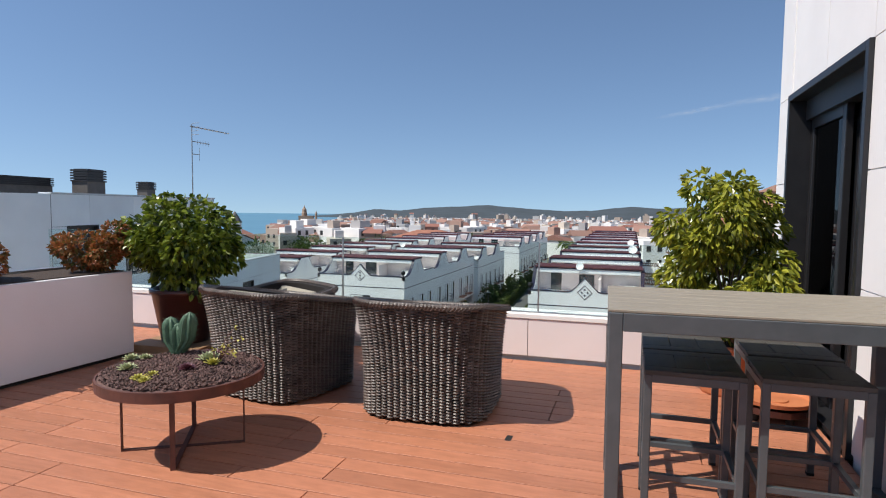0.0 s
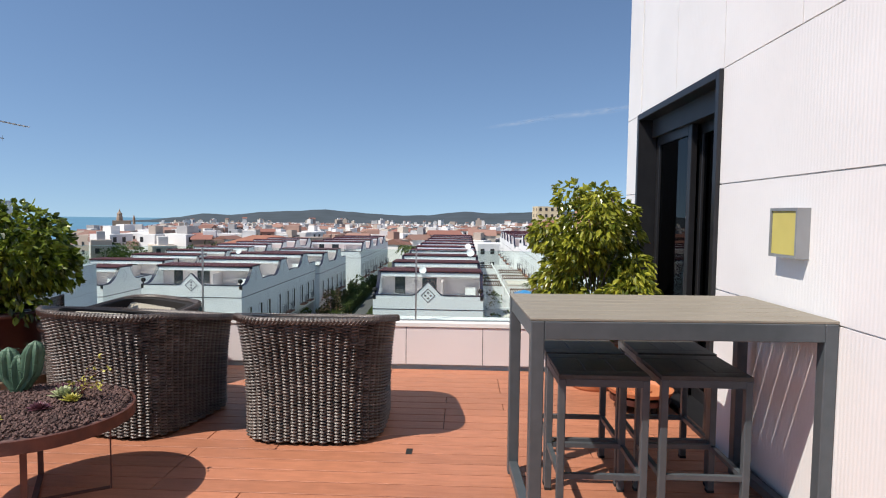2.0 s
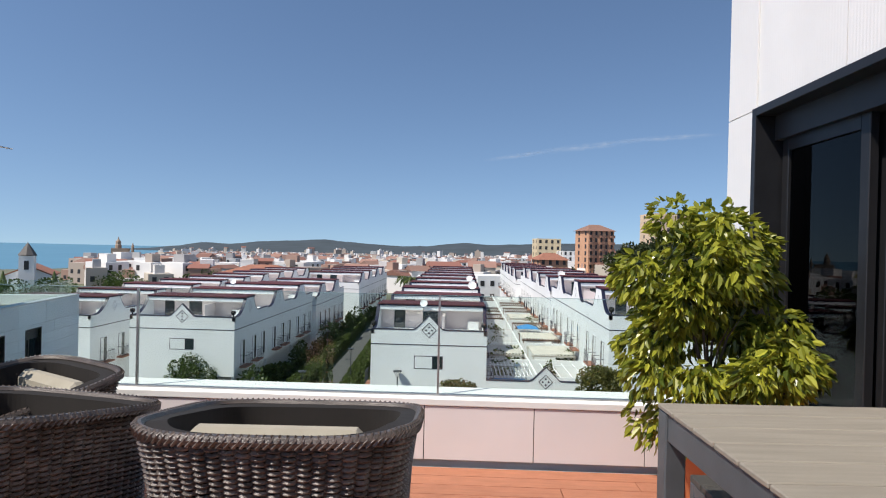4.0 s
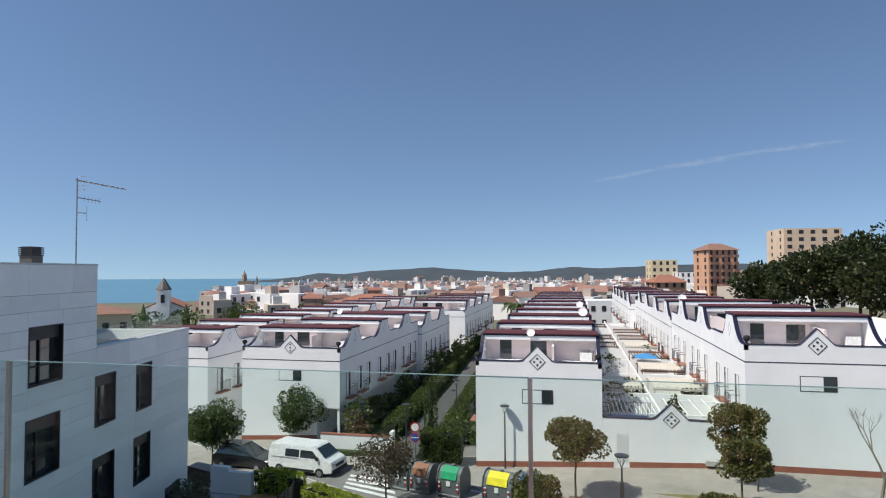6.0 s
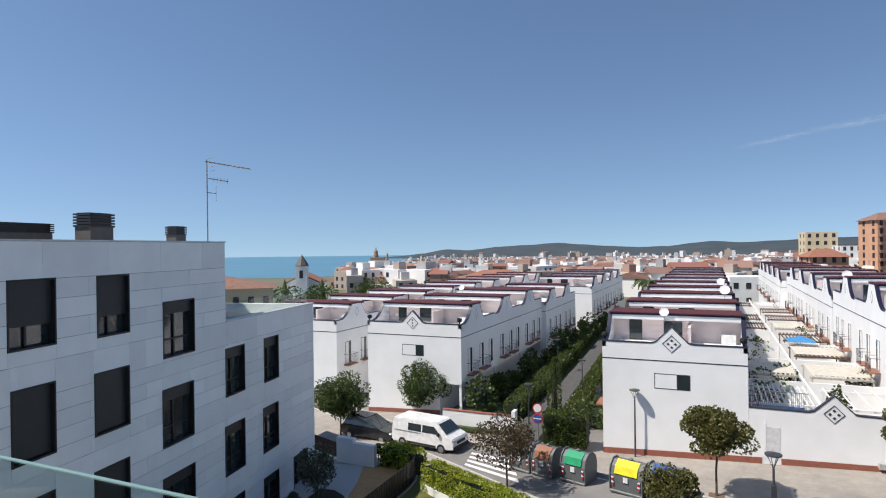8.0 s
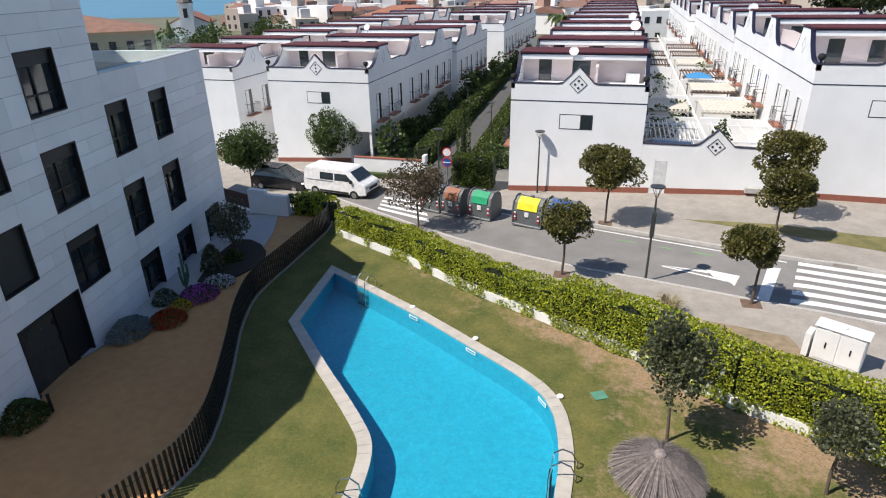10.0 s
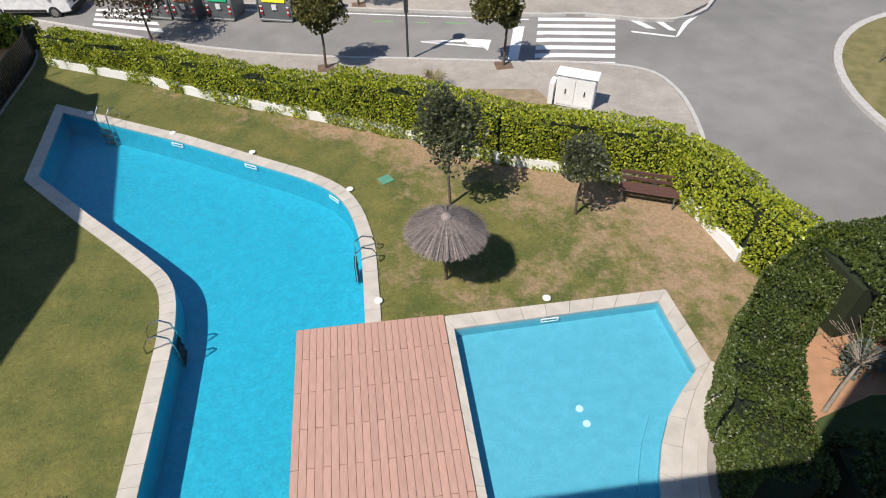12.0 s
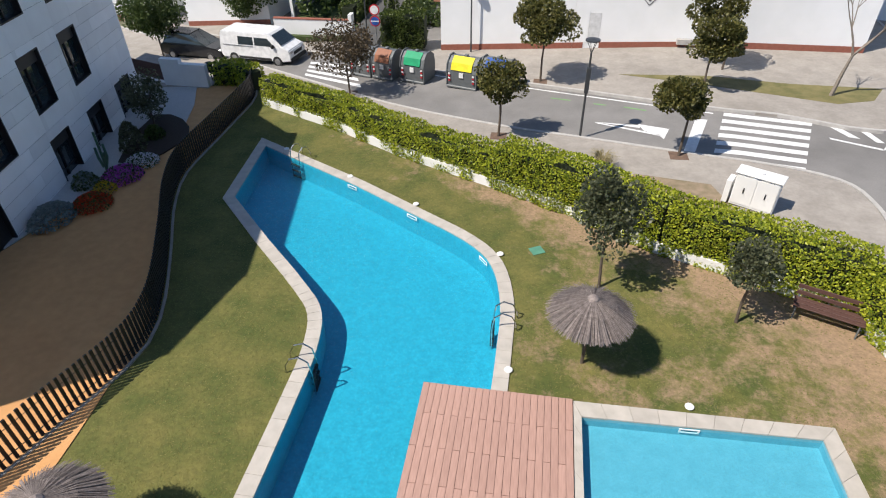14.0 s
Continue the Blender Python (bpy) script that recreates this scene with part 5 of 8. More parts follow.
    tube(bm, [(-1.26, -0.42, 3.75), (-1.26, -0.42, 4.45)], 0.011, 5)
    part("aerial", bm, ALU, a)
    # glass on the lower terrace
    bm = bmesh.new()
    bx(bm, -0.30, -0.285, 0.1, 7.9, -1.45, -0.75)
    bx(bm, -11.5, -0.31, 7.88, 7.9, -1.45, -0.75)
    g = part("terrace_glass", bm, CLEAR, t, "clear glass terrace balustrade")
    g.visible_shadow = False
    return t


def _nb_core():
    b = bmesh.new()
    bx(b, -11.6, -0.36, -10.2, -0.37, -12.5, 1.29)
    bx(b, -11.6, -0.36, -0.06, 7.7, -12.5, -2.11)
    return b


JOINTM = mat("panel_joint", (0.30, 0.30, 0.31), 0.8)
FLUE = mat("flue_grey", (0.13, 0.12, 0.11), 0.7)
NBCOP = mat("coping_metal", (0.62, 0.63, 0.65), 0.4, metal=0.3)
neighbour()

# ---- garden ----
PITM = mat("dark_earth", (0.17, 0.11, 0.075), 0.95, (0.11, 0.07, 0.05), 6, bump=0.4)
def garden():
    # pool basins
    def basin(name, pts, depth, material, label):
        bm = fill(bmesh.new(), [pts], GZ - depth)
        n = len(pts)
        for i in range(n):
            a, b = pts[i], pts[(i + 1) % n]
            f = [bm.verts.new((*a, GZ - depth)), bm.verts.new((*b, GZ - depth)), bm.verts.new((*b, GZ - 0.005)), bm.verts.new((*a, GZ - 0.005))]
            bm.faces.new(f)
        return part(name, bm, material, label=label, kind="structure")
    basin("pool_basin", pin, 0.85, PTILE, "turquoise tiled pool basin")
    basin("pool_basin", KID_IN, 0.30, KTILE, "pale blue tiled shallow pool basin")
    part("water", fill(bmesh.new(), [pin], GZ - 0.10), WATER, label="clear turquoise pool water", kind="structure").visible_shadow = False
    arc = KID_IN[2:9]
    stp = offset_line(arc, -0.38)
    part("pool_step", slab([arc + stp[::-1]], GZ - 0.17, 0.2), KTILE, label="pale blue tiled curved pool step", kind="structure")
    part("water", fill(bmesh.new(), [KID_IN], GZ - 0.10), WATER, label="clear shallow pool water", kind="structure").visible_shadow = False
    # coping stones
    for name, o, i, lab in (("pool_coping", pout, pin, "sand-coloured stone coping"), ("pool_coping", KID_OUT, KID_IN, "sand-coloured stone coping")):
        root = thing(name, (0, 0, 0), "sand-coloured stone pool coping", "pool coping")
        n = len(i)
        for k in range(n):
            a, b, c, d = (Vector((*q, GZ - 0.02)) for q in (i[k], i[(k + 1) % n], o[(k + 1) % n], o[k]))
            L = (b - a).length
            m = max(1, round(L / 0.62))
            for s in range(m):
                f0, f1 = s / m + 0.004 / max(L, 0.1), (s + 1) / m - 0.004 / max(L, 0.1)
                q = [a.lerp(b, f0), a.lerp(b, f1), d.lerp(c, f1), d.lerp(c, f0)]
                if all(v.y < 8.5 for v in q):
                    continue
                part("stone", prism(bmesh.new(), q, (0, 0, 0.06)), COPE, root)
    # board bridge between the pools
    root = thing("pool_deck", (0, 0, GZ), "pinkish board deck between the two pools", "deck")
    part("frame", box(-2.75, 1.0, 7.0, 17.45, -0.3, 0.06), PITM, root)
    rng = random.Random(3)
    w = 0.1725
    me = {}
    for c in range(22):
        x = -2.76 + c * w
        y = 17.47 - (0.95 if c % 2 else 1.9)
        top = 17.47
        while top > 8.0:
            ln = top - y
            key = round(ln, 2)
            if key not in me:
                ob = part("board", box(0.0048, w - 0.0048, -ln + 0.006, -0.006, 0.061, 0.085), PDECK, root)
                me[key] = ob.data
            else:
                ob = new("board", me[key])
                ob.parent = root
            ob.location = (x, top, 0)
            top = y
            y = top - 1.9
    # ladders
    def ladder(x, y, rz):
        t = thing("pool_ladder", (x, y, GZ), "stainless steel pool ladder", "pool ladder", "pool ladders", rz=rz)
        for s in (-0.25, 0.25):
            tube(b := bmesh.new(), [(s, 0.52, 0.03), (s, 0.5, 0.25), (s, 0.36, 0.52), (s, 0.1, 0.6), (s, -0.12, 0.42), (s, -0.17, 0.0), (s, -0.17, -0.9)], 0.022, 8)
            part("rail", b, STEEL, t)
        for k in range(3):
            part("tread", box(-0.25, 0.25, -0.22, -0.12, -0.2 - 0.27 * k, -0.17 - 0.27 * k), BLACK, t, "black plastic tread")
    ladder(-1.02, 20.0, -math.pi / 2)
    ladder(-5.95, 17.6, math.pi / 2 + 0.1)
    ladder(-10.2, 28.55, -0.45)
    # skimmer lids and lamps on the coping
    for x, y in ((-11.0, 29.35), (-7.6, 27.45), (-4.6, 25.8), (-1.25, 23.2), (-0.62, 18.22), (3.88, 17.68)):
        t = thing("lawn_light", (x, y, GZ + 0.04), "small round white dome light on the coping", "garden light", "dome lights round the pool")
        part("lid", lathe(bmesh.new(), [(0.11, 0), (0.115, 0.02), (0.10, 0.035), (0.0005, 0.04)], 20), WHITE, t)
    for x, y, rz in ((-7.35, 26.88, -0.5), (-4.6, 25.15, -0.55), (-1.75, 22.95, -0.9), (3.8, 17.08, 0.03)):
        t = thing("skimmer_mouth", (x, y, GZ - 0.08), "white plastic skimmer mouth in the pool wall", "skimmer mouth", "skimmer mouths", rz=rz)
        bm = bmesh.new()
        bx(bm, -0.24, 0.24, -0.05, -0.03, -0.08, -0.05)
        bx(bm, -0.24, 0.24, -0.05, -0.03, 0.03, 0.06)
        bx(bm, -0.24, -0.2, -0.05, -0.03, -0.05, 0.03)
        bx(bm, 0.2, 0.24, -0.05, -0.03, -0.05, 0.03)
        part("mouth_frame", bm, WHITE, t)
    for x, y in ((3.85, 14.48), (3.9, 14.08)):
        t = thing("drain_cover", (x, y, GZ - 0.299), "round white drain cover on the pool floor", "drain cover", "drain covers")
        part("cover", lathe(bmesh.new(), [(0.09, 0), (0.09, 0.02), (0.0005, 0.022)], 20), WHITE, t)
    t = thing("valve_cover", (-0.05, 23.6, GZ + 0.004), "square green plastic valve cover in the lawn", "valve cover", rz=0.5)
    part("cover", box(-0.22, 0.22, -0.2, 0.2, 0, 0.02), mat("green_plastic", (0.10, 0.28, 0.19), 0.6), t)


garden()


def straw_umbrella(x, y):
    t = thing("straw_umbrella", (x, y, GZ), "thatched straw umbrella on a wooden pole", "sun umbrella", "straw umbrellas")
    rng = random.Random(9)
    part("pole", tube(bmesh.new(), [(0, 0, 0), (0, 0, 2.15)], 0.05, 10), BARK, t)
    bm = bmesh.new()
    N = 900
    for k in range(N):
        a = 2 * math.pi * k / N + rng.uniform(-0.01, 0.01)
        L = rng.uniform(0.98, 1.16)
        w = 0.008
        z0 = 2.30 + rng.uniform(-0.02, 0.03)
        z1 = 1.80 + rng.uniform(-0.06, 0.05)
        d = Vector((math.cos(a), math.sin(a), 0))
        s = Vector((-d.y, d.x, 0))
        p0, pm, p1 = d * 0.05 + Vector((0, 0, z0)), d * L * 0.55 + Vector((0, 0, (z0 + z1) / 2 + 0.05)), d * L + Vector((0, 0, z1))
        v = [bm.verts.new(p) for p in (p0 - s * 0.004, p0 + s * 0.004, pm + s * w * 0.7, pm - s * w * 0.7, p1 + s * w, p1 - s * w)]
        bm.faces.new((v[0], v[1], v[2], v[3]))
        bm.faces.new((v[3], v[2], v[4], v[5]))
    part("straw", bm, THATCH, t, "grey-brown straw strands", kind="stuff")
    part("canopy", lathe(bmesh.new(), [(1.02, 1.79), (0.55, 2.06), (0.06, 2.27), (0.05, 2.25), (0.5, 2.03), (0.98, 1.77)], 40), THATCH, t)
    part("cap", lathe(bmesh.new(), [(0.16, 2.24), (0.13, 2.33), (0.05, 2.40), (0.0005, 2.41)], 16), THATCH, t, "tied straw cap")
    return t


um = straw_umbrella(1.3, 18.8)
copy_thing(um, pose(-8.65, 11.95, GZ))


def hedge_strip(name, pts, w, z0s, h, dens, material, label, seed, leaf=0.10, core=True, zf=None):
    """A hedge along a line, made of a dark core and loose leaves over it."""
    rng = random.Random(seed)
    t = thing(name, (0, 0, 0), label, "hedge")
    bm, cb = bmesh.new(), bmesh.new()
    P = [Vector((*p, 0)) for p in pts]
    for a, b in zip(P, P[1:]):
        d = b - a
        L = d.length
        d.normalize()
        n = Vector((-d.y, d.x, 0))
        za = zf(a.x) if zf else z0s
        zb = zf(b.x) if zf else z0s
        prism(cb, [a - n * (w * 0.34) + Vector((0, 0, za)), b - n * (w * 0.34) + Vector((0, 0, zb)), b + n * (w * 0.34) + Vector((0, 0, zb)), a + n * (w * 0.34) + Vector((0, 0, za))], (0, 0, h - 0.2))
        cnt = int(L * dens)
        pp = []
        for _ in range(cnt):
            f = rng.random()
            u = rng.random()
            zz = za + (zb - za) * f
            per = 2 * h + w
            q = u * per
            wob = 0.16 * noise.noise(Vector((a + d * L * f).to_tuple()) * 1.3 + Vector((0, 0, q)))
            if q < h:
                off, z, o = -w / 2 - wob, q, (-n)
            elif q < h + w:
                off, z, o = q - h - w / 2, h + wob * 1.5, Vector((0, 0, 1))
            else:
                off, z, o = w / 2 + wob, q - h - w, n
            pp.append((a + d * (L * f) + n * off + Vector((0, 0, zz + z)), o))
        leaves(bm, rng, pp, leaf, 0.25, 0.48, fold=False)
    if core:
        part("core", cb, HCORE, t, "solid core with the inner shade in its colour")
    else:
        cb.free()
    part("foliage", bm, material, t, "", kind="stuff")
    return t


# Near-black green: the shade inside a hedge is painted as this core colour.
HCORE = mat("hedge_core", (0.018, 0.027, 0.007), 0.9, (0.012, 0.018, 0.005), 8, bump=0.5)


def hedge_line():
    mid = offset_line(HEDGE, 0.55)
    hedge_strip("ivy_hedge", mid[:4] + [(-1.6, 27.75)], 1.0, GZ, 1.35, 2000, LEAFH, "bright green ivy-covered garden wall", 1, 0.078)
    hedge_strip("ivy_hedge", [(-1.6, 27.85), *mid[4:8]], 1.15, GZ, 1.85, 2700, LEAFH, "tall bright green ivy hedge above a white garden wall", 2, 0.076)
    hedge_strip("ivy_hedge", [mid[7], (9.95, 20.2), (10.3, 18.6), (10.9, 17.3), (12.2, 16.7)], 1.15, GZ, 1.75, 2600, LEAFH, "bright green ivy hedge by the roundabout", 3, 0.076)
    w = offset_line(HEDGE, 0.0)
    bm = bmesh.new()
    for a, b in zip(w, w[1:]):
        d = (Vector(b) - Vector(a)).normalized() * 0.0
        n = Vector((-(b[1] - a[1]), b[0] - a[0])).normalized() * 0.22
        prism(bm, [(*a, GZ), (*b, GZ), (b[0] + n.x, b[1] + n.y, GZ), (a[0] + n.x, a[1] + n.y, GZ)], (0, 0, 0.38))
    part("garden_wall", bm, WHITE, label="low white garden wall under the ivy", kind="structure")


hedge_line()


def garden_floor():
    outer = [(-15.2, 35.7), (-14.7, 34.3), (-14.6, 32.0), (-14.55, 29.7), (-14.45, 26.8), (-13.7, 24.5), (-12.45, 22.0), (-11.4, 19.8), (-10.92, 18.5), (-10.74, 17.3), (-10.85, 16.3), (-10.76, 15.2), (-10.69, 14.2), (-10.6, 12.0), (-10.5, 9.5)]
    path = [(p[0], p[1]) for p in smooth_line([(*p, 0) for p in outer], k=4)] + [(-19.5, 9.5), (-19.2, 17.5), (-17.9, 21.2), (-17.4, 23.8), (-16.6, 26.6), (-16.9, 28.5), (-17.2, 30.0), (-17.6, 31.5), (-18.2, 33.2), (-18.5, 35.3), (-16.6, 36.0)]
    part("garden_path", slab([path], GZ + 0.03, 0.2), PATH, label="ochre resin-bound garden path", kind="structure")
    fence = thing("slat_fence", (0, 0, GZ), "low dark vertical slat fence between path and lawn", "fence")
    ln = smooth_line([(*p, 0) for p in FENCE], k=14)
    # even steps along the line
    step, acc, last, k = 0.165, 0.0, ln[0], 0
    pts = [ln[0]]
    for q in ln[1:]:
        while (q - last).length >= step:
            last = last + (q - last).normalized() * step
            pts.append(last.copy())
    me = part("slat", box(-0.042, 0.042, -0.02, 0.02, 0.03, 1.2), DARK, fence).data
    far = bmesh.new()
    first = True
    for i in range(1, len(pts)):
        d = (pts[i] - pts[i - 1]).normalized()
        a = math.atan2(d.y, d.x)
        if pts[i].y < 30.5 and i > 1:
            o = new("slat", me)
            o.parent = fence
            o.location, o.rotation_euler = (pts[i].x, pts[i].y, 0), (0, 0, a)
        else:
            g = box(-0.042, 0.042, -0.02, 0.02, 0.03, 1.2)
            join(far, g, Matrix.Translation((pts[i].x, pts[i].y, 0)) @ Matrix.Rotation(a, 4, "Z"))
    part("far_slats", far, DARK, fence, kind="stuff")
    part("rail", tube(bmesh.new(), [p + Vector((0, 0, 0.25)) for p in pts[::4]], 0.018, 4), DARK, fence)
    part("rail", tube(bmesh.new(), [p + Vector((0, 0, 0.95)) for p in pts[::4]], 0.012, 4), DARK, fence)
    kb = bmesh.new()
    q = [p for p in pts[::6]]
    for a, b in zip(q, q[1:]):
        n = Vector((-(b - a).y, (b - a).x, 0)).normalized() * 0.04
        prism(kb, [a - n, b - n, b + n, a + n], (0, 0, 0.05))
    k = part("edging", kb, PAVE, label="thin concrete edging under the fence", kind="structure")
    k.location = (0.12, 0, GZ)
    bed = [(-18.3, 20.3), (-17.95, 21.3), (-17.5, 23.8), (-16.7, 26.6), (-17.0, 28.5), (-17.3, 30.0), (-16.7, 31.2), (-17.3, 33.2), (-18.3, 35.4), (-20.8, 35), (-19.6, 28), (-18.5, 23)]
    part("flower_bed", slab([bed], GZ + 0.06, 0.3), mat("white_gravel", (0.5, 0.49, 0.47), 0.9, (0.36, 0.35, 0.34), 40, bump=0.6, bscale=80), label="white gravel flower bed", kind="structure")


garden_floor()


def tree(name, x, y, z, h, r, material, label, seed, n=2600, leaf=0.12, clumps=26, group="street trees", trunk=0.06, off=0.0):
    t = thing(name, (x, y, z), label, "tree", group)
    rng = random.Random(seed)
    bm = bmesh.new()
    cz = h - r[2]
    limbs(bm, rng, (0, 0, -0.05), cz - r[2] * 0.55, trunk, (off, 0, cz), r, 7)
    part("trunk", bm, BARK, t)
    cr = bmesh.new()
    leaves(cr, rng, crown_points(rng, int(n * 1.9), (off, 0, cz), r, int(clumps * 1.4), 0.36), leaf * 0.85, 0.2, 0.55, fold=False)
    part("crown", cr, material, t)
    return t


def trees():
    S = street_z
    tree("street_tree", -21.9, 50.4, S(-21.9), 4.2, (2.0, 1.8, 1.75), LEAFD, "round-headed dark green street tree", 1, 5200, 0.15, 44)
    tree("street_tree", -0.38, 38.74, S(-0.38), 4.3, (1.62, 1.5, 1.12), LEAFT, "round-headed olive-green street tree in the pavement", 2, 3800, 0.14, 36)
    tree("street_tree", 7.6, 37.45, S(7.6), 3.6, (1.3, 1.2, 1.05), LEAFT, "low uneven green street tree leaning over the path", 3, 3000, 0.14, 22, off=0.15)
    tree("street_tree", 9.1, 40.45, S(8.0), 4.55, (1.6, 1.4, 1.15), LEAFT, "taller uneven green street tree by the white wall", 33, 3000, 0.14, 22, off=-0.85)
    tree("street_tree", -10.5, 37.2, S(-10.5) + 0.0, 4.2, (1.75, 1.7, 1.55), LEAFB, "bronze-leaved street tree with sparse crown", 4, 2400, 0.12, 34)
    tree("street_tree", -2.06, 32.2, S(-2.1), 3.4, (1.1, 1.05, 0.8), LEAFT, "small round-headed olive-green street tree", 5, 2400, 0.12, 26)
    tree("street_tree", 5.46, 30.57, S(5.4), 3.3, (0.95, 0.92, 0.82), LEAFT, "small round-headed brownish-green street tree", 6, 3000, 0.12, 28, off=-0.45)
    tree("street_tree", -25.3, 43.6, S(-25.3), 4.5, (2.05, 1.9, 1.5), LEAFD, "broad dark green street tree beside the parked car", 7, 5200, 0.15, 44)
    tree("garden_tree", 1.9, 22.0, GZ, 4.0, (0.95, 0.95, 1.2), LEAFO, "small grey-green garden tree on the lawn", 8, 2000, 0.11, 24, "garden trees", 0.05)
    tree("garden_tree", 5.7, 21.0, GZ, 2.7, (0.8, 0.8, 0.75), LEAFO, "small dark olive tree in front of the ivy", 9, 1500, 0.09, 22, "garden trees", 0.05)
    tree("olive_bush", -17.9, 30.6, GZ, 2.7, (0.95, 0.95, 1.05), LEAFO, "grey-green olive tree in the flower bed", 10, 2000, 0.09, 24, "garden trees", 0.05)


trees()


def grass():
    """Short tufts over the lawn, thinner where the earth is bare."""
    rng = random.Random(19)
    bm = bmesh.new()
    n = 0
    inside = [Vector(p) for p in pout]

    def in_poly(x, y, poly):
        c = False
        j = len(poly) - 1
        for i in range(len(poly)):
            if (poly[i][1] > y) != (poly[j][1] > y) and x < (poly[j][0] - poly[i][0]) * (y - poly[i][1]) / (poly[j][1] - poly[i][1]) + poly[i][0]:
                c = not c
            j = i
        return c
    fl = FENCE + [(-30, 11), (-30, 36)]
    for _ in range(150000):
        x, y = rng.uniform(-15.9, 11.3), rng.uniform(11, 34.5)
        if x < -10.65 and y < 16.4:
            continue
        if in_poly(x, y, pout) or in_poly(x, y, KID_OUT) or (-2.8 < x < 1.05 and y < 17.5):
            continue
        if not in_poly(x, y, lawn_out) or in_poly(x, y, fl):
            continue
        if noise.noise((x * 0.8, y * 0.8, 3.0)) + x * 0.05 > 0.28 and rng.random() < 0.8:
            continue
        a, h = rng.uniform(0, 6.28), rng.uniform(0.003, 0.010)
        w = 0.035
        dx, dy = math.cos(a) * w, math.sin(a) * w
        lx, ly = rng.uniform(-0.03, 0.03), rng.uniform(-0.03, 0.03)
        v = (bm.verts.new((x - dx, y - dy, GZ)), bm.verts.new((x + dx, y + dy, GZ)), bm.verts.new((x + lx, y + ly, GZ + h)))
        bm.faces.new(v)
    part("grass_tufts", bm, GRASSM, label="short green and straw-coloured grass tufts", kind="stuff")


GRASSM = leafmat("grass_blade", (0.105, 0.115, 0.025), (0.21, 0.19, 0.058), 0.8, 0.3)
grass()

# ---- land, sea and town ----
SEA = -60.0


def land_z(x, y):
    D = math.hypot(x, y)
    b = math.degrees(math.atan2(-x, max(y, 1)))
    z = -12.6 - max(0, D - 120) * 0.0162
    if b > 26:
        z -= max(0, D - 250) * 0.022 * min(1, (b - 26) / 8)
    if b > 30 and D > 950:
        z = SEA - 8
    if x > 25 and y > 50:
        z += min(1, (x - 25) / 50) * min(6, (y - 50) * 0.06) * (1 if D < 500 else 500 / D)
    return z + 1.5 * noise.noise((x * 0.01, y * 0.01, 0)) * min(1, max(0, D - 120) / 200)


def land():
    bm = bmesh.new()
    rings = [0.1, 30, 60, 90, 120, 160, 220, 300, 400, 550, 750, 945, 955, 1150, 1500, 2200, 3200, 4600]
    N = 120
    prev = None
    for r in rings:
        ring = []
        for k in range(N):
            a = 2 * math.pi * k / N
            x, y = r * math.sin(a), r * math.cos(a)
            ring.append(bm.verts.new((x, y, land_z(x, y))))
        if prev:
            for k in range(N):
                bm.faces.new((prev[k], prev[(k + 1) % N], ring[(k + 1) % N], ring[k]))
        prev = ring
    bmesh.ops.recalc_face_normals(bm, faces=bm.faces[:])
    for f in bm.faces:
        f.normal_update()
    if sum(f.normal.z for f in bm.faces) < 0:
        bmesh.ops.reverse_faces(bm, faces=bm.faces[:])
    part("ground", bm, mat("distant_ground", (0.16, 0.15, 0.10), 0.95, (0.10, 0.11, 0.06), 0.02, coords="Object"), kind="structure", label="land that falls towards the coast", smooth=True)
    part("sea", box(-4900, 4900, -4900, 4900, SEA - 2, SEA), SEAM, kind="structure", label="calm blue sea")


SEAM = mat("sea", (0.10, 0.235, 0.33), 0.5, (0.085, 0.21, 0.305), 0.004)
land()


RIDGE_AT = (-30, -28.1, -25.8, -24, -21.6, -18.9, -15, -13.1, -11.5, -8.4, -6, -3.5, -0.2, 2.6, 5.8, 9, 14, 22, 32, 45, 80)
RIDGE = (-64, -57, -38, -14, -22, 0, 15, 24, 11, -5, -14, -9, 21, 9, 20, 30, 34, 24, 36, 30, 20)


def hills():
    bm = bmesh.new()
    rng = random.Random(3)
    prev = None
    for k in range(181):
        b = radians(-30 + k * 0.6)
        bd = math.degrees(b)

        h = float(np.interp(bd, RIDGE_AT, RIDGE)) + 3 * noise.noise((bd * 0.8, 0, 0)) + 1.5 * noise.noise((bd * 2.3, 5, 0))
        d = Vector((math.sin(b), math.cos(b), 0))
        v = [bm.verts.new(d * 3300 + Vector((0, 0, -62))), bm.verts.new(d * 3900 + Vector((0, 0, (h - 62) / 2 + 4))), bm.verts.new(d * 4300 + Vector((0, 0, h))), bm.verts.new(d * 4600 + Vector((0, 0, -70)))]
        if prev:
            for a in range(3):
                bm.faces.new((prev[a], prev[a + 1], v[a + 1], v[a]))
        prev = v
    part("hills", bm, HILL, kind="structure", label="low wooded hills on the horizon", smooth=True)


HILL = mat("hill_woods", (0.050, 0.066, 0.078), 0.95, (0.034, 0.046, 0.052), 0.008)
hills()


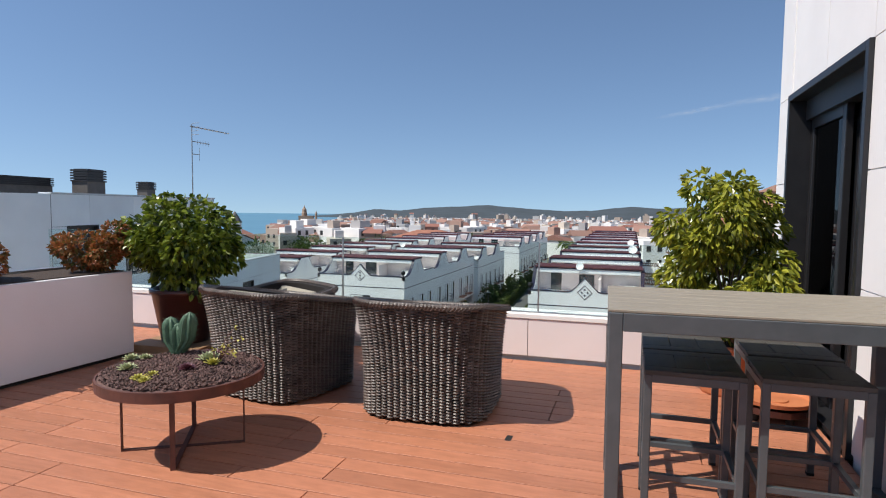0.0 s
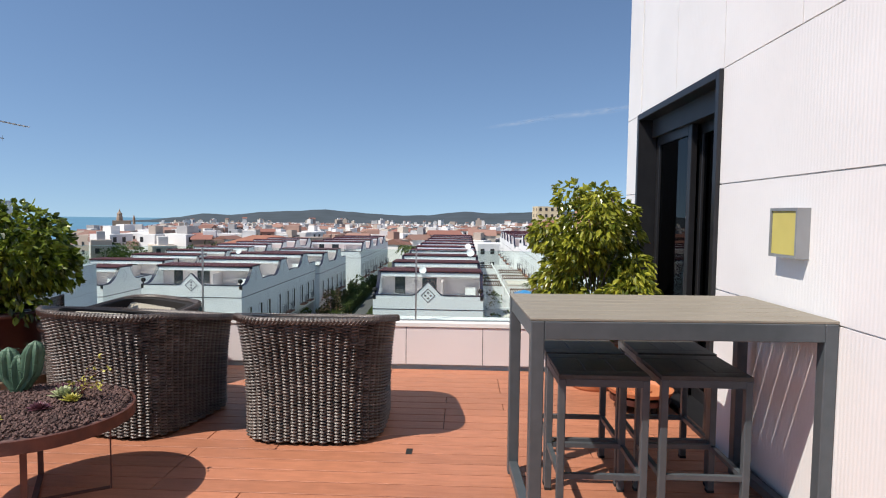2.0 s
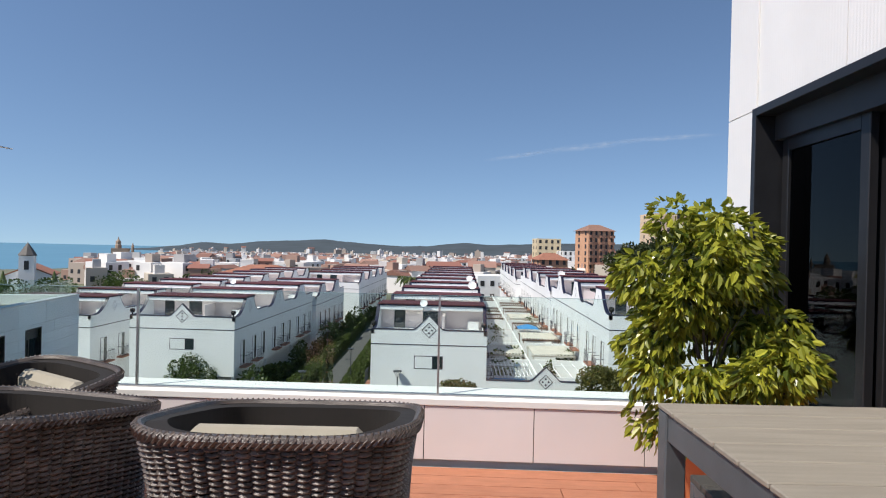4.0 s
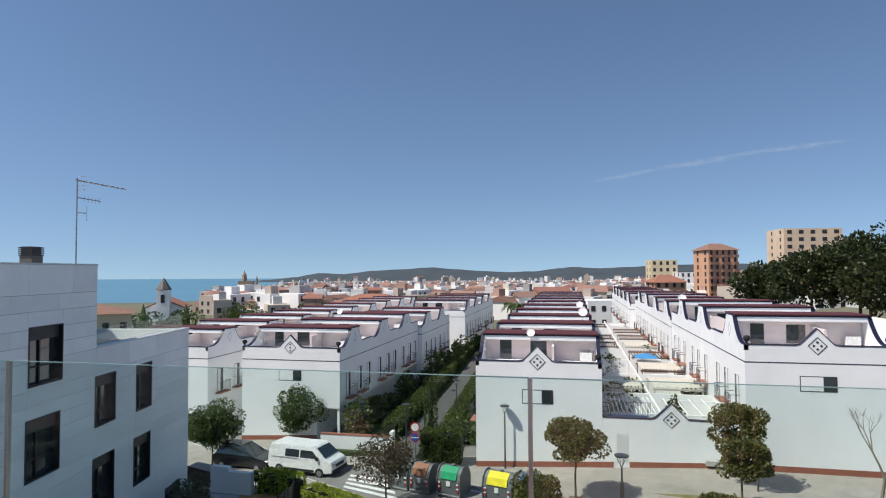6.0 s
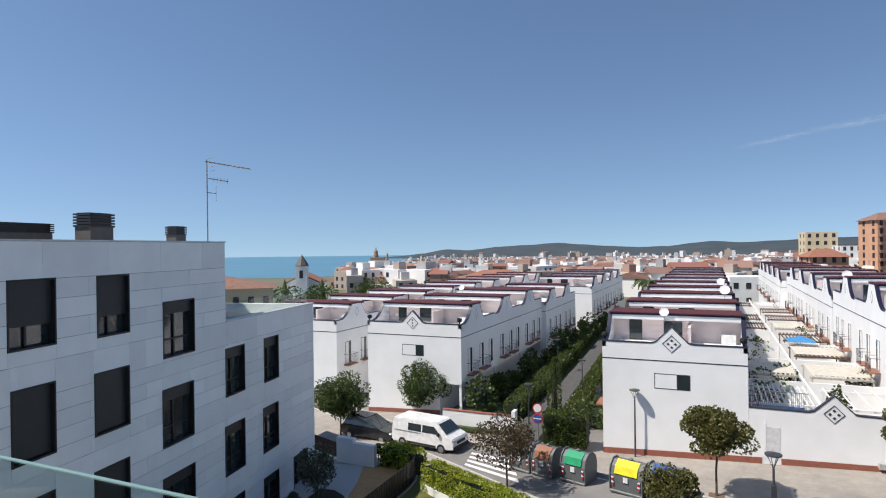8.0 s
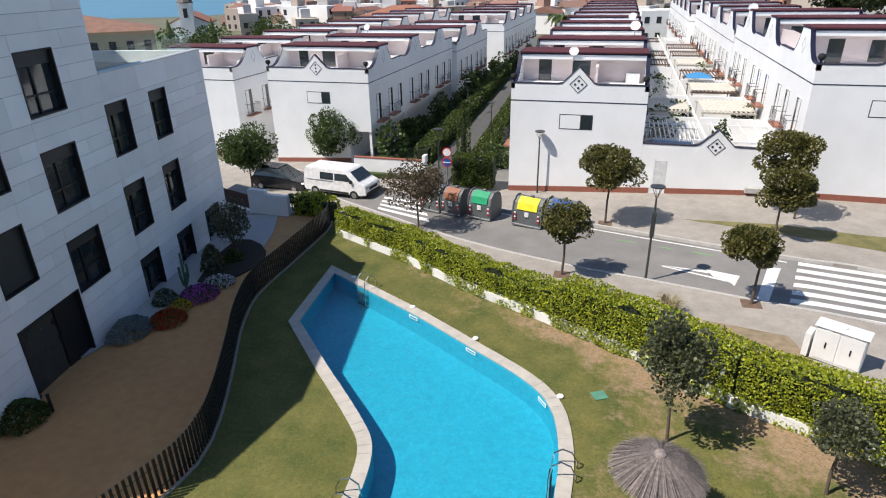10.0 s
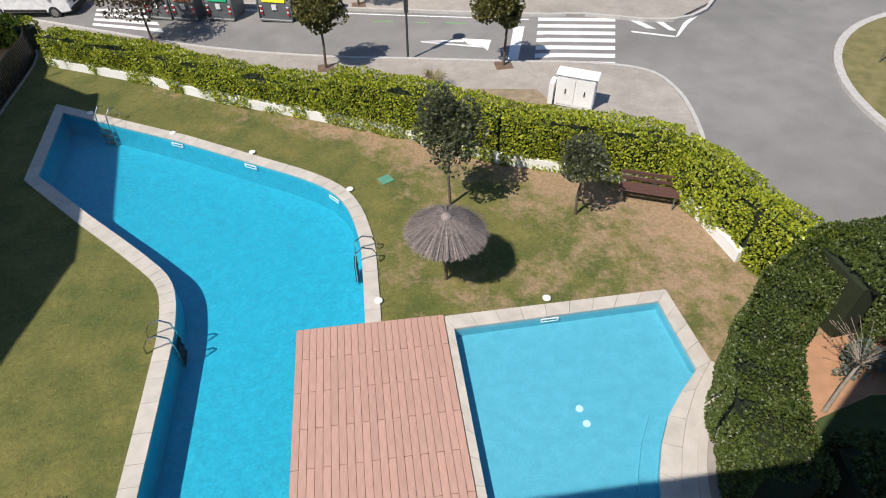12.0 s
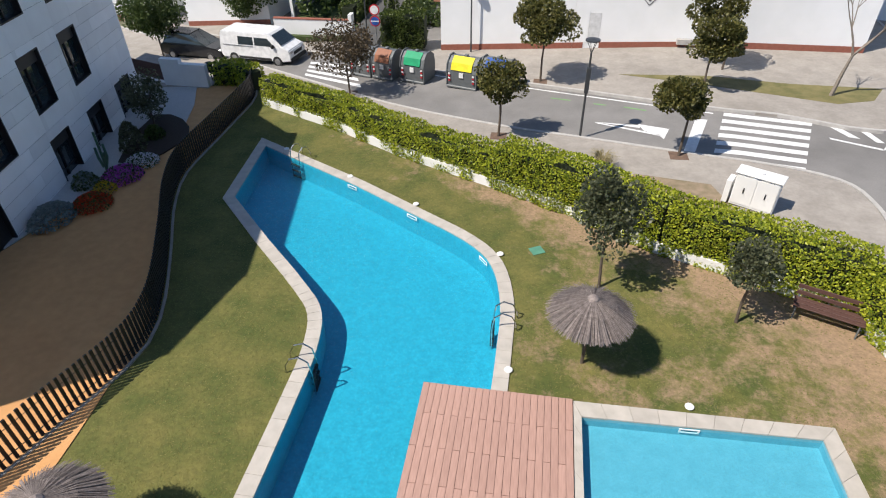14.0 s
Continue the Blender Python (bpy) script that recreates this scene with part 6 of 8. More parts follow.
def town():
    rng = random.Random(77)
    walls, roofs, wins, trees_ = bmesh.new(), bmesh.new(), bmesh.new(), bmesh.new()
    n = 0
    wl = (walls, roofs)
    for _ in range(19000):
        b = radians(rng.uniform(-33, 45))
        D = 190 + 2300 * rng.random() ** 0.9
        x, y = D * math.sin(b), D * math.cos(b)
        if -45 < x < 30 and y < 185:
            continue
        if math.degrees(b) < -29.5 and D > 850:
            continue
        if n > 9000:
            break
        n += 1
        z = land_z(x, y) - 1
        w, d, h = rng.uniform(5, 12), rng.uniform(5, 11), rng.choice((4, 5.5, 5.5, 7, 7, 8.5)) + 1
        if D > 900 and rng.random() < 0.02:
            h += 10
        a = rng.choice((0, 0.3, -0.2, 0.6, 1.2))
        m = Matrix.Translation((x, y, z)) @ Matrix.Rotation(a, 4, "Z")
        g = box(-w / 2, w / 2, -d / 2, d / 2, 0, h)
        join(walls, g, m)
        if rng.random() < 0.33:
            r = bmesh.new()
            e = 0.4
            prism(r, [(-w / 2 - e, -d / 2 - e, h), (-w / 2 - e, d / 2 + e, h), (-w / 2 - e, 0, h + d * 0.18)], (w + 2 * e, 0, 0))
            join(roofs, r, m)
        elif rng.random() < 0.7:
            join(walls, box(-w / 5, w / 5, -d / 5, d / 5, h, h + 2.4), m)
        if D < 650:
            for f in range(int(h // 3)):
                for k in range(int(w // 3)):
                    u = -w / 2 + 1 + k * 3
                    join(wins, box(u, u + 1.1, -d / 2 - 0.05, -d / 2, 1.2 + 3 * f, 2.7 + 3 * f), m)
    rt = random.Random(78)
    for _ in range(420):
        b, D = radians(rt.uniform(-29, 45)), 200 + 2000 * rt.random() ** 1.2
        x, y = D * math.sin(b), D * math.cos(b)
        if -45 < x < 30 and y < 190:
            continue
        w = rt.uniform(3, 7) * (1 + D / 2500)
        leaves(trees_, rt, crown_points(rt, 90, (x, y, land_z(x, y) + 3.5), (w, w, 3.2), 7, 0.4), 1.6, 0.0, 0.5, fold=False)
    part("town_trees", trees_, PINE, label="dark tree crowns among the town houses", kind="stuff")
    part("town_walls", walls, TOWNW, label="dense white and cream town houses", kind="stuff")
    part("town_roofs", roofs, TOWNR, label="terracotta tiled town roofs", kind="stuff")
    part("town_windows", wins, SHUT, label="dark windows of town houses", kind="stuff")


def islandmat(name, cols, rough=0.8):
    m = bpy.data.materials.new(name)
    m.use_nodes = True
    nd, lk = m.node_tree.nodes, m.node_tree.links
    g, r = nd.new("ShaderNodeNewGeometry"), nd.new("ShaderNodeValToRGB")
    r.color_ramp.interpolation = "CONSTANT"
    while len(r.color_ramp.elements) < len(cols):
        r.color_ramp.elements.new(0.5)
    for i, c in enumerate(cols):
        r.color_ramp.elements[i].position = i / len(cols)
        r.color_ramp.elements[i].color = (*c, 1)
    lk.new(g.outputs["Random Per Island"], r.inputs[0])
    lk.new(r.outputs[0], nd["Principled BSDF"].inputs["Base Color"])
    nd["Principled BSDF"].inputs["Roughness"].default_value = rough
    return m


TOWNW = islandmat("town_render", [(0.62, 0.61, 0.59), (0.76, 0.75, 0.74), (0.50, 0.44, 0.37), (0.40, 0.33, 0.28), (0.72, 0.70, 0.67), (0.36, 0.23, 0.18), (0.46, 0.46, 0.47), (0.70, 0.68, 0.66), (0.33, 0.32, 0.32), (0.74, 0.73, 0.72)])
TOWNR = islandmat("town_roof_tile", [(0.26, 0.115, 0.085), (0.22, 0.13, 0.10), (0.30, 0.17, 0.13), (0.20, 0.10, 0.075)])
town()



def cirrus():
    """A thin streak of ice cloud high over the hills."""
    m = bpy.data.materials.new("thin_cloud")
    m.use_nodes = True
    nd, lk = m.node_tree.nodes, m.node_tree.links
    nd.remove(nd["Principled BSDF"])
    tc, mp, n, g, mr, ml, tr, em, mx = (nd.new("ShaderNode" + k) for k in ("TexCoord", "Mapping", "TexNoise", "TexGradient", "MapRange", "Math", "BsdfTransparent", "Emission", "MixShader"))
    g.gradient_type = "SPHERICAL"
    mp.inputs["Scale"].default_value = (1 / 420, 1, 1 / 26)
    lk.new(tc.outputs["Object"], mp.inputs[0])
    lk.new(mp.outputs[0], g.inputs["Vector"])
    mp2 = nd.new("ShaderNodeMapping")
    mp2.inputs["Scale"].default_value = (0.012, 1, 0.05)
    lk.new(tc.outputs["Object"], mp2.inputs[0])
    lk.new(mp2.outputs[0], n.inputs["Vector"])
    n.inputs["Scale"].default_value, n.inputs["Detail"].default_value, n.inputs["Distortion"].default_value = 1.0, 8, 0.8
    mr.inputs["From Min"].default_value, mr.inputs["From Max"].default_value = 0.35, 0.75
    mr.inputs["To Max"].default_value = 0.5
    lk.new(n.outputs[0], mr.inputs["Value"])
    ml.operation = "MULTIPLY"
    lk.new(g.outputs["Fac"], ml.inputs[0])
    lk.new(mr.outputs[0], ml.inputs[1])
    # Sunlit brightness of the cloud is put in as a faint glow.
    em.inputs["Color"].default_value, em.inputs["Strength"].default_value = (0.62, 0.68, 0.78, 1), 0.8
    lk.new(ml.outputs[0], mx.inputs[0])
    lk.new(tr.outputs[0], mx.inputs[1])
    lk.new(em.outputs[0], mx.inputs[2])
    lk.new(mx.outputs[0], nd["Material Output"].inputs[0])
    for x, z, L, H, tilt in ((760, 655, 1.0, 1.0, -7.5), (1280, 720, 0.9, 0.8, -5.0), (330, 590, 0.55, 0.7, -9.0)):
        c = part("cloud_streak", prism(bmesh.new(), [(-430, 0, -30), (430, 0, -30), (430, 0, 30), (-430, 0, 30)], (0, 1, 0)), m, kind="structure", label="thin white streak of high cloud")
        c.matrix_world = Matrix.LocRotScale((x, 3900, z), Euler((0, radians(tilt), 0)), (L, 1, H))
        c.visible_shadow = False


cirrus()

# ---- street things ----


def line_marks():
    t = thing("zebra_crossing", (0, 0, 0), "white painted zebra crossing on worn asphalt", "zebra crossing")
    # main crossing
    def quad(pts, name, parent, lift=0.006):
        bm = bmesh.new()
        bm.faces.new([bm.verts.new((x, y, 0)) for x, y in pts])
        bmesh.ops.bisect_plane(bm, geom=bm.verts[:] + bm.edges[:] + bm.faces[:], plane_co=(8.0 - parent.location.x, 0, 0), plane_no=(1, 0, 0))
        for v in bm.verts:
            v.co.z = street_z(v.co.x + parent.location.x) - 0.12 + lift
        r = bmesh.ops.extrude_face_region(bm, geom=bm.faces[:])
        for q in (g for g in r["geom"] if isinstance(g, bmesh.types.BMVert)):
            q.co.z -= 0.005
        bmesh.ops.recalc_face_normals(bm, faces=bm.faces[:])
        return part(name, bm, PAINT, parent)
    a, b, c, d = Vector((8.15, 35.1)), Vector((11.8, 34.5)), Vector((10.1, 29.8)), Vector((6.75, 30.4))
    for k in range(7):
        f0, f1 = k / 6.5, (k + 0.5) / 6.5
        quad([a.lerp(d, f0), b.lerp(c, f0), b.lerp(c, f1), a.lerp(d, f1)], "stripe", t)
    t2 = thing("zebra_crossing", (0, 0, 0), "white painted zebra crossing beside the van", "zebra crossing")
    a, b, c, d = Vector((-14.6, 42.5)), Vector((-11.6, 41.6)), Vector((-10.2, 38.3)), Vector((-14.2, 40.2))
    for k in range(4):
        f0, f1 = k / 3.5, (k + 0.5) / 3.5
        quad([a.lerp(d, f0), b.lerp(c, f0), b.lerp(c, f1), a.lerp(d, f1)], "stripe", t2)
    m = thing("road_markings", (-0.32, -0.1, 0), "white painted arrow, stop bar and chevrons", "road markings")
    quad([(7.1, 34.5), (7.6, 34.4), (6.5, 31.1), (6.1, 31.3)], "stop_bar", m)
    quad([(2.6, 34.1), (4.6, 33.75), (4.55, 33.5)], "arrow_shaft", m)
    quad([(4.5, 33.9), (5.8, 33.4), (5.45, 32.4), (5.3, 32.75), (4.7, 33.25)], "arrow_head", m)
    quad([(2.6, 34.08), (5.3, 32.9), (5.35, 32.7), (2.7, 33.95)], "arrow_shaft", m)
    quad([(12.35, 33.15), (14.15, 32.35), (14.1, 32.2), (12.35, 33.0)], "edge_line", m)
    quad([(14.1, 32.2), (14.3, 32.3), (15.3, 33.5), (16.9, 35.0), (16.8, 35.15), (15.1, 33.6)], "edge_line", m)
    far = [(-8.0, 40.95), (-2.0, 38.8), (2.1, 37.3), (7.7, 35.3)]
    for (ax, ay), (bx_, by) in zip(far, far[1:]):
        for k in range(6):
            p, q = Vector((ax, ay)).lerp(Vector((bx_, by)), k / 6), Vector((ax, ay)).lerp(Vector((bx_, by)), (k + 0.97) / 6)
            quad([(p.x + 0.3, p.y - 0.16), (q.x + 0.3, q.y - 0.16), (q.x + 0.3, q.y - 0.27), (p.x + 0.3, p.y - 0.27)], "edge_line", m)
    quad([(12.5, 34.75), (12.9, 34.65), (13.6, 33.2), (13.2, 33.3)], "chevron", m)
    quad([(13.8, 34.3), (14.15, 34.2), (14.45, 32.9), (14.15, 32.95)], "chevron", m)


line_marks()


GDASH = [((-3.4, 38.1), (-2.4, 37.8)), ((0.2, 36.8), (1.2, 36.5)), ((2.3, 36.1), (2.9, 35.9)), ((3.7, 35.7), (4.7, 35.3))]


def green_dashes():
    g = thing("lane_dashes", (0, 0, 0), "worn green dashes painted along the asphalt", "road markings")
    for (x0, y0), (x1, y1) in GDASH:
        n = Vector((-(y1 - y0), x1 - x0)).normalized() * 0.06
        z0, z1 = street_z(x0) - 0.12, street_z(x1) - 0.12
        part("dash", prism(bmesh.new(), [(x0 - n.x, y0 - n.y, z0), (x1 - n.x, y1 - n.y, z1), (x1 + n.x, y1 + n.y, z1), (x0 + n.x, y0 + n.y, z0)], (0, 0, 0.005)), GREENP, g)


GREENP = mat("green_road_paint", (0.16, 0.36, 0.12), 0.8, (0.20, 0.27, 0.15), 5, stain=0.2)
green_dashes()


def roundabout():
    pts = []
    for k in range(64):
        a = 2 * math.pi * k / 64
        pts.append((27.45 + 9.4 * math.cos(a), 24.0 + 9.4 * math.sin(a)))
    inn = [(27.45 + (x - 27.45) * 0.965, 24.0 + (y - 24.0) * 0.965) for x, y in pts]
    part("roundabout_kerb", street_sheet([pts, inn], 0.03, 0.3), KERB, label="pale roundabout kerb", kind="structure")
    part("roundabout_island", street_sheet([inn], 0.01, 0.3), STRIP, label="dry grass on the roundabout", kind="structure")
    for i, (x, y, s) in enumerate(((22.95, 28.9, 1.15), (22.9, 26.9, 1.0), (25.2, 29.6, 1.5), (26.5, 27.0, 1.4))):
        t = thing("round_bush", (x, y, -10.3), "rounded clipped dark red-green bush", "bush", "bushes on the roundabout")
        rng = random.Random(50 + i)
        b = bmesh.new()
        leaves(b, rng, crown_points(rng, 1500, (0, 0, s * 0.65), (s, s, s * 0.75), 22, 0.35), 0.12, 0.2, 0.5, fold=False)
        part("foliage", b, LEAFB, t)
        part("stems", tube(bmesh.new(), [(0, 0, 0), (0, 0, s * 0.8)], 0.06, 6), BARK, t)
    t = thing("round_sign", (21.1, 28.3, -10.3), "round blue roundabout sign on a short post", "road sign", rz=0.6)
    part("post", tube(bmesh.new(), [(0, 0, 0), (0, 0, 1.2)], 0.03, 6), ALU, t)
    g = lathe(bmesh.new(), [(0.3, 0), (0.3, 0.02)], 24)
    g.transform(Matrix.Translation((0, -0.04, 1.3)) @ Matrix.Rotation(math.pi / 2, 4, "X"))
    part("plate", g, BLUES, t, "blue round plate")


BLUES = mat("sign_blue", (0.02, 0.09, 0.36), 0.4)
REDS = mat("sign_red", (0.5, 0.02, 0.03), 0.4)
GREENL = mat("bin_green", (0.01, 0.32, 0.14), 0.45)
YELLL = mat("bin_yellow", (0.80, 0.68, 0.02), 0.45)
BROWNL = mat("bin_brown", (0.30, 0.12, 0.06), 0.5)
roundabout()


def street_lamp(x, y, z, h, cam_post=False):
    t = thing("street_lamp", (x, y, z), "grey street lamp with a cone head on a slim pole", "street lamp", "street lamps")
    part("pole", tube(bmesh.new(), [(0, 0, 0), (0, 0, h - 0.6)], 0.055, 8, taper=0.75), LAMPG, t)
    bm = bmesh.new()
    for k in range(4):
        a = k * math.pi / 2 + 0.4
        tube(bm, [(0, 0, h - 0.62), (0.22 * math.cos(a), 0.22 * math.sin(a), h - 0.12)], 0.014, 5)
    part("bracket", bm, LAMPG, t)
    part("head", lathe(bmesh.new(), [(0.20, h - 0.13), (0.30, h - 0.10), (0.30, h - 0.05), (0.05, h)], 20), LAMPG, t)
    if cam_post:
        part("control_box", box(-0.09, 0.09, -0.09, 0.09, 2.0, 3.1, bev=0.01), LAMPG, t)
    return t


LAMPG = mat("lamp_post_grey", (0.07, 0.075, 0.08), 0.45, metal=0.3)
street_lamp(1.55, 32.3, street_z(1.55), 4.3, True)
street_lamp(-4.7, 43.6, street_z(-4.7), 4.0)
street_lamp(-11.9, 46.2, -11.2, 3.4)
street_lamp(-10.2, 56, -11.2, 3.4)
street_lamp(-14.6, 66, -11.2, 3.4)


def bins():
    def container(x, y, z, rz, lidm, label, w=1.3):
        t = thing("recycling_bin", (x, y, z), label, "recycling bin", "bins along the kerb", rz=rz)
        pr = [(-0.6, 0.12), (0.62, 0.12), (0.66, 0.9), (0.55, 1.3), (0.25, 1.52), (-0.2, 1.55), (-0.52, 1.3), (-0.66, 0.9)]
        part("body", prism(bmesh.new(), [(-w / 2, p, q) for p, q in pr], (w, 0, 0)), PLAST, t)
        lid = [(-0.665, 0.98), (-0.53, 1.31), (-0.21, 1.56), (-0.19, 1.60), (-0.56, 1.34), (-0.70, 0.98)]
        part("lid", prism(bmesh.new(), [(-w * 0.36, p, q) for p, q in lid], (w * 0.72, 0, 0)), lidm, t, "coloured lid")
        for s in (-1, 1):
            side = [(-0.67, 0.1), (0.67, 0.1), (0.70, 0.92), (0.57, 1.36), (0.2, 1.62), (-0.25, 1.62), (-0.57, 1.36), (-0.70, 0.92)]
            xx = s * w / 2 + (0 if s > 0 else -0.05)
            part("end_cap", prism(bmesh.new(), [(xx, p, q) for p, q in side], (0.05, 0, 0)), PLAST, t)
            for k in range(4):
                part("warning_stripe", box(s * w * 0.42 - 0.06, s * w * 0.42 + 0.06, -0.685, -0.655, 0.36 + 0.12 * k, 0.43 + 0.12 * k), (REDS, PAINT)[k % 2], t)
        part("base", box(-w / 2 - 0.04, w / 2 + 0.04, -0.7, 0.7, 0.0, 0.13, bev=0.03), PLAST, t)
        part("sticker", box(-0.12, 0.12, -0.69, -0.655, 0.6, 0.86), PAINT, t, "white sticker")
        part("lift_ring", box(-0.1, 0.1, -0.1, 0.1, 1.56, 1.66, bev=0.02), PLAST, t)
    S = street_z
    container(-10.45, 40.55, S(-10.4) - 0.1, -0.35, PLAST, "large grey street waste container", 1.35)
    container(-9.0, 40.0, S(-9.0) - 0.1, -0.35, BROWNL, "grey recycling container with a brown lid")
    container(-7.2, 39.5, S(-7.2) - 0.1, -0.30, GREENL, "grey recycling container with a green lid", 1.4)
    container(-4.35, 38.6, S(-4.4) - 0.1, -0.30, YELLL, "grey recycling container with a yellow lid", 1.65)
    container(-2.6, 38.2, S(-2.4) - 0.1, -0.30, BLUES, "grey recycling container with a blue lid", 1.5)


bins()


def signs():
    t = thing("no_entry_signs", (-10.45, 43.2, -11.25), "two round road signs on one grey post", "road sign")
    part("post", tube(bmesh.new(), [(0, 0, 0), (0, 0, 2.9)], 0.035, 8), ALU, t)
    for z, m1, m2, nm in ((2.65, REDS, PAINT, "white plate with red rim"), (2.0, REDS, BLUES, "blue plate with red rim and bar")):
        for r, m, d in ((0.32, m1, 0.0), (0.25, m2, -0.012)):
            g = lathe(bmesh.new(), [(r, 0), (r, 0.01), (0.0005, 0.0102)], 24)
            g.transform(Matrix.Translation((0, -0.05 + d, z)) @ Matrix.Rotation(math.pi / 2, 4, "X"))
            part("plate", g, m, t, nm)
    g = box(-0.25, 0.25, -0.085, -0.075, -0.03, 0.03)
    g.transform(Matrix.Translation((0, 0, 2.0)) @ Matrix.Rotation(0.0, 4, "Y"))
    part("bar", g, PAINT, t)


signs()


def van(x, y, z, rz):
    t = thing("van", (x, y, z), "clean white panel van with dark windows parked at the kerb", "van", rz=rz)
    side = [(-2.44, 0.45), (-2.46, 1.0), (-2.36, 1.85), (-2.2, 1.95), (0.95, 1.96), (1.15, 1.9), (1.85, 1.28), (2.38, 1.05), (2.47, 0.75), (2.46, 0.42), (1.95, 0.32), (-2.3, 0.32)]
    b = prism(bmesh.new(), [(px, -0.95, pz) for px, pz in side], (0, 1.9, 0))
    for v in b.verts:
        if v.co.z > 1.1:
            v.co.y *= 1 - 0.13 * (v.co.z - 1.1) / 0.86
    bmesh.ops.bevel(b, geom=[e for e in b.edges], offset=0.05, segments=2, affect="EDGES")
    part("body", b, CARW, t, smooth=False)

    def yy(z):
        return 0.95 * (1 - 0.13 * max(0, z - 1.1) / 0.86)
    for s in (-1, 1):
        for a, bb, nm in ((-1.1, -0.05, "side_window"), (0.05, 1.35, "front_window")):
            top = 1.68
            pts = [(a, 1.22), (bb if nm == "side_window" else bb + 0.1, 1.22), (bb if nm == "side_window" else bb - 0.4, top), (a, top)]
            g = bmesh.new()
            v = [g.verts.new((px, s * (yy(pz) + 0.004), pz)) for px, pz in pts] + [g.verts.new((px, s * (yy(pz) - 0.02), pz)) for px, pz in pts]
            for q in ((0, 1, 2, 3), (7, 6, 5, 4), (0, 4, 5, 1), (1, 5, 6, 2), (2, 6, 7, 3), (3, 7, 4, 0)):
                g.faces.new([v[i] for i in q])
            bmesh.ops.recalc_face_normals(g, faces=g.faces[:])
            part(nm, g, WGLASS, t, "dark glass")
        part("mirror", box(1.25, 1.42, s * 1.02 - 0.08, s * 1.02 + 0.08, 1.15, 1.38, bev=0.03), RUBB, t)
        part("sliding_rail", box(-2.2, -0.1, s * 0.945 - 0.012, s * 0.945 + 0.012, 1.12, 1.14), PLAST, t)
        part("sill_strip", box(-1.2, 1.1, s * 0.95 - 0.012, s * 0.95 + 0.012, 0.36, 0.5), RUBB, t)
        part("headlight", box(2.2, 2.44, s * 0.72 - 0.18, s * 0.72 + 0.18, 0.83, 0.98, bev=0.03), ALU, t)
    part("windscreen", prism(bmesh.new(), [(1.225, -0.72, 1.84), (1.225, 0.72, 1.84), (1.86, 0.83, 1.295), (1.86, -0.83, 1.295)], (0.02, 0, 0.025)), WGLASS, t, "dark windscreen")
    part("bumper", box(2.38, 2.52, -0.9, 0.9, 0.35, 0.62, bev=0.04), RUBB, t)
    part("grille", box(2.44, 2.49, -0.5, 0.5, 0.72, 0.9, bev=0.01), RUBB, t)
    for px in (-1.55, 1.5):
        for s in (-1, 1):
            wheel(t, px, s * 0.86, 0.33, 0.33)


def wheel(t, px, py, pz, r):
    w = thing("wheel", (px, py, pz), "", "")
    w.parent = t
    for rr, d, m, nm in ((r, 0.11, RUBB, "tyre"), (r * 0.62, 0.118, ALU, "rim")):
        g = lathe(bmesh.new(), [(rr - 0.02, -d), (rr, -d + 0.03), (rr, d - 0.03), (rr - 0.02, d)], 24)
        g.transform(Matrix.Rotation(math.pi / 2, 4, "X"))
        part(nm, g, m, w)


def car(x, y, z, rz):
    t = thing("car", (x, y, z), "dark grey family car parked under a tree", "car", rz=rz)
    low = [(-2.2, 0.4), (-2.25, 0.75), (-2.1, 1.0), (0.9, 1.0), (1.9, 0.85), (2.25, 0.68), (2.28, 0.4), (1.9, 0.28), (-2.0, 0.28)]
    b = prism(bmesh.new(), [(px, -0.9, pz) for px, pz in low], (0, 1.8, 0))
    bmesh.ops.bevel(b, geom=b.edges[:], offset=0.06, segments=2, affect="EDGES")
    part("body", b, CARD, t)
    cab = [(-2.05, 0.97), (-1.8, 1.5), (-0.9, 1.62), (0.0, 1.58), (1.15, 0.97)]
    b = prism(bmesh.new(), [(px, -0.78, pz) for px, pz in cab], (0, 1.56, 0))
    for v in b.verts:
        if v.co.z > 1.2:
            v.co.y *= 0.85
    part("cabin", b, WGLASS, t, "dark glass cabin")
    part("roof", box(-1.75, 0.0, -0.62, 0.62, 1.58, 1.64, bev=0.02), CARD, t)
    for s in (-1, 1):
        part("headlight", box(1.9, 2.2, s * 0.65 - 0.18, s * 0.65 + 0.18, 0.66, 0.8, bev=0.03), ALU, t)
    for px in (-1.4, 1.4):
        for s in (-1, 1):
            wheel(t, px, s * 0.82, 0.31, 0.31)
    part("number_plate", box(2.27, 2.30, -0.26, 0.26, 0.42, 0.53), PAINT, t)


van(-17.85, 43.0, street_z(-17.85) - 0.13, -0.14)
car(-22.8, 43.9, street_z(-22.8) - 0.13, -0.10)


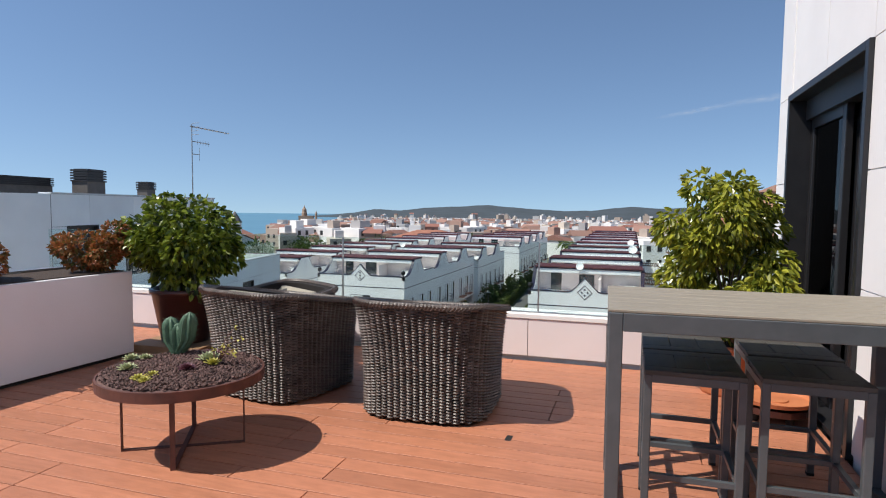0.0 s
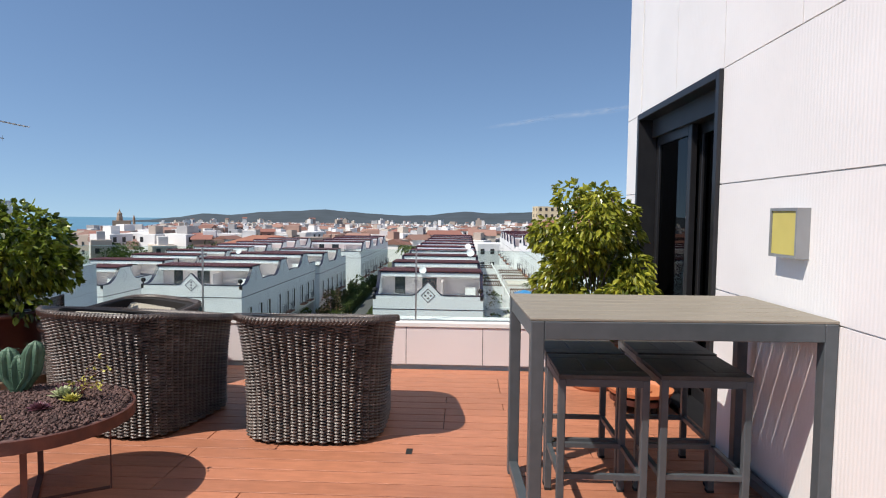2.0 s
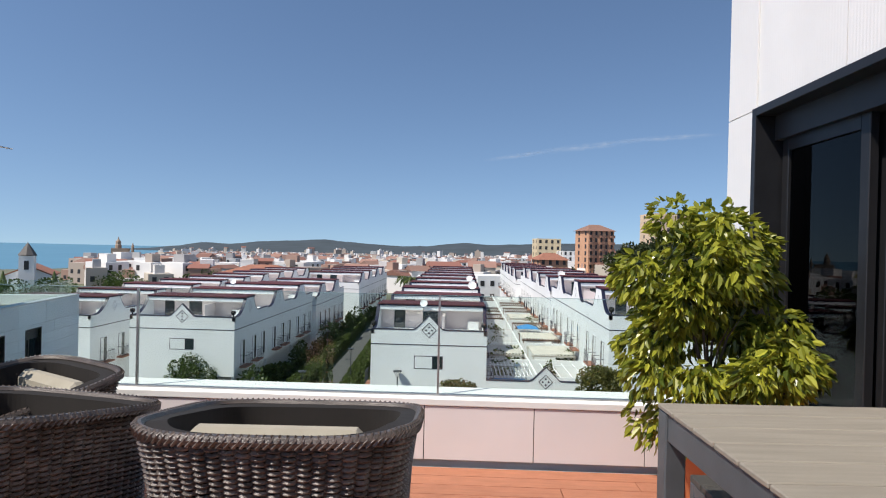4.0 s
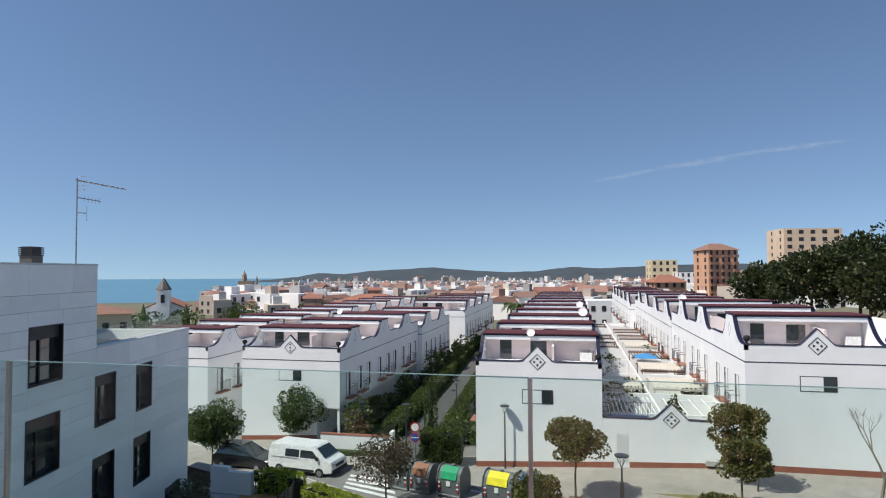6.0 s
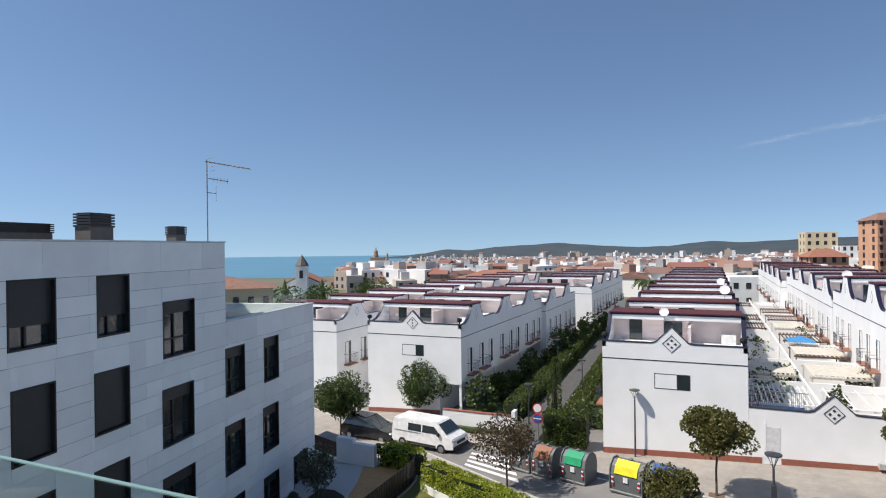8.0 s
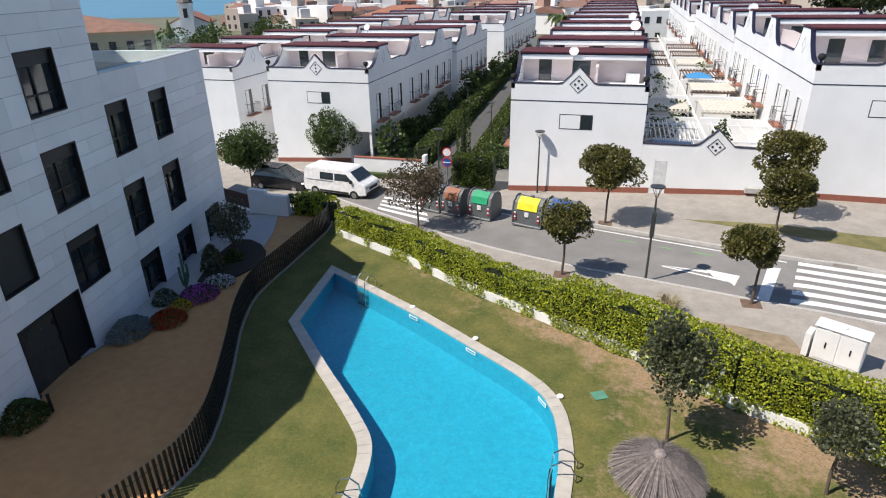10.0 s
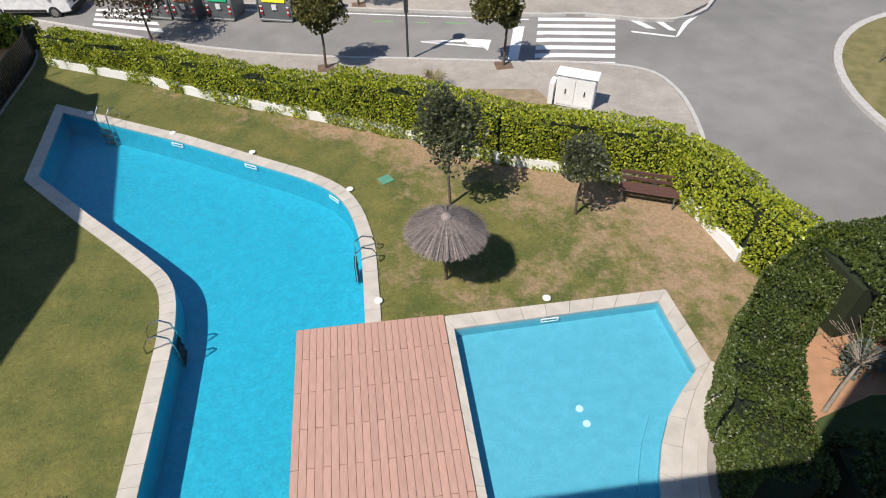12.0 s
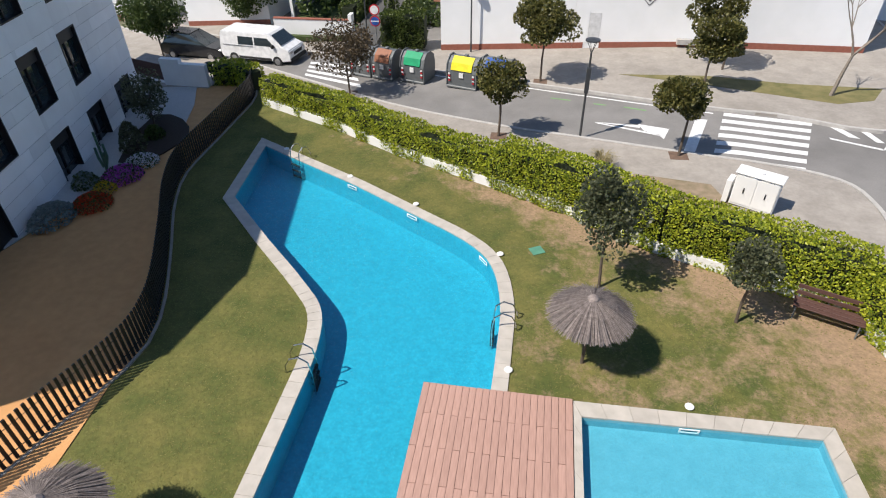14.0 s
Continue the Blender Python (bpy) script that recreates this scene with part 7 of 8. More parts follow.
def cabinet():
    t = thing("utility_cabinet", (7.38, 26.85, -10.33), "white concrete utility cabinet with two small doors", "utility cabinet", rz=-0.49)
    part("body", box(-0.72, 0.72, -0.28, 0.28, 0, 1.24, bev=0.02), WHITE, t)
    part("roof", box(-0.78, 0.78, -0.34, 0.34, 1.241, 1.3, bev=0.02), WHITE, t)
    for s in (-0.355, 0.355):
        d = part("door", box(s - 0.33, s + 0.33, -0.305, -0.281, 0.1, 1.18), WHITE, t)
        part("handle", box(s - 0.02, s + 0.02, -0.33, -0.306, 0.55, 0.75), DARK, d)
    part("vent_cowl", lathe(bmesh.new(), [(0.1, 1.301), (0.1, 1.35), (0.0005, 1.37)], 16), WHITE, t)
    part("side_box", box(-0.98, -0.80, -0.28, 0.28, 0, 0.85), WHITE, t)


cabinet()


def bench():
    t = thing("bench", (8.15, 21.35, GZ), "brown slatted park bench with grey metal legs", "bench", rz=-0.40)
    for x in (-0.8, 0.8):
        bm = bmesh.new()
        tube(bm, [(x, -0.28, 0), (x, -0.22, 0.42)], 0.025, 6)
        tube(bm, [(x, 0.30, 0), (x, 0.2, 0.42), (x, 0.34, 0.85)], 0.025, 6)
        tube(bm, [(x, -0.25, 0.41), (x, 0.22, 0.41)], 0.025, 6)
        part("leg_frame", bm, PLAST, t)
    for y0 in (-0.27, -0.09, 0.09):
        part("seat_slat", box(-0.9, 0.9, y0, y0 + 0.15, 0.44, 0.475, bev=0.005), BENW, t)
    for z0, yo in ((0.56, 0.235), (0.74, 0.29)):
        part("back_slat", box(-0.9, 0.9, yo - 0.02, yo + 0.015, z0, z0 + 0.13, bev=0.005), BENW, t)


BENW = mat("bench_wood", (0.11, 0.055, 0.045), 0.6, (0.08, 0.04, 0.033), 6, stretch=(1, 8, 8))
bench()


def gate_area():
    t = thing("entrance_wall", (0, 0, 0), "white rendered entrance wall and pillar beside the path", "wall")
    part("panel", prism(bmesh.new(), [(-20.1, 35.45, -11.2), (-19.0, 35.42, -11.2), (-19.0, 35.75, -11.2), (-20.1, 35.78, -11.2)], (0, 0, 1.95)), WHITE, t)
    part("panel", prism(bmesh.new(), [(-18.995, 35.42, -11.2), (-17.6, 35.4, -11.2), (-17.6, 35.7, -11.2), (-18.995, 35.75, -11.2)], (0, 0, 1.72)), WHITE, t)
    part("low_wall", prism(bmesh.new(), [(-24.5, 37.3, -11.5), (-20.11, 35.8, -11.5), (-20.11, 35.6, -11.5), (-24.5, 37.1, -11.5)], (0, 0, 0.9)), WHITE, t)
    f = thing("board_fence", (0, 0, 0), "weathered vertical board fence on the street wall", "fence")
    for k in range(44):
        a = k / 44
        x, y = -24.5 + 4.3 * a, 37.35 - 1.5 * a
        part("slat", box(x, x + 0.085, y, y + 0.02, -10.59, -9.75), BENW, f)
    part("entrance_floor", slab([[(-24, 35), (-18.2, 35.3), (-17.6, 35.3), (-17.6, 38), (-24, 40)]], GZ + 0.05, 0.4), PAVE, label="pale concrete entrance floor", kind="structure")
    t = thing("litter_bin", (-17.9, 36.4, GZ + 0.05), "black metal litter bin on a post", "litter bin")
    part("body", lathe(bmesh.new(), [(0.14, 0.45), (0.17, 0.5), (0.17, 0.95), (0.15, 0.98)], 18), BLACK, t)
    part("post", tube(bmesh.new(), [(0, 0, 0), (0, 0, 0.46)], 0.03, 6), BLACK, t)
    hedge_strip("ivy_hedge", [(-17.5, 36.2), (-15.9, 36.2), (-14.9, 35.5)], 0.9, -10.7, 1.15, 700, LEAFH, "green ivy hedge by the entrance", 14, 0.12)


gate_area()


def flowers():
    rng = random.Random(31)

    def clump(x, y, r, col, label, h=0.35, n=900, foliage=None, size=0.05, name="flower_clump", sq=1.0):
        t = thing(name, (x, y, GZ + 0.05), label, "flowers", "flower clumps in the bed")
        a, b = bmesh.new(), bmesh.new()
        p1, p2 = [], []
        for _ in range(n):
            u, rr = rng.uniform(0, 6.283), math.sqrt(rng.random())
            z = h * (1 - rr ** 2) + 0.04
            p = (r * rr * math.cos(u), r * rr * sq * math.sin(u), z + rng.uniform(-0.05, 0.03))
            (p1 if rng.random() < 0.6 else p2).append((p, (0.3 * math.cos(u), 0.3 * math.sin(u), 1)))
        leaves(a, rng, p1, size, -0.4, 0.8, fold=False)
        leaves(b, rng, p2, size * 1.3, 0, 0.5, fold=False)
        part("blossom", a, col, t)
        part("foliage", b, foliage or LEAFD, t)
    P = leafmat("magenta_petal", (0.42, 0.06, 0.42), (0.62, 0.16, 0.66), 0.6, 0.2)
    W = leafmat("white_petal", (0.6, 0.6, 0.68), (0.85, 0.85, 0.9), 0.6, 0.2)
    R = leafmat("red_petal", (0.42, 0.03, 0.015), (0.62, 0.09, 0.02), 0.6, 0.2)
    Y = leafmat("yellow_petal", (0.6, 0.36, 0.03), (0.75, 0.6, 0.05), 0.6, 0.2)
    G = leafmat("silver_leaf", (0.12, 0.16, 0.16), (0.26, 0.31, 0.31), 0.7, 0.1)
    clump(-16.7, 26.1, 0.8, P, "carpet of bright magenta flowers", 0.4, 2200, size=0.06)
    clump(-16.55, 27.3, 0.7, W, "carpet of small white flowers", 0.3, 1600, size=0.06)
    clump(-16.6, 24.0, 0.72, R, "carpet of orange-red flowers", 0.4, 2000, size=0.06)
    clump(-16.75, 25.0, 0.45, Y, "clump of small yellow flowers", 0.35, 800, size=0.05)
    clump(-17.4, 22.9, 0.72, G, "feathery silvery blue-green shrub", 0.55, 1800, G, 0.08, "silver_shrub", 1.3)
    clump(-17.75, 25.3, 0.5, G, "small dark blue-green shrub", 0.5, 900, LEAFD, 0.08, "silver_shrub")
    clump(-17.0, 17.9, 0.75, HEDG, "low dark green rosemary shrub", 0.6, 2200, LEAFD, 0.07, "rosemary_shrub")
    clump(-17.6, 28.4, 0.55, LEAFO, "loose grey-green bush against the wall", 1.2, 900, LEAFO, 0.08, "wall_shrub")
    clump(-17.3, 29.6, 0.45, LEAFD, "low dark green bush in the mulch bed", 0.5, 700, LEAFD, 0.08, "wall_shrub")
    t = thing("bollard_light", (-16.5, 18.5, GZ + 0.03), "short dark post light beside the path", "garden light")
    part("post", tube(bmesh.new(), [(0, 0, 0), (0, 0, 0.62)], 0.05, 10), DARK, t)
    part("cap", lathe(bmesh.new(), [(0.055, 0.621), (0.06, 0.66), (0.0005, 0.67)], 12), DARK, t)
    t = thing("column_cactus", (-17.75, 26.6, GZ), "dark green branching column cactus", "cactus")
    for dx, h, o in ((0, 1.7, 0), (0.22, 1.2, 0.5), (-0.2, 1.0, 0.4), (0.1, 0.8, 0.3)):
        part("stem", tube(bmesh.new(), [(dx * 0.3, 0, o * 0.4), (dx, 0.05, o + 0.15), (dx, 0.05, h)], 0.06, 8, taper=0.8), CACT, t)
    part("dark_soil_bed", slab([[(-17.6, 27.2), (-16.9, 27.1), (-16.45, 27.5), (-16.1, 28.3), (-15.9, 29.2), (-15.95, 30.1), (-16.3, 30.8), (-17.0, 31.5), (-17.8, 31.9), (-18.6, 31.8), (-18.4, 29.5)]], GZ + 0.10, 0.1), SOIL, label="dark mulch bed at the bend of the path", kind="structure")


flowers()


def right_corner():
    hedge_strip("dark_hedge", [(16.5, 16.5), (12.9, 16.4), (10.6, 16.2)], 2.4, GZ, 2.0, 5000, HEDG, "tall dark glossy-leaved hedge by the garden corner", 41, 0.07)
    hedge_strip("dark_hedge", [(11.2, 16.9), (9.6, 16.1), (8.6, 15.3), (7.85, 14.4), (7.3, 13.6), (6.95, 12.8), (6.7, 11.4)], 1.35, GZ, 1.75, 5200, HEDG, "rounded green hedge beside the shallow pool", 42, 0.058)
    hedge_strip("dark_hedge", [(7.9, 11.4), (10.2, 10.9), (12.5, 9.8)], 1.9, GZ, 1.5, 2200, LEAFD, "shaded dark hedge under the building", 43, 0.09)
    part("bare_earth", slab([[(8.2, 14.2), (9.6, 15.3), (12, 15.9), (16, 15.5), (16, 12.5), (12.5, 13.4), (10.5, 13.6), (8.6, 12.9)]], GZ + 0.012, 0.02), EARTH, label="bare orange earth", kind="structure")
    part("turf", slab([[(8.3, 12.4), (9.0, 13.3), (10.6, 13.7), (12.5, 13.5), (16, 12.6), (16, 9), (8.3, 9)]], GZ + 0.02, 0.02), TURF, label="smooth dark green turf", kind="structure")
    t = thing("leaning_trunk", (9.25, 13.45, GZ), "bare leaning pale tree trunk with a thin crown", "tree")
    bm = bmesh.new()
    tube(bm, [(0, 0, 0), (0.4, 0.3, 0.6), (0.7, 0.5, 1.05)], 0.055, 8, taper=0.6)
    rng = random.Random(5)
    tips = []
    for k in range(34):
        a, L = rng.uniform(0, 6.28), rng.uniform(0.5, 1.1)
        e = Vector((0.95 + L * math.cos(a), 0.75 + L * 0.8 * math.sin(a), 1.35 + rng.uniform(-0.2, 0.4)))
        m = Vector((0.7, 0.5, 1.05)).lerp(e, 0.5) + Vector((0, 0, 0.12))
        tube(bm, [(0.7, 0.5, 1.03), m, e], 0.007, 4)
        tips += [(e.lerp(m, rng.random()), (0, 0, 1)) for _ in range(5)]
    cr = bmesh.new()
    leaves(cr, rng, tips, 0.06, 0.3, 0.4, fold=False)
    part("crown", cr, LEAFB, t, "sparse brownish leaves")
    part("trunk", bm, BARKL, t)
    for i, (x, y, m, lab) in enumerate(((10.8, 14.3, LEAFG, "silvery grey-green shrub on bare earth"), (12.2, 14.9, LEAFB, "low reddish shrub on bare earth"), (11.6, 13.9, LEAFG, "small silvery grey shrub on bare earth"))):
        t = thing("low_shrub", (x, y, GZ), lab, "shrub", "shrubs on the bare earth")
        rng = random.Random(60 + i)
        b = bmesh.new()
        leaves(b, rng, crown_points(rng, 700, (0, 0, 0.35), (0.75, 0.55, 0.4), 14, 0.4), 0.10, 0.1, 0.35, fold=False)
        part("foliage", b, m, t)
    # curved step beside the shallow pool
    c = smooth_line([(7.7, 15.2, 0), (6.8, 14.2, 0), (6.2, 13.35, 0), (5.75, 12.5, 0), (5.48, 11.5, 0), (5.38, 10.7, 0)], k=5)
    d = offset_line([(p.x, p.y) for p in c], 0.2)
    ap = KID_OUT[2:10]
    part("pool_apron", slab([[(p[0] + 0.01, p[1]) for p in ap] + offset_line(ap, 0.34)[::-1]], GZ + 0.03, 0.2), COPE, label="smooth pale apron along the curved pool edge", kind="structure")
    part("stone_step", slab([[(p.x, p.y) for p in c] + d[::-1]], GZ + 0.05, 0.2), COPE, label="curved pale stone edging", kind="structure")
    e = offset_line([(p.x, p.y) for p in c], 0.8)
    part("gravel_edge", slab([d + e[::-1]], GZ + 0.02, 0.1), PAVE, label="gravel strip between edging and hedge", kind="structure")


EARTH = mat("bare_orange_earth", (0.42, 0.23, 0.13), 0.95, (0.33, 0.18, 0.10), 3, bump=0.4)
TURF = mat("dark_turf", (0.055, 0.08, 0.02), 0.95, (0.04, 0.06, 0.015), 8, bump=0.8, bscale=120)
BARKL = mat("pale_bark", (0.26, 0.22, 0.18), 0.9, (0.18, 0.15, 0.12), 10, bump=0.4)
LEAFG = leafmat("grey_leaf", (0.10, 0.14, 0.11), (0.22, 0.27, 0.22))
right_corner()


TRAMP = mat("trampled_earth", (0.30, 0.225, 0.155), 0.95, (0.17, 0.14, 0.08), 2.5, bump=0.6, bscale=40)


def bare_tree():
    t = thing("bare_tree", (13.5, 37.5, -10.35), "leafless pale grey tree in the grass strip", "tree", "street trees")
    rng = random.Random(17)
    bm = bmesh.new()

    def grow(p, d, L, r, n):
        q = p + d * L
        tube(bm, [p, p.lerp(q, 0.5) + Vector((rng.uniform(-0.05, 0.05), rng.uniform(-0.05, 0.05), 0)) * L, q], r, 5, taper=0.6)
        if n:
            for _ in range(3):
                e = (d + Vector((rng.uniform(-0.7, 0.7), rng.uniform(-0.7, 0.7), rng.uniform(-0.1, 0.5)))).normalized()
                grow(q, e, L * rng.uniform(0.6, 0.8), r * 0.55, n - 1)
    grow(Vector((0, 0, 0)), Vector((0.15, 0.05, 1)).normalized(), 2.0, 0.11, 4)
    part("bare_crown", bm, BARKL, t)
    part("grass_strip", street_sheet([[(3.7, 39.7), (8.3, 38.0), (13.5, 36.5), (15.3, 37.1), (16.3, 38.7), (12, 38.8), (8.0, 39.4)]], 0.008, 0.01), STRIP, label="dry grass strip in the pavement", kind="structure")
    # earth squares round the street trees
    for x, y in ((-0.38, 38.74), (-2.06, 32.2), (5.46, 30.57), (-10.5, 37.2), (-21.9, 50.0)):
        p = part("tree_pit", street_sheet([[(x - 0.36, y - 0.33), (x + 0.36, y - 0.36), (x + 0.36, y + 0.33), (x - 0.36, y + 0.36)]], 0.01, 0.02), PITM, label="square earth pit round a street tree", kind="structure")
    part("grass_strip", street_sheet([[(2.0, 27.2), (6.6, 25.2), (6.9, 26.2), (6.3, 28.3), (3.6, 29.0), (2.5, 28.4)]], 0.008, 0.01), TRAMP, label="bare earth strip behind the hedge", kind="structure")


bare_tree()


def grass_tuft(x, y, z):
    t = thing("ornamental_grass", (x, y, z), "dry feathery clump of ornamental grass behind the hedge", "grass clump")
    rng = random.Random(44)
    b = bmesh.new()
    for _ in range(420):
        a, L = rng.uniform(0, 6.28), rng.uniform(0.5, 1.0)
        d = Vector((math.cos(a), math.sin(a), 0))
        n = Vector((-d.y, d.x, 0)) * 0.008
        p0, p1, p2 = d * 0.05, d * L * 0.35 + Vector((0, 0, L * 0.75)), d * L * 0.8 + Vector((0, 0, L * 0.7))
        v = [b.verts.new(q) for q in (p0 - n, p0 + n, p1 + n, p1 - n, p2)]
        b.faces.new(v[:4])
        b.faces.new((v[3], v[2], v[4]))
    part("blades", b, leafmat("dry_blade", (0.14, 0.12, 0.05), (0.36, 0.30, 0.16), 0.8, 0.2), t, kind="stuff")


grass_tuft(2.3, 29.2, -10.6)


# Darker than the road asphalt: shade between the rows is in the colour.
WALKM = mat("shaded_walkway", (0.095, 0.093, 0.09), 0.9, (0.07, 0.068, 0.065), 2, bump=0.3)


def rows_gardens():
    # walkway between the first two rows, with clipped hedges on both sides
    part("walkway", slab([[(-12.9, 44.3), (-10.9, 44.3), (-11.6, 70), (-13.4, 118), (-15.6, 118), (-13.5, 70)]], -11.05, 0.3), WALKM, label="narrow walkway between the house rows, shade put into its colour", kind="structure")
    part("garden_ground", slab([[(-18.5, 46.2), (-6.6, 46.2), (-6.6, 130), (-18.5, 130)]], -11.35, 0.3), TURF, label="planted gardens between the rows", kind="structure")
    hedge_strip("clipped_hedge", [(-14.0, 49), (-14.5, 62), (-15.5, 85), (-16.6, 112)], 1.2, -11.3, 1.3, 620, HEDG, "clipped green hedge along the walkway", 71, 0.13)
    hedge_strip("clipped_hedge", [(-9.7, 49.5), (-10.3, 62), (-11.4, 85), (-12.3, 112)], 1.1, -11.3, 1.15, 620, HEDG, "clipped green hedge along the walkway", 72, 0.13)
    hedge_strip("box_hedge", [(-10.3, 44.3), (-7.6, 44.3)], 1.3, -11.0, 1.95, 1500, HEDG, "squarely clipped dark hedge block at the walkway", 73, 0.13)
    w = thing("garden_front_wall", (0, 0, 0), "low white garden wall with brick coping", "wall")
    part("wall", box(-18.49, -13.2, 46.6, 46.85, -12.2, -10.35), HOUSEW, w)
    part("coping", box(-18.49, -13.15, 46.57, 46.88, -10.349, -10.28), REDB, w)
    part("pillar", box(-13.19, -12.95, 46.4, 47.0, -12, -9.9), HOUSEW, w)
    rng = random.Random(88)
    k = 0
    for y in np.linspace(50, 116, 22):
        for x in (-17.0 + rng.uniform(-0.6, 0.8), -8.0 + rng.uniform(-0.6, 0.6)):
            t = thing("garden_shrub", (x, float(y) + rng.uniform(-1, 1), -11.3), "leafy green garden shrub between the rows", "shrub", "garden shrubs")
            r = rng.uniform(0.8, 1.6)
            b = bmesh.new()
            leaves(b, rng, crown_points(rng, 420, (0, 0, r * 0.9), (r, r, r * rng.uniform(0.8, 1.5)), 10, 0.4), 0.26, 0.1, 0.5, fold=False)
            part("foliage", b, rng.choice((LEAFD, HEDG, LEAFT, HEDG)), t)
            k += 1
    for x, y, h in ((-11.3, 47.8, 5.0),):
        t = thing("cypress", (x + 0.8, y, -11.3), "slim clipped dark cypress column", "tree")
        b = bmesh.new()
        rg = random.Random(3)
        pp = []
        for _ in range(1500):
            a, z = rg.uniform(0, 6.28), rg.random()
            r = 0.42 * min(1, 3 * z + 0.6) * min(1, (1.02 - z) * 4)
            pp.append(((r * math.cos(a), r * math.sin(a), z * h), (math.cos(a), math.sin(a), 0.8)))
        leaves(b, rg, pp, 0.14, -0.2, 0.4, fold=False)
        part("foliage", b, HEDG, t)
        # Thick trunk in the core material, so the inner shade is painted here too.
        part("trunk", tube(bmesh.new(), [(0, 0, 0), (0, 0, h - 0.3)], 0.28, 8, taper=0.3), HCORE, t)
    # yard between the second and third rows
    part("yard_floor", box(1.31, 9.49, 44.26, 120, -10.4, -9.9), PAVE, label="paved back yards", kind="structure")
    part("yard_divider", box(5.15, 5.29, 44.26, 120, -9.9, -8.0), HOUSEW, label="white wall between the back yards", kind="structure")
    rail = thing("yard_railing", (0, 44.12, -7.63), "white metal railing on the street wall", "railing")
    bm = bmesh.new()
    for i in range(29):
        x = 1.4 + i * 0.098
        bx(bm, x, x + 0.02, -0.01, 0.01, 0.0, 0.95)
    part("bars", bm, ALUL, rail)
    part("top_rail", box(1.35, 4.2, -0.02, 0.02, 0.951, 0.99), ALUL, rail)
    rg = random.Random(9)
    PERG = (mat("pergola_brown", (0.16, 0.10, 0.07), 0.7), HOUSEW, mat("awning_cream", (0.62, 0.58, 0.50), 0.8))
    for u in range(8):
        y = 44.6 + 8.6 * u
        part("yard_wall", box(1.31, 5.09, y + 8.2, y + 8.35, -9.9, -7.8), HOUSEW, label="white wall between the back yards", kind="structure")
        part("yard_wall", box(5.36, 9.49, y + 8.2, y + 8.35, -9.9, -7.8), HOUSEW, label="white wall between the back yards", kind="structure")
        for side in (0, 1):
            if side == 0 and u > 0 and rg.random() < 0.4:
                continue
            x0, x1 = (1.4, 4.9) if side == 0 else (5.6, 9.4)
            m = HOUSEW if (u == 0) else PERG[rg.choice((0, 1, 2, 0))]
            t = thing("pergola", (0, y + 1.5, -7.75), "slatted garden pergola over a back yard", "pergola", "pergolas in the back yards")
            for yy in (0, 4.4):
                part("beam", box(x0, x1, yy, yy + 0.1, -0.14, 0.0), m, t)
            for xx in (x0 + 0.1, x1 - 0.2):
                for yy in (0.0, 4.4):
                    part("post", box(xx, xx + 0.09, yy + 0.005, yy + 0.095, -2.15, -0.141), m, t)
            n = 12 if u or side == 0 else 5
            for k in range(n):
                xx = x0 + 0.15 + (x1 - x0 - 0.4) * k / (n - 1)
                part("slat", box(xx, xx + (0.10 if u else 0.07), -0.3, 4.8, 0.001, 0.08), m, t)
            if m is PERG[2] or (u == 2 and side == 1):
                part("awning", box(x0 + 0.1, x1 - 0.1, 0.2, 4.3, 0.081, 0.10), PERG[2], t, "cream cloth awning")
    t = thing("blue_cover", (2.9, 47.2, -8.6), "blue cloth cover in a back yard", "awning")
    part("cloth", box(-1.4, 1.6, -2.2, 2.0, 0, 0.03), BLUEC, t)
    t = thing("blue_parasol", (6.9, 70.5, -9.9), "square blue parasol in a back yard", "sun umbrella")
    bm = bmesh.new()
    v = [bm.verts.new(p) for p in ((-1.15, -1.15, 2.35), (1.15, -1.15, 2.35), (1.15, 1.15, 2.35), (-1.15, 1.15, 2.35), (0, 0, 2.8))]
    for i in range(4):
        bm.faces.new((v[i], v[(i + 1) % 4], v[4]))
    bm.faces.new(v[:4][::-1])
    part("canopy", bm, BLUEC, t)
    part("pole", tube(bmesh.new(), [(0, 0, 0), (0, 0, 2.34)], 0.03, 6), ALU, t)
    for i, (x, y, w) in enumerate(((4.3, 57.0, 0.8), (2.0, 61.5, 1.2), (8.6, 56.5, 0.7), (3.4, 70.5, 1.2), (7.9, 79.0, 1.1), (2.4, 87.0, 1.3), (6.4, 49.5, 0.5))):
        t = thing("yard_shrub", (x, y, -9.9), "leafy green shrub in a back yard", "shrub", "back yard shrubs")
        b = bmesh.new()
        rg3 = random.Random(200 + i)
        leaves(b, rg3, crown_points(rg3, 420, (0, 0, 1.5), (w, w, 1.2), 10, 0.4), 0.17, 0.1, 0.5, fold=False)
        part("foliage", b, HEDG, t)
    t = thing("yard_hedge", (2.6, 52.8, -9.9), "leafy green climber in a back yard", "shrub")
    b = bmesh.new()
    rg2 = random.Random(2)
    leaves(b, rg2, crown_points(rg2, 900, (0, 0, 1.6), (1.3, 2.0, 1.3), 16, 0.4), 0.2, 0.1, 0.5, fold=False)
    part("foliage", b, HEDG, t)
    # satellite dishes and terrace things on the near roofs
    for x, y, z, r in ((-3.2, 46.3, -2.75, 0.28), (0.5, 63, -2.5, 0.42), (0.3, 72, -2.3, 0.36), (-23.2, 62, -2.6, 0.3), (9.8, 66.2, -1.3, 0.38)):
        t = thing("satellite_dish", (x, y, z), "pale round satellite dish on a roof bracket", "satellite dish", "satellite dishes")
        g = lathe(bmesh.new(), [(0.02, 0), (r * 0.6, r * 0.1), (r, r * 0.28), (r * 0.97, r * 0.30), (r * 0.58, r * 0.13), (0.0005, 0.03)], 20)
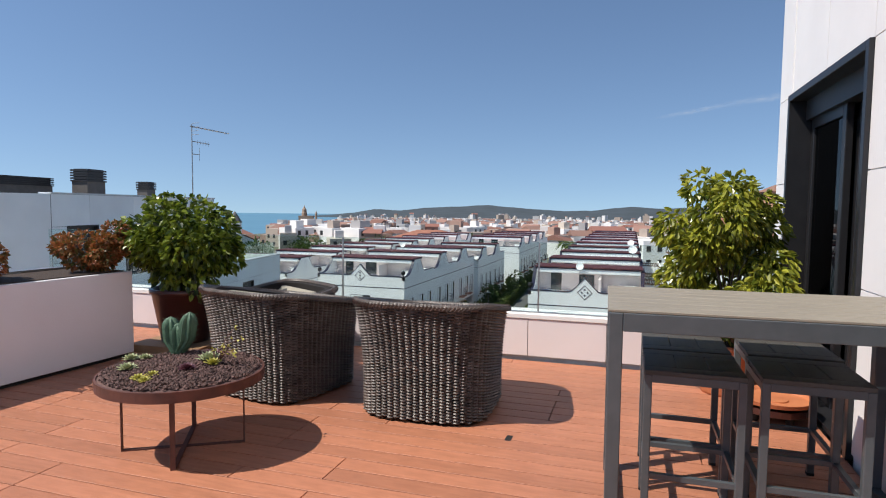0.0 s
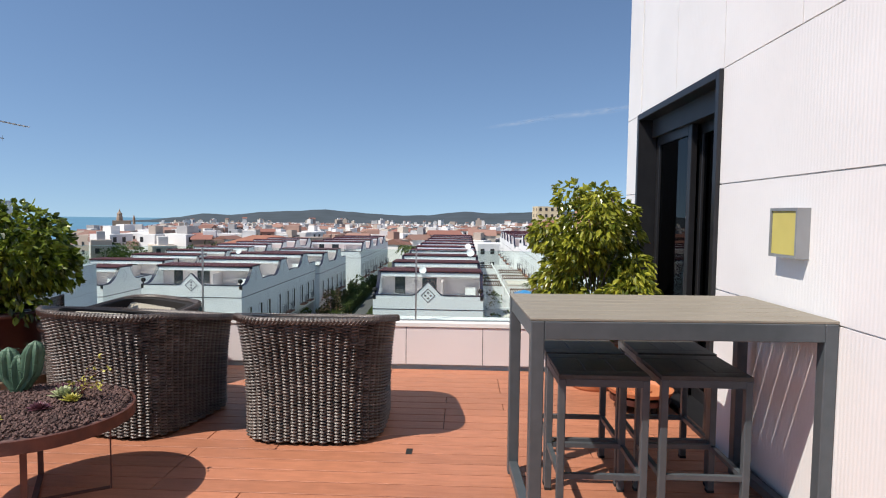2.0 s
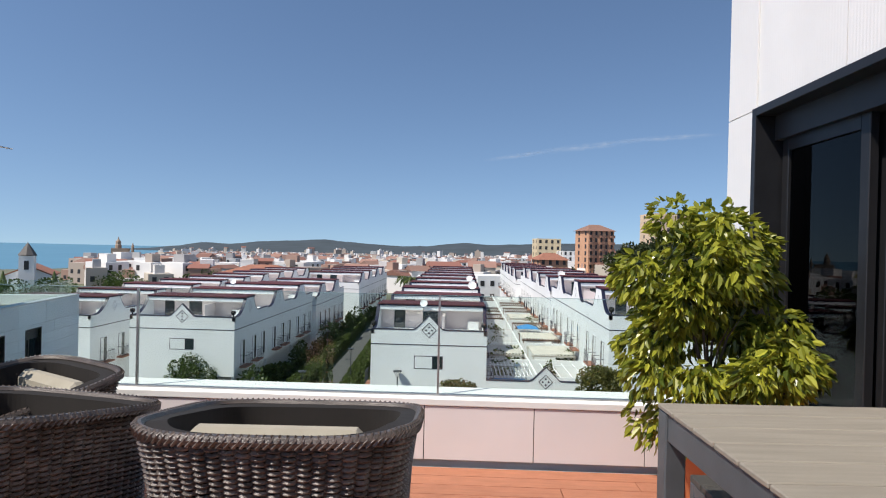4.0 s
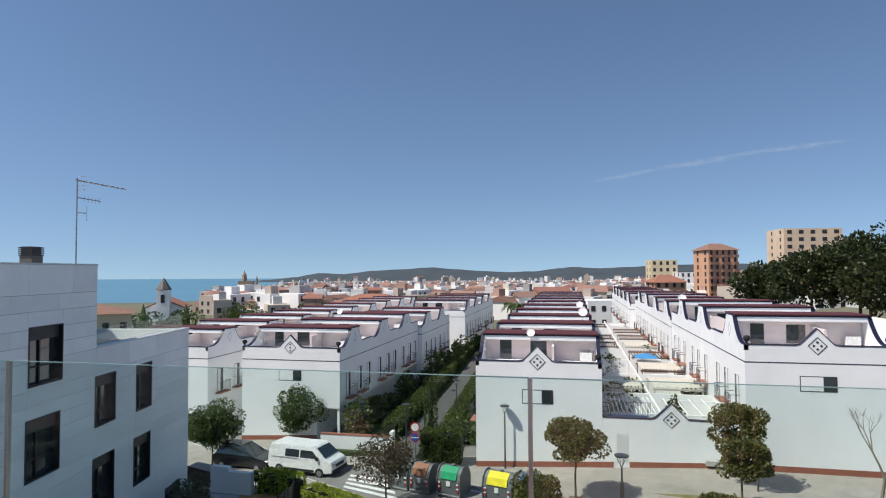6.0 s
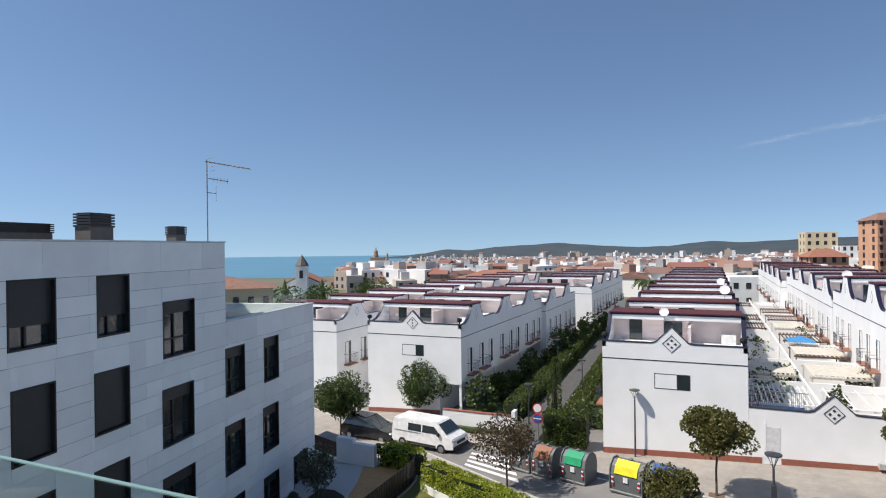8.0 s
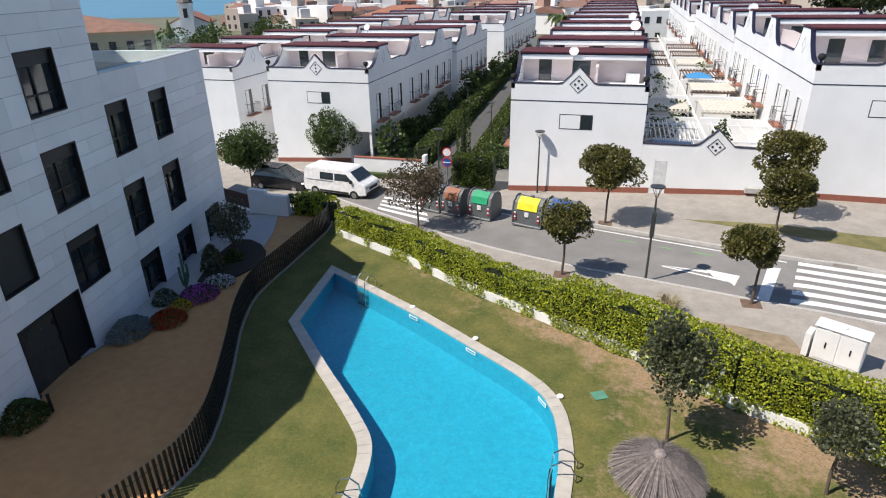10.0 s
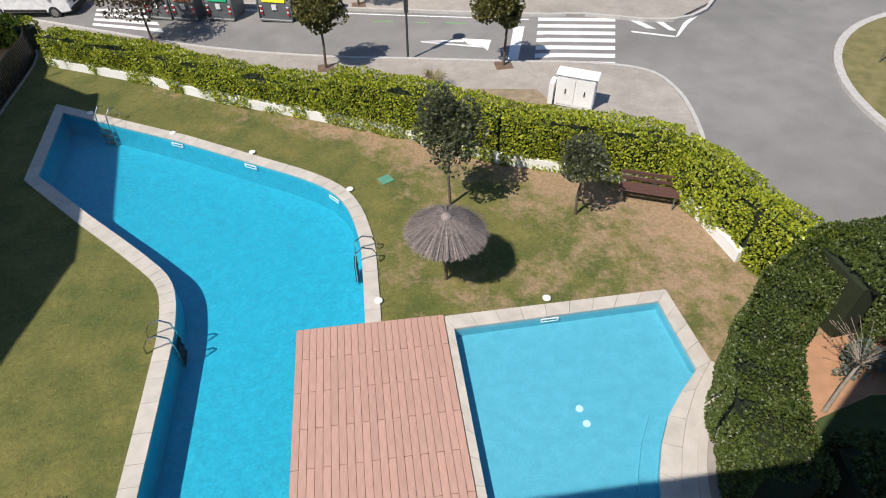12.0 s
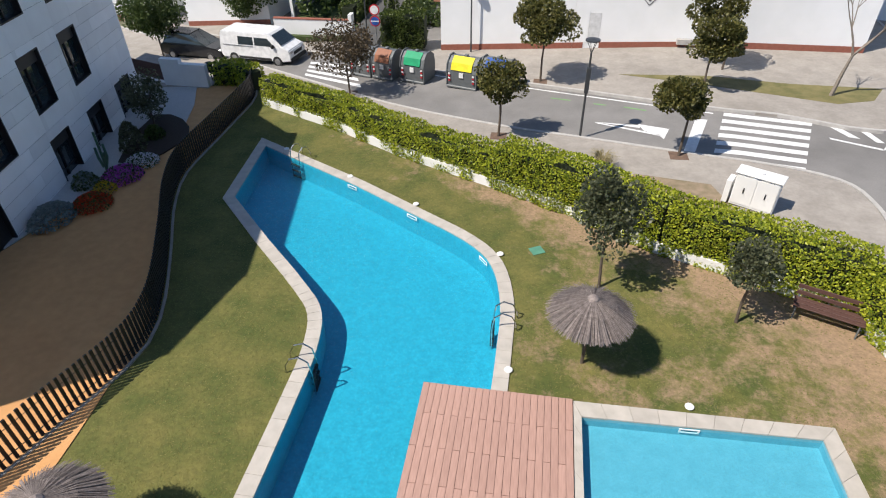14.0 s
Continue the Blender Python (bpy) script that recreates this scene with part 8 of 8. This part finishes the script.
        g.transform(Matrix.Rotation(math.pi / 2 - 0.5, 4, "X") @ Matrix.Rotation(0, 4, "Z"))
        part("dish", g, HOUSEW, t)
        part("bracket", tube(bmesh.new(), [(0, 0.05, 0), (0, 0.1, -r - 0.35)], 0.025, 5), ALU, t)
    for x, y in ((-6.45, 44.1), (1.1, 44.1), (-26.85, 50.4), (-18.65, 50.4), (9.65, 44.1), (17.1, 44.1)):
        t = thing("lamp_globe", (x, y, {44.1: -4.27, 50.4: -4.6}[y] + (1.35 if x > 9 else 0)), "dark round lamp globe on the parapet corner", "lamp", "lamp globes on the parapets")
        part("globe", lathe(bmesh.new(), [(0.05, 0), (0.05, 0.12), (0.16, 0.2), (0.2, 0.32), (0.16, 0.45), (0.0005, 0.5)], 16), BLACK, t)


BLUEC = mat("blue_cloth", (0.05, 0.24, 0.50), 0.8, (0.04, 0.2, 0.44), 4)
rows_gardens()


# ---- landmarks beyond ----
def block(x, y, z, w, d, h, rz, material, label, storeys, bays, roofm=None, balc=False):
    t = thing("tower_block", (x, y, z), label, "apartment building", rz=rz)
    part("wall", box(-w / 2, w / 2, -d / 2, d / 2, 0, h), material, t)
    wi = bmesh.new()
    sh = h / storeys
    for s in range(storeys):
        for k in range(bays):
            u = -w / 2 + w * (k + 0.3) / bays
            bx(wi, u, u + w * 0.4 / bays, -d / 2 - 0.06, -d / 2 - 0.001, s * sh + 0.8, s * sh + 2.3)
        for k in range(max(2, bays // 2)):
            u = -d / 2 + d * (k + 0.3) / max(2, bays // 2)
            bx(wi, -w / 2 - 0.06, -w / 2 - 0.001, u, u + 1.2, s * sh + 0.8, s * sh + 2.3)
    part("window_grid", wi, SHUT, t, "rows of small dark windows", kind="stuff")
    if balc:
        b = bmesh.new()
        for s in range(1, storeys):
            for k in range(0, bays, 2):
                u = -w / 2 + w * (k + 0.1) / bays
                bx(b, u, u + w * 0.8 / bays, -d / 2 - 1.2, -d / 2 - 0.07, s * sh - 0.1, s * sh + 0.8)
        part("balconies", b, roofm or material, t, kind="stuff")
    if roofm:
        g = bmesh.new()
        v = [g.verts.new(p) for p in ((-w / 2 - 0.7, -d / 2 - 0.7, h + 0.01), (w / 2 + 0.7, -d / 2 - 0.7, h + 0.01), (w / 2 + 0.7, d / 2 + 0.7, h + 0.01), (-w / 2 - 0.7, d / 2 + 0.7, h + 0.01), (-w * 0.2, 0, h + 2.4), (w * 0.2, 0, h + 2.4))]
        for f in ((3, 2, 1, 0), (0, 1, 5, 4), (1, 2, 5), (2, 3, 4, 5), (3, 0, 4)):
            g.faces.new([v[i] for i in f])
        part("roof", g, roofm, t, "tiled hip roof")
    return t


ORANGE = mat("orange_brick", (0.56, 0.315, 0.195), 0.85, (0.49, 0.27, 0.165), 0.3)
CREAM = mat("cream_render", (0.60, 0.50, 0.33), 0.85, (0.54, 0.45, 0.30), 0.3)
BEIGE = mat("beige_render", (0.60, 0.46, 0.33), 0.85, (0.54, 0.42, 0.30), 0.3)
TILEB = mat("roof_tile_brown", (0.27, 0.15, 0.105), 0.85, (0.20, 0.11, 0.08), 1.0, bump=0.3, bscale=3)
TILER = mat("roof_tile_red", (0.32, 0.14, 0.09), 0.85, (0.25, 0.11, 0.07), 1.0, bump=0.3, bscale=3)
block(47.5, 226, -9, 10, 11, 16.8, 0.25, ORANGE, "tall orange brick apartment block with stacked balconies", 7, 5, TILEB, True)
block(38, 285, -9, 11, 11, 14.5, 0.1, CREAM, "cream apartment block with a stair tower", 5, 4)
block(29.5, 214, -10, 10, 9, 7.2, 0.2, ORANGE, "low orange brick block under a hip roof", 3, 4, TILER)
block(92.5, 277, -6, 22, 16, 23.5, 0.1, BEIGE, "large beige apartment block above the pines", 8, 5)
block(47, 275, -10, 9, 12, 10.0, 0.1, TOWNWH := mat("white_block", (0.7, 0.7, 0.69), 0.8), "white apartment block with small windows", 4, 4)
block(-86, 82, -12.5, 34, 11, 7.4, 0.72, BEIGE, "long cream house row under a brown tiled roof", 2, 14, TILEB)
block(-56, 168, -15, 20, 12, 7.5, -0.1, HOUSEW, "white house under a red tiled roof", 2, 6, TILER)
block(-38, 150, -14.5, 12, 10, 6.0, 0.1, HOUSEW, "white house with a flat roof", 2, 4)
block(-10, 190, -15, 9, 9, 7.0, 0.0, HOUSEW, "small white house among palms", 2, 3)
block(8, 180, -14.5, 12, 9, 7.5, 0.3, HOUSEW, "white house with a stepped gable", 2, 4)
block(24, 172, -14, 16, 10, 9.0, 0.2, HOUSEW, "white house beyond the rows", 3, 5)


block(26, 66, -12, 11, 30, 8.2, 0.0, HOUSEW, "low white building beside the third row", 2, 4)
block(42, 74, -12, 14, 22, 7.0, 0.1, HOUSEW, "low white building below the pines", 2, 5)
block(34, 100, -13, 16, 14, 7.0, 0.2, BEIGE, "low cream building below the pines", 2, 5)


def chapel():
    t = thing("chapel", (-110.5, 152, -15), "small white chapel with a pointed bell tower", "chapel", rz=0.5)
    part("nave", prism(bmesh.new(), [(-5, -4, 0), (5, -4, 0), (5, -4, 6.5), (0, -4, 8.8), (-5, -4, 6.5)], (0, 14, 0)), HOUSEW, t)
    part("nave_roof", prism(bmesh.new(), [(-5.3, -4.2, 6.4), (0, -4.2, 8.85), (5.3, -4.2, 6.4), (5.3, -4.2, 6.7), (0, -4.2, 9.15), (-5.3, -4.2, 6.7)], (0, 14.4, 0)), TILER, t)
    part("tower", box(-1.6, 1.6, -7.2, -4.01, 0, 11.6), HOUSEW, t)
    part("spire", lathe(bmesh.new(), [(2.0, 11.601), (2.0, 11.8), (0.9, 13.6), (0.05, 14.9)], 8, (0, -5.6, 0)), FLUE, t)
    part("bell_opening", box(-0.5, 0.5, -7.26, -7.201, 8.2, 10.4), SHUT, t)
    for x, y in ((-4.5, -8), (6, -9)):
        part("cypress", lathe(bmesh.new(), [(0.5, 0), (1.1, 2), (0.9, 5), (0.1, 8)], 10, (x, y, 0)), LEAFD, t)


chapel()


def church():
    t = thing("church", (-706, 1209, -32), "distant stone church with an octagonal tower and spire", "church", rz=0.4)
    st = mat("church_stone", (0.36, 0.26, 0.19), 0.9, (0.30, 0.21, 0.15), 0.1)
    part("nave", box(-16, 16, -10, 12, 0, 12), st, t)
    part("tower", lathe(bmesh.new(), [(6, 0), (6, 19), (5, 20), (5, 26), (2, 30), (1.2, 33), (0.2, 36)], 8, (-4, 0, 0)), st, t)
    part("tower", lathe(bmesh.new(), [(2.6, 0), (2.6, 16), (1.4, 20), (0.1, 24)], 8, (22, 4, 0)), st, t)


church()


def pines():
    rng = random.Random(23)
    for i, (x, y, h, r) in enumerate(((37, 112, 13.5, 5.5), (44, 112, 15.5, 6), (51, 108, 17, 7.5), (59, 106, 18.2, 8), (34, 124, 11, 5), (66, 96, 17, 7.5), (42, 98, 12.5, 5), (50, 92, 12.5, 5.5), (58, 86, 13, 5.5), (76, 90, 16, 7), (48, 118, 16, 6.5))):
        t = thing("stone_pine", (x, y, -8.8), "broad dark umbrella pine", "pine", "pines beyond the rows")
        b = bmesh.new()
        limbs(b, rng, (0, 0, 0), h * 0.42, 0.3, (0, 0, h * 0.66), (r, r, h * 0.25), 8)
        part("trunk", b, BARK, t)
        c = bmesh.new()
        leaves(c, rng, crown_points(rng, 5200, (0, 0, h * 0.66), (r * 1.2, r * 1.2, h * 0.36), 44, 0.30), 0.6, 0.0, 0.35, fold=False)
        part("crown", c, PINE, t)
    for i, (x, y, r) in enumerate(((-88, 130, 5), (-80, 142, 5), (-70, 150, 5), (-62, 158, 4), (-96, 128, 5), (-100, 170, 6), (-90, 180, 6), (-75, 175, 5), (12, 200, 5), (30, 205, 6), (38, 210, 6))):
        t = thing("round_tree", (x, y, -16), "dark green roadside tree", "tree", "trees beyond the rows")
        c = bmesh.new()
        leaves(c, rng, crown_points(rng, 1200, (0, 0, 5.2), (r, r, 3.6), 20, 0.35), 0.55, 0.0, 0.5, fold=False)
        part("crown", c, LEAFD, t)
        part("trunk", tube(bmesh.new(), [(0, 0, 0), (0, 0, 4)], 0.25, 6), BARK, t)
    for x, y, h in ((-13, 150, 7), (-8, 156, 6), (-16, 160, 6.5)):
        t = thing("palm", (x, y, -14), "palm tree with arching fronds", "palm", "palms beyond the rows")
        part("trunk", tube(bmesh.new(), [(0, 0, 0), (0.1, 0, h)], 0.25, 8, taper=0.8), BARK, t)
        b = bmesh.new()
        for k in range(26):
            a = rng.uniform(0, 6.28)
            e = rng.uniform(0.1, 0.9)
            d = Vector((math.cos(a), math.sin(a), 0))
            s = Vector((-d.y, d.x, 0))
            pts = [Vector((0, 0, h)) + d * L + Vector((0, 0, e * L - 0.28 * L * L)) for L in (0, 0.8, 1.6, 2.3, 2.9)]
            for p, q, wd in zip(pts, pts[1:], (0.15, 0.35, 0.35, 0.2)):
                v = [b.verts.new(z) for z in (p - s * wd, p + s * wd, q + s * wd * 0.8, q - s * wd * 0.8)]
                b.faces.new(v)
        part("fronds", b, HEDG, t)


pines()
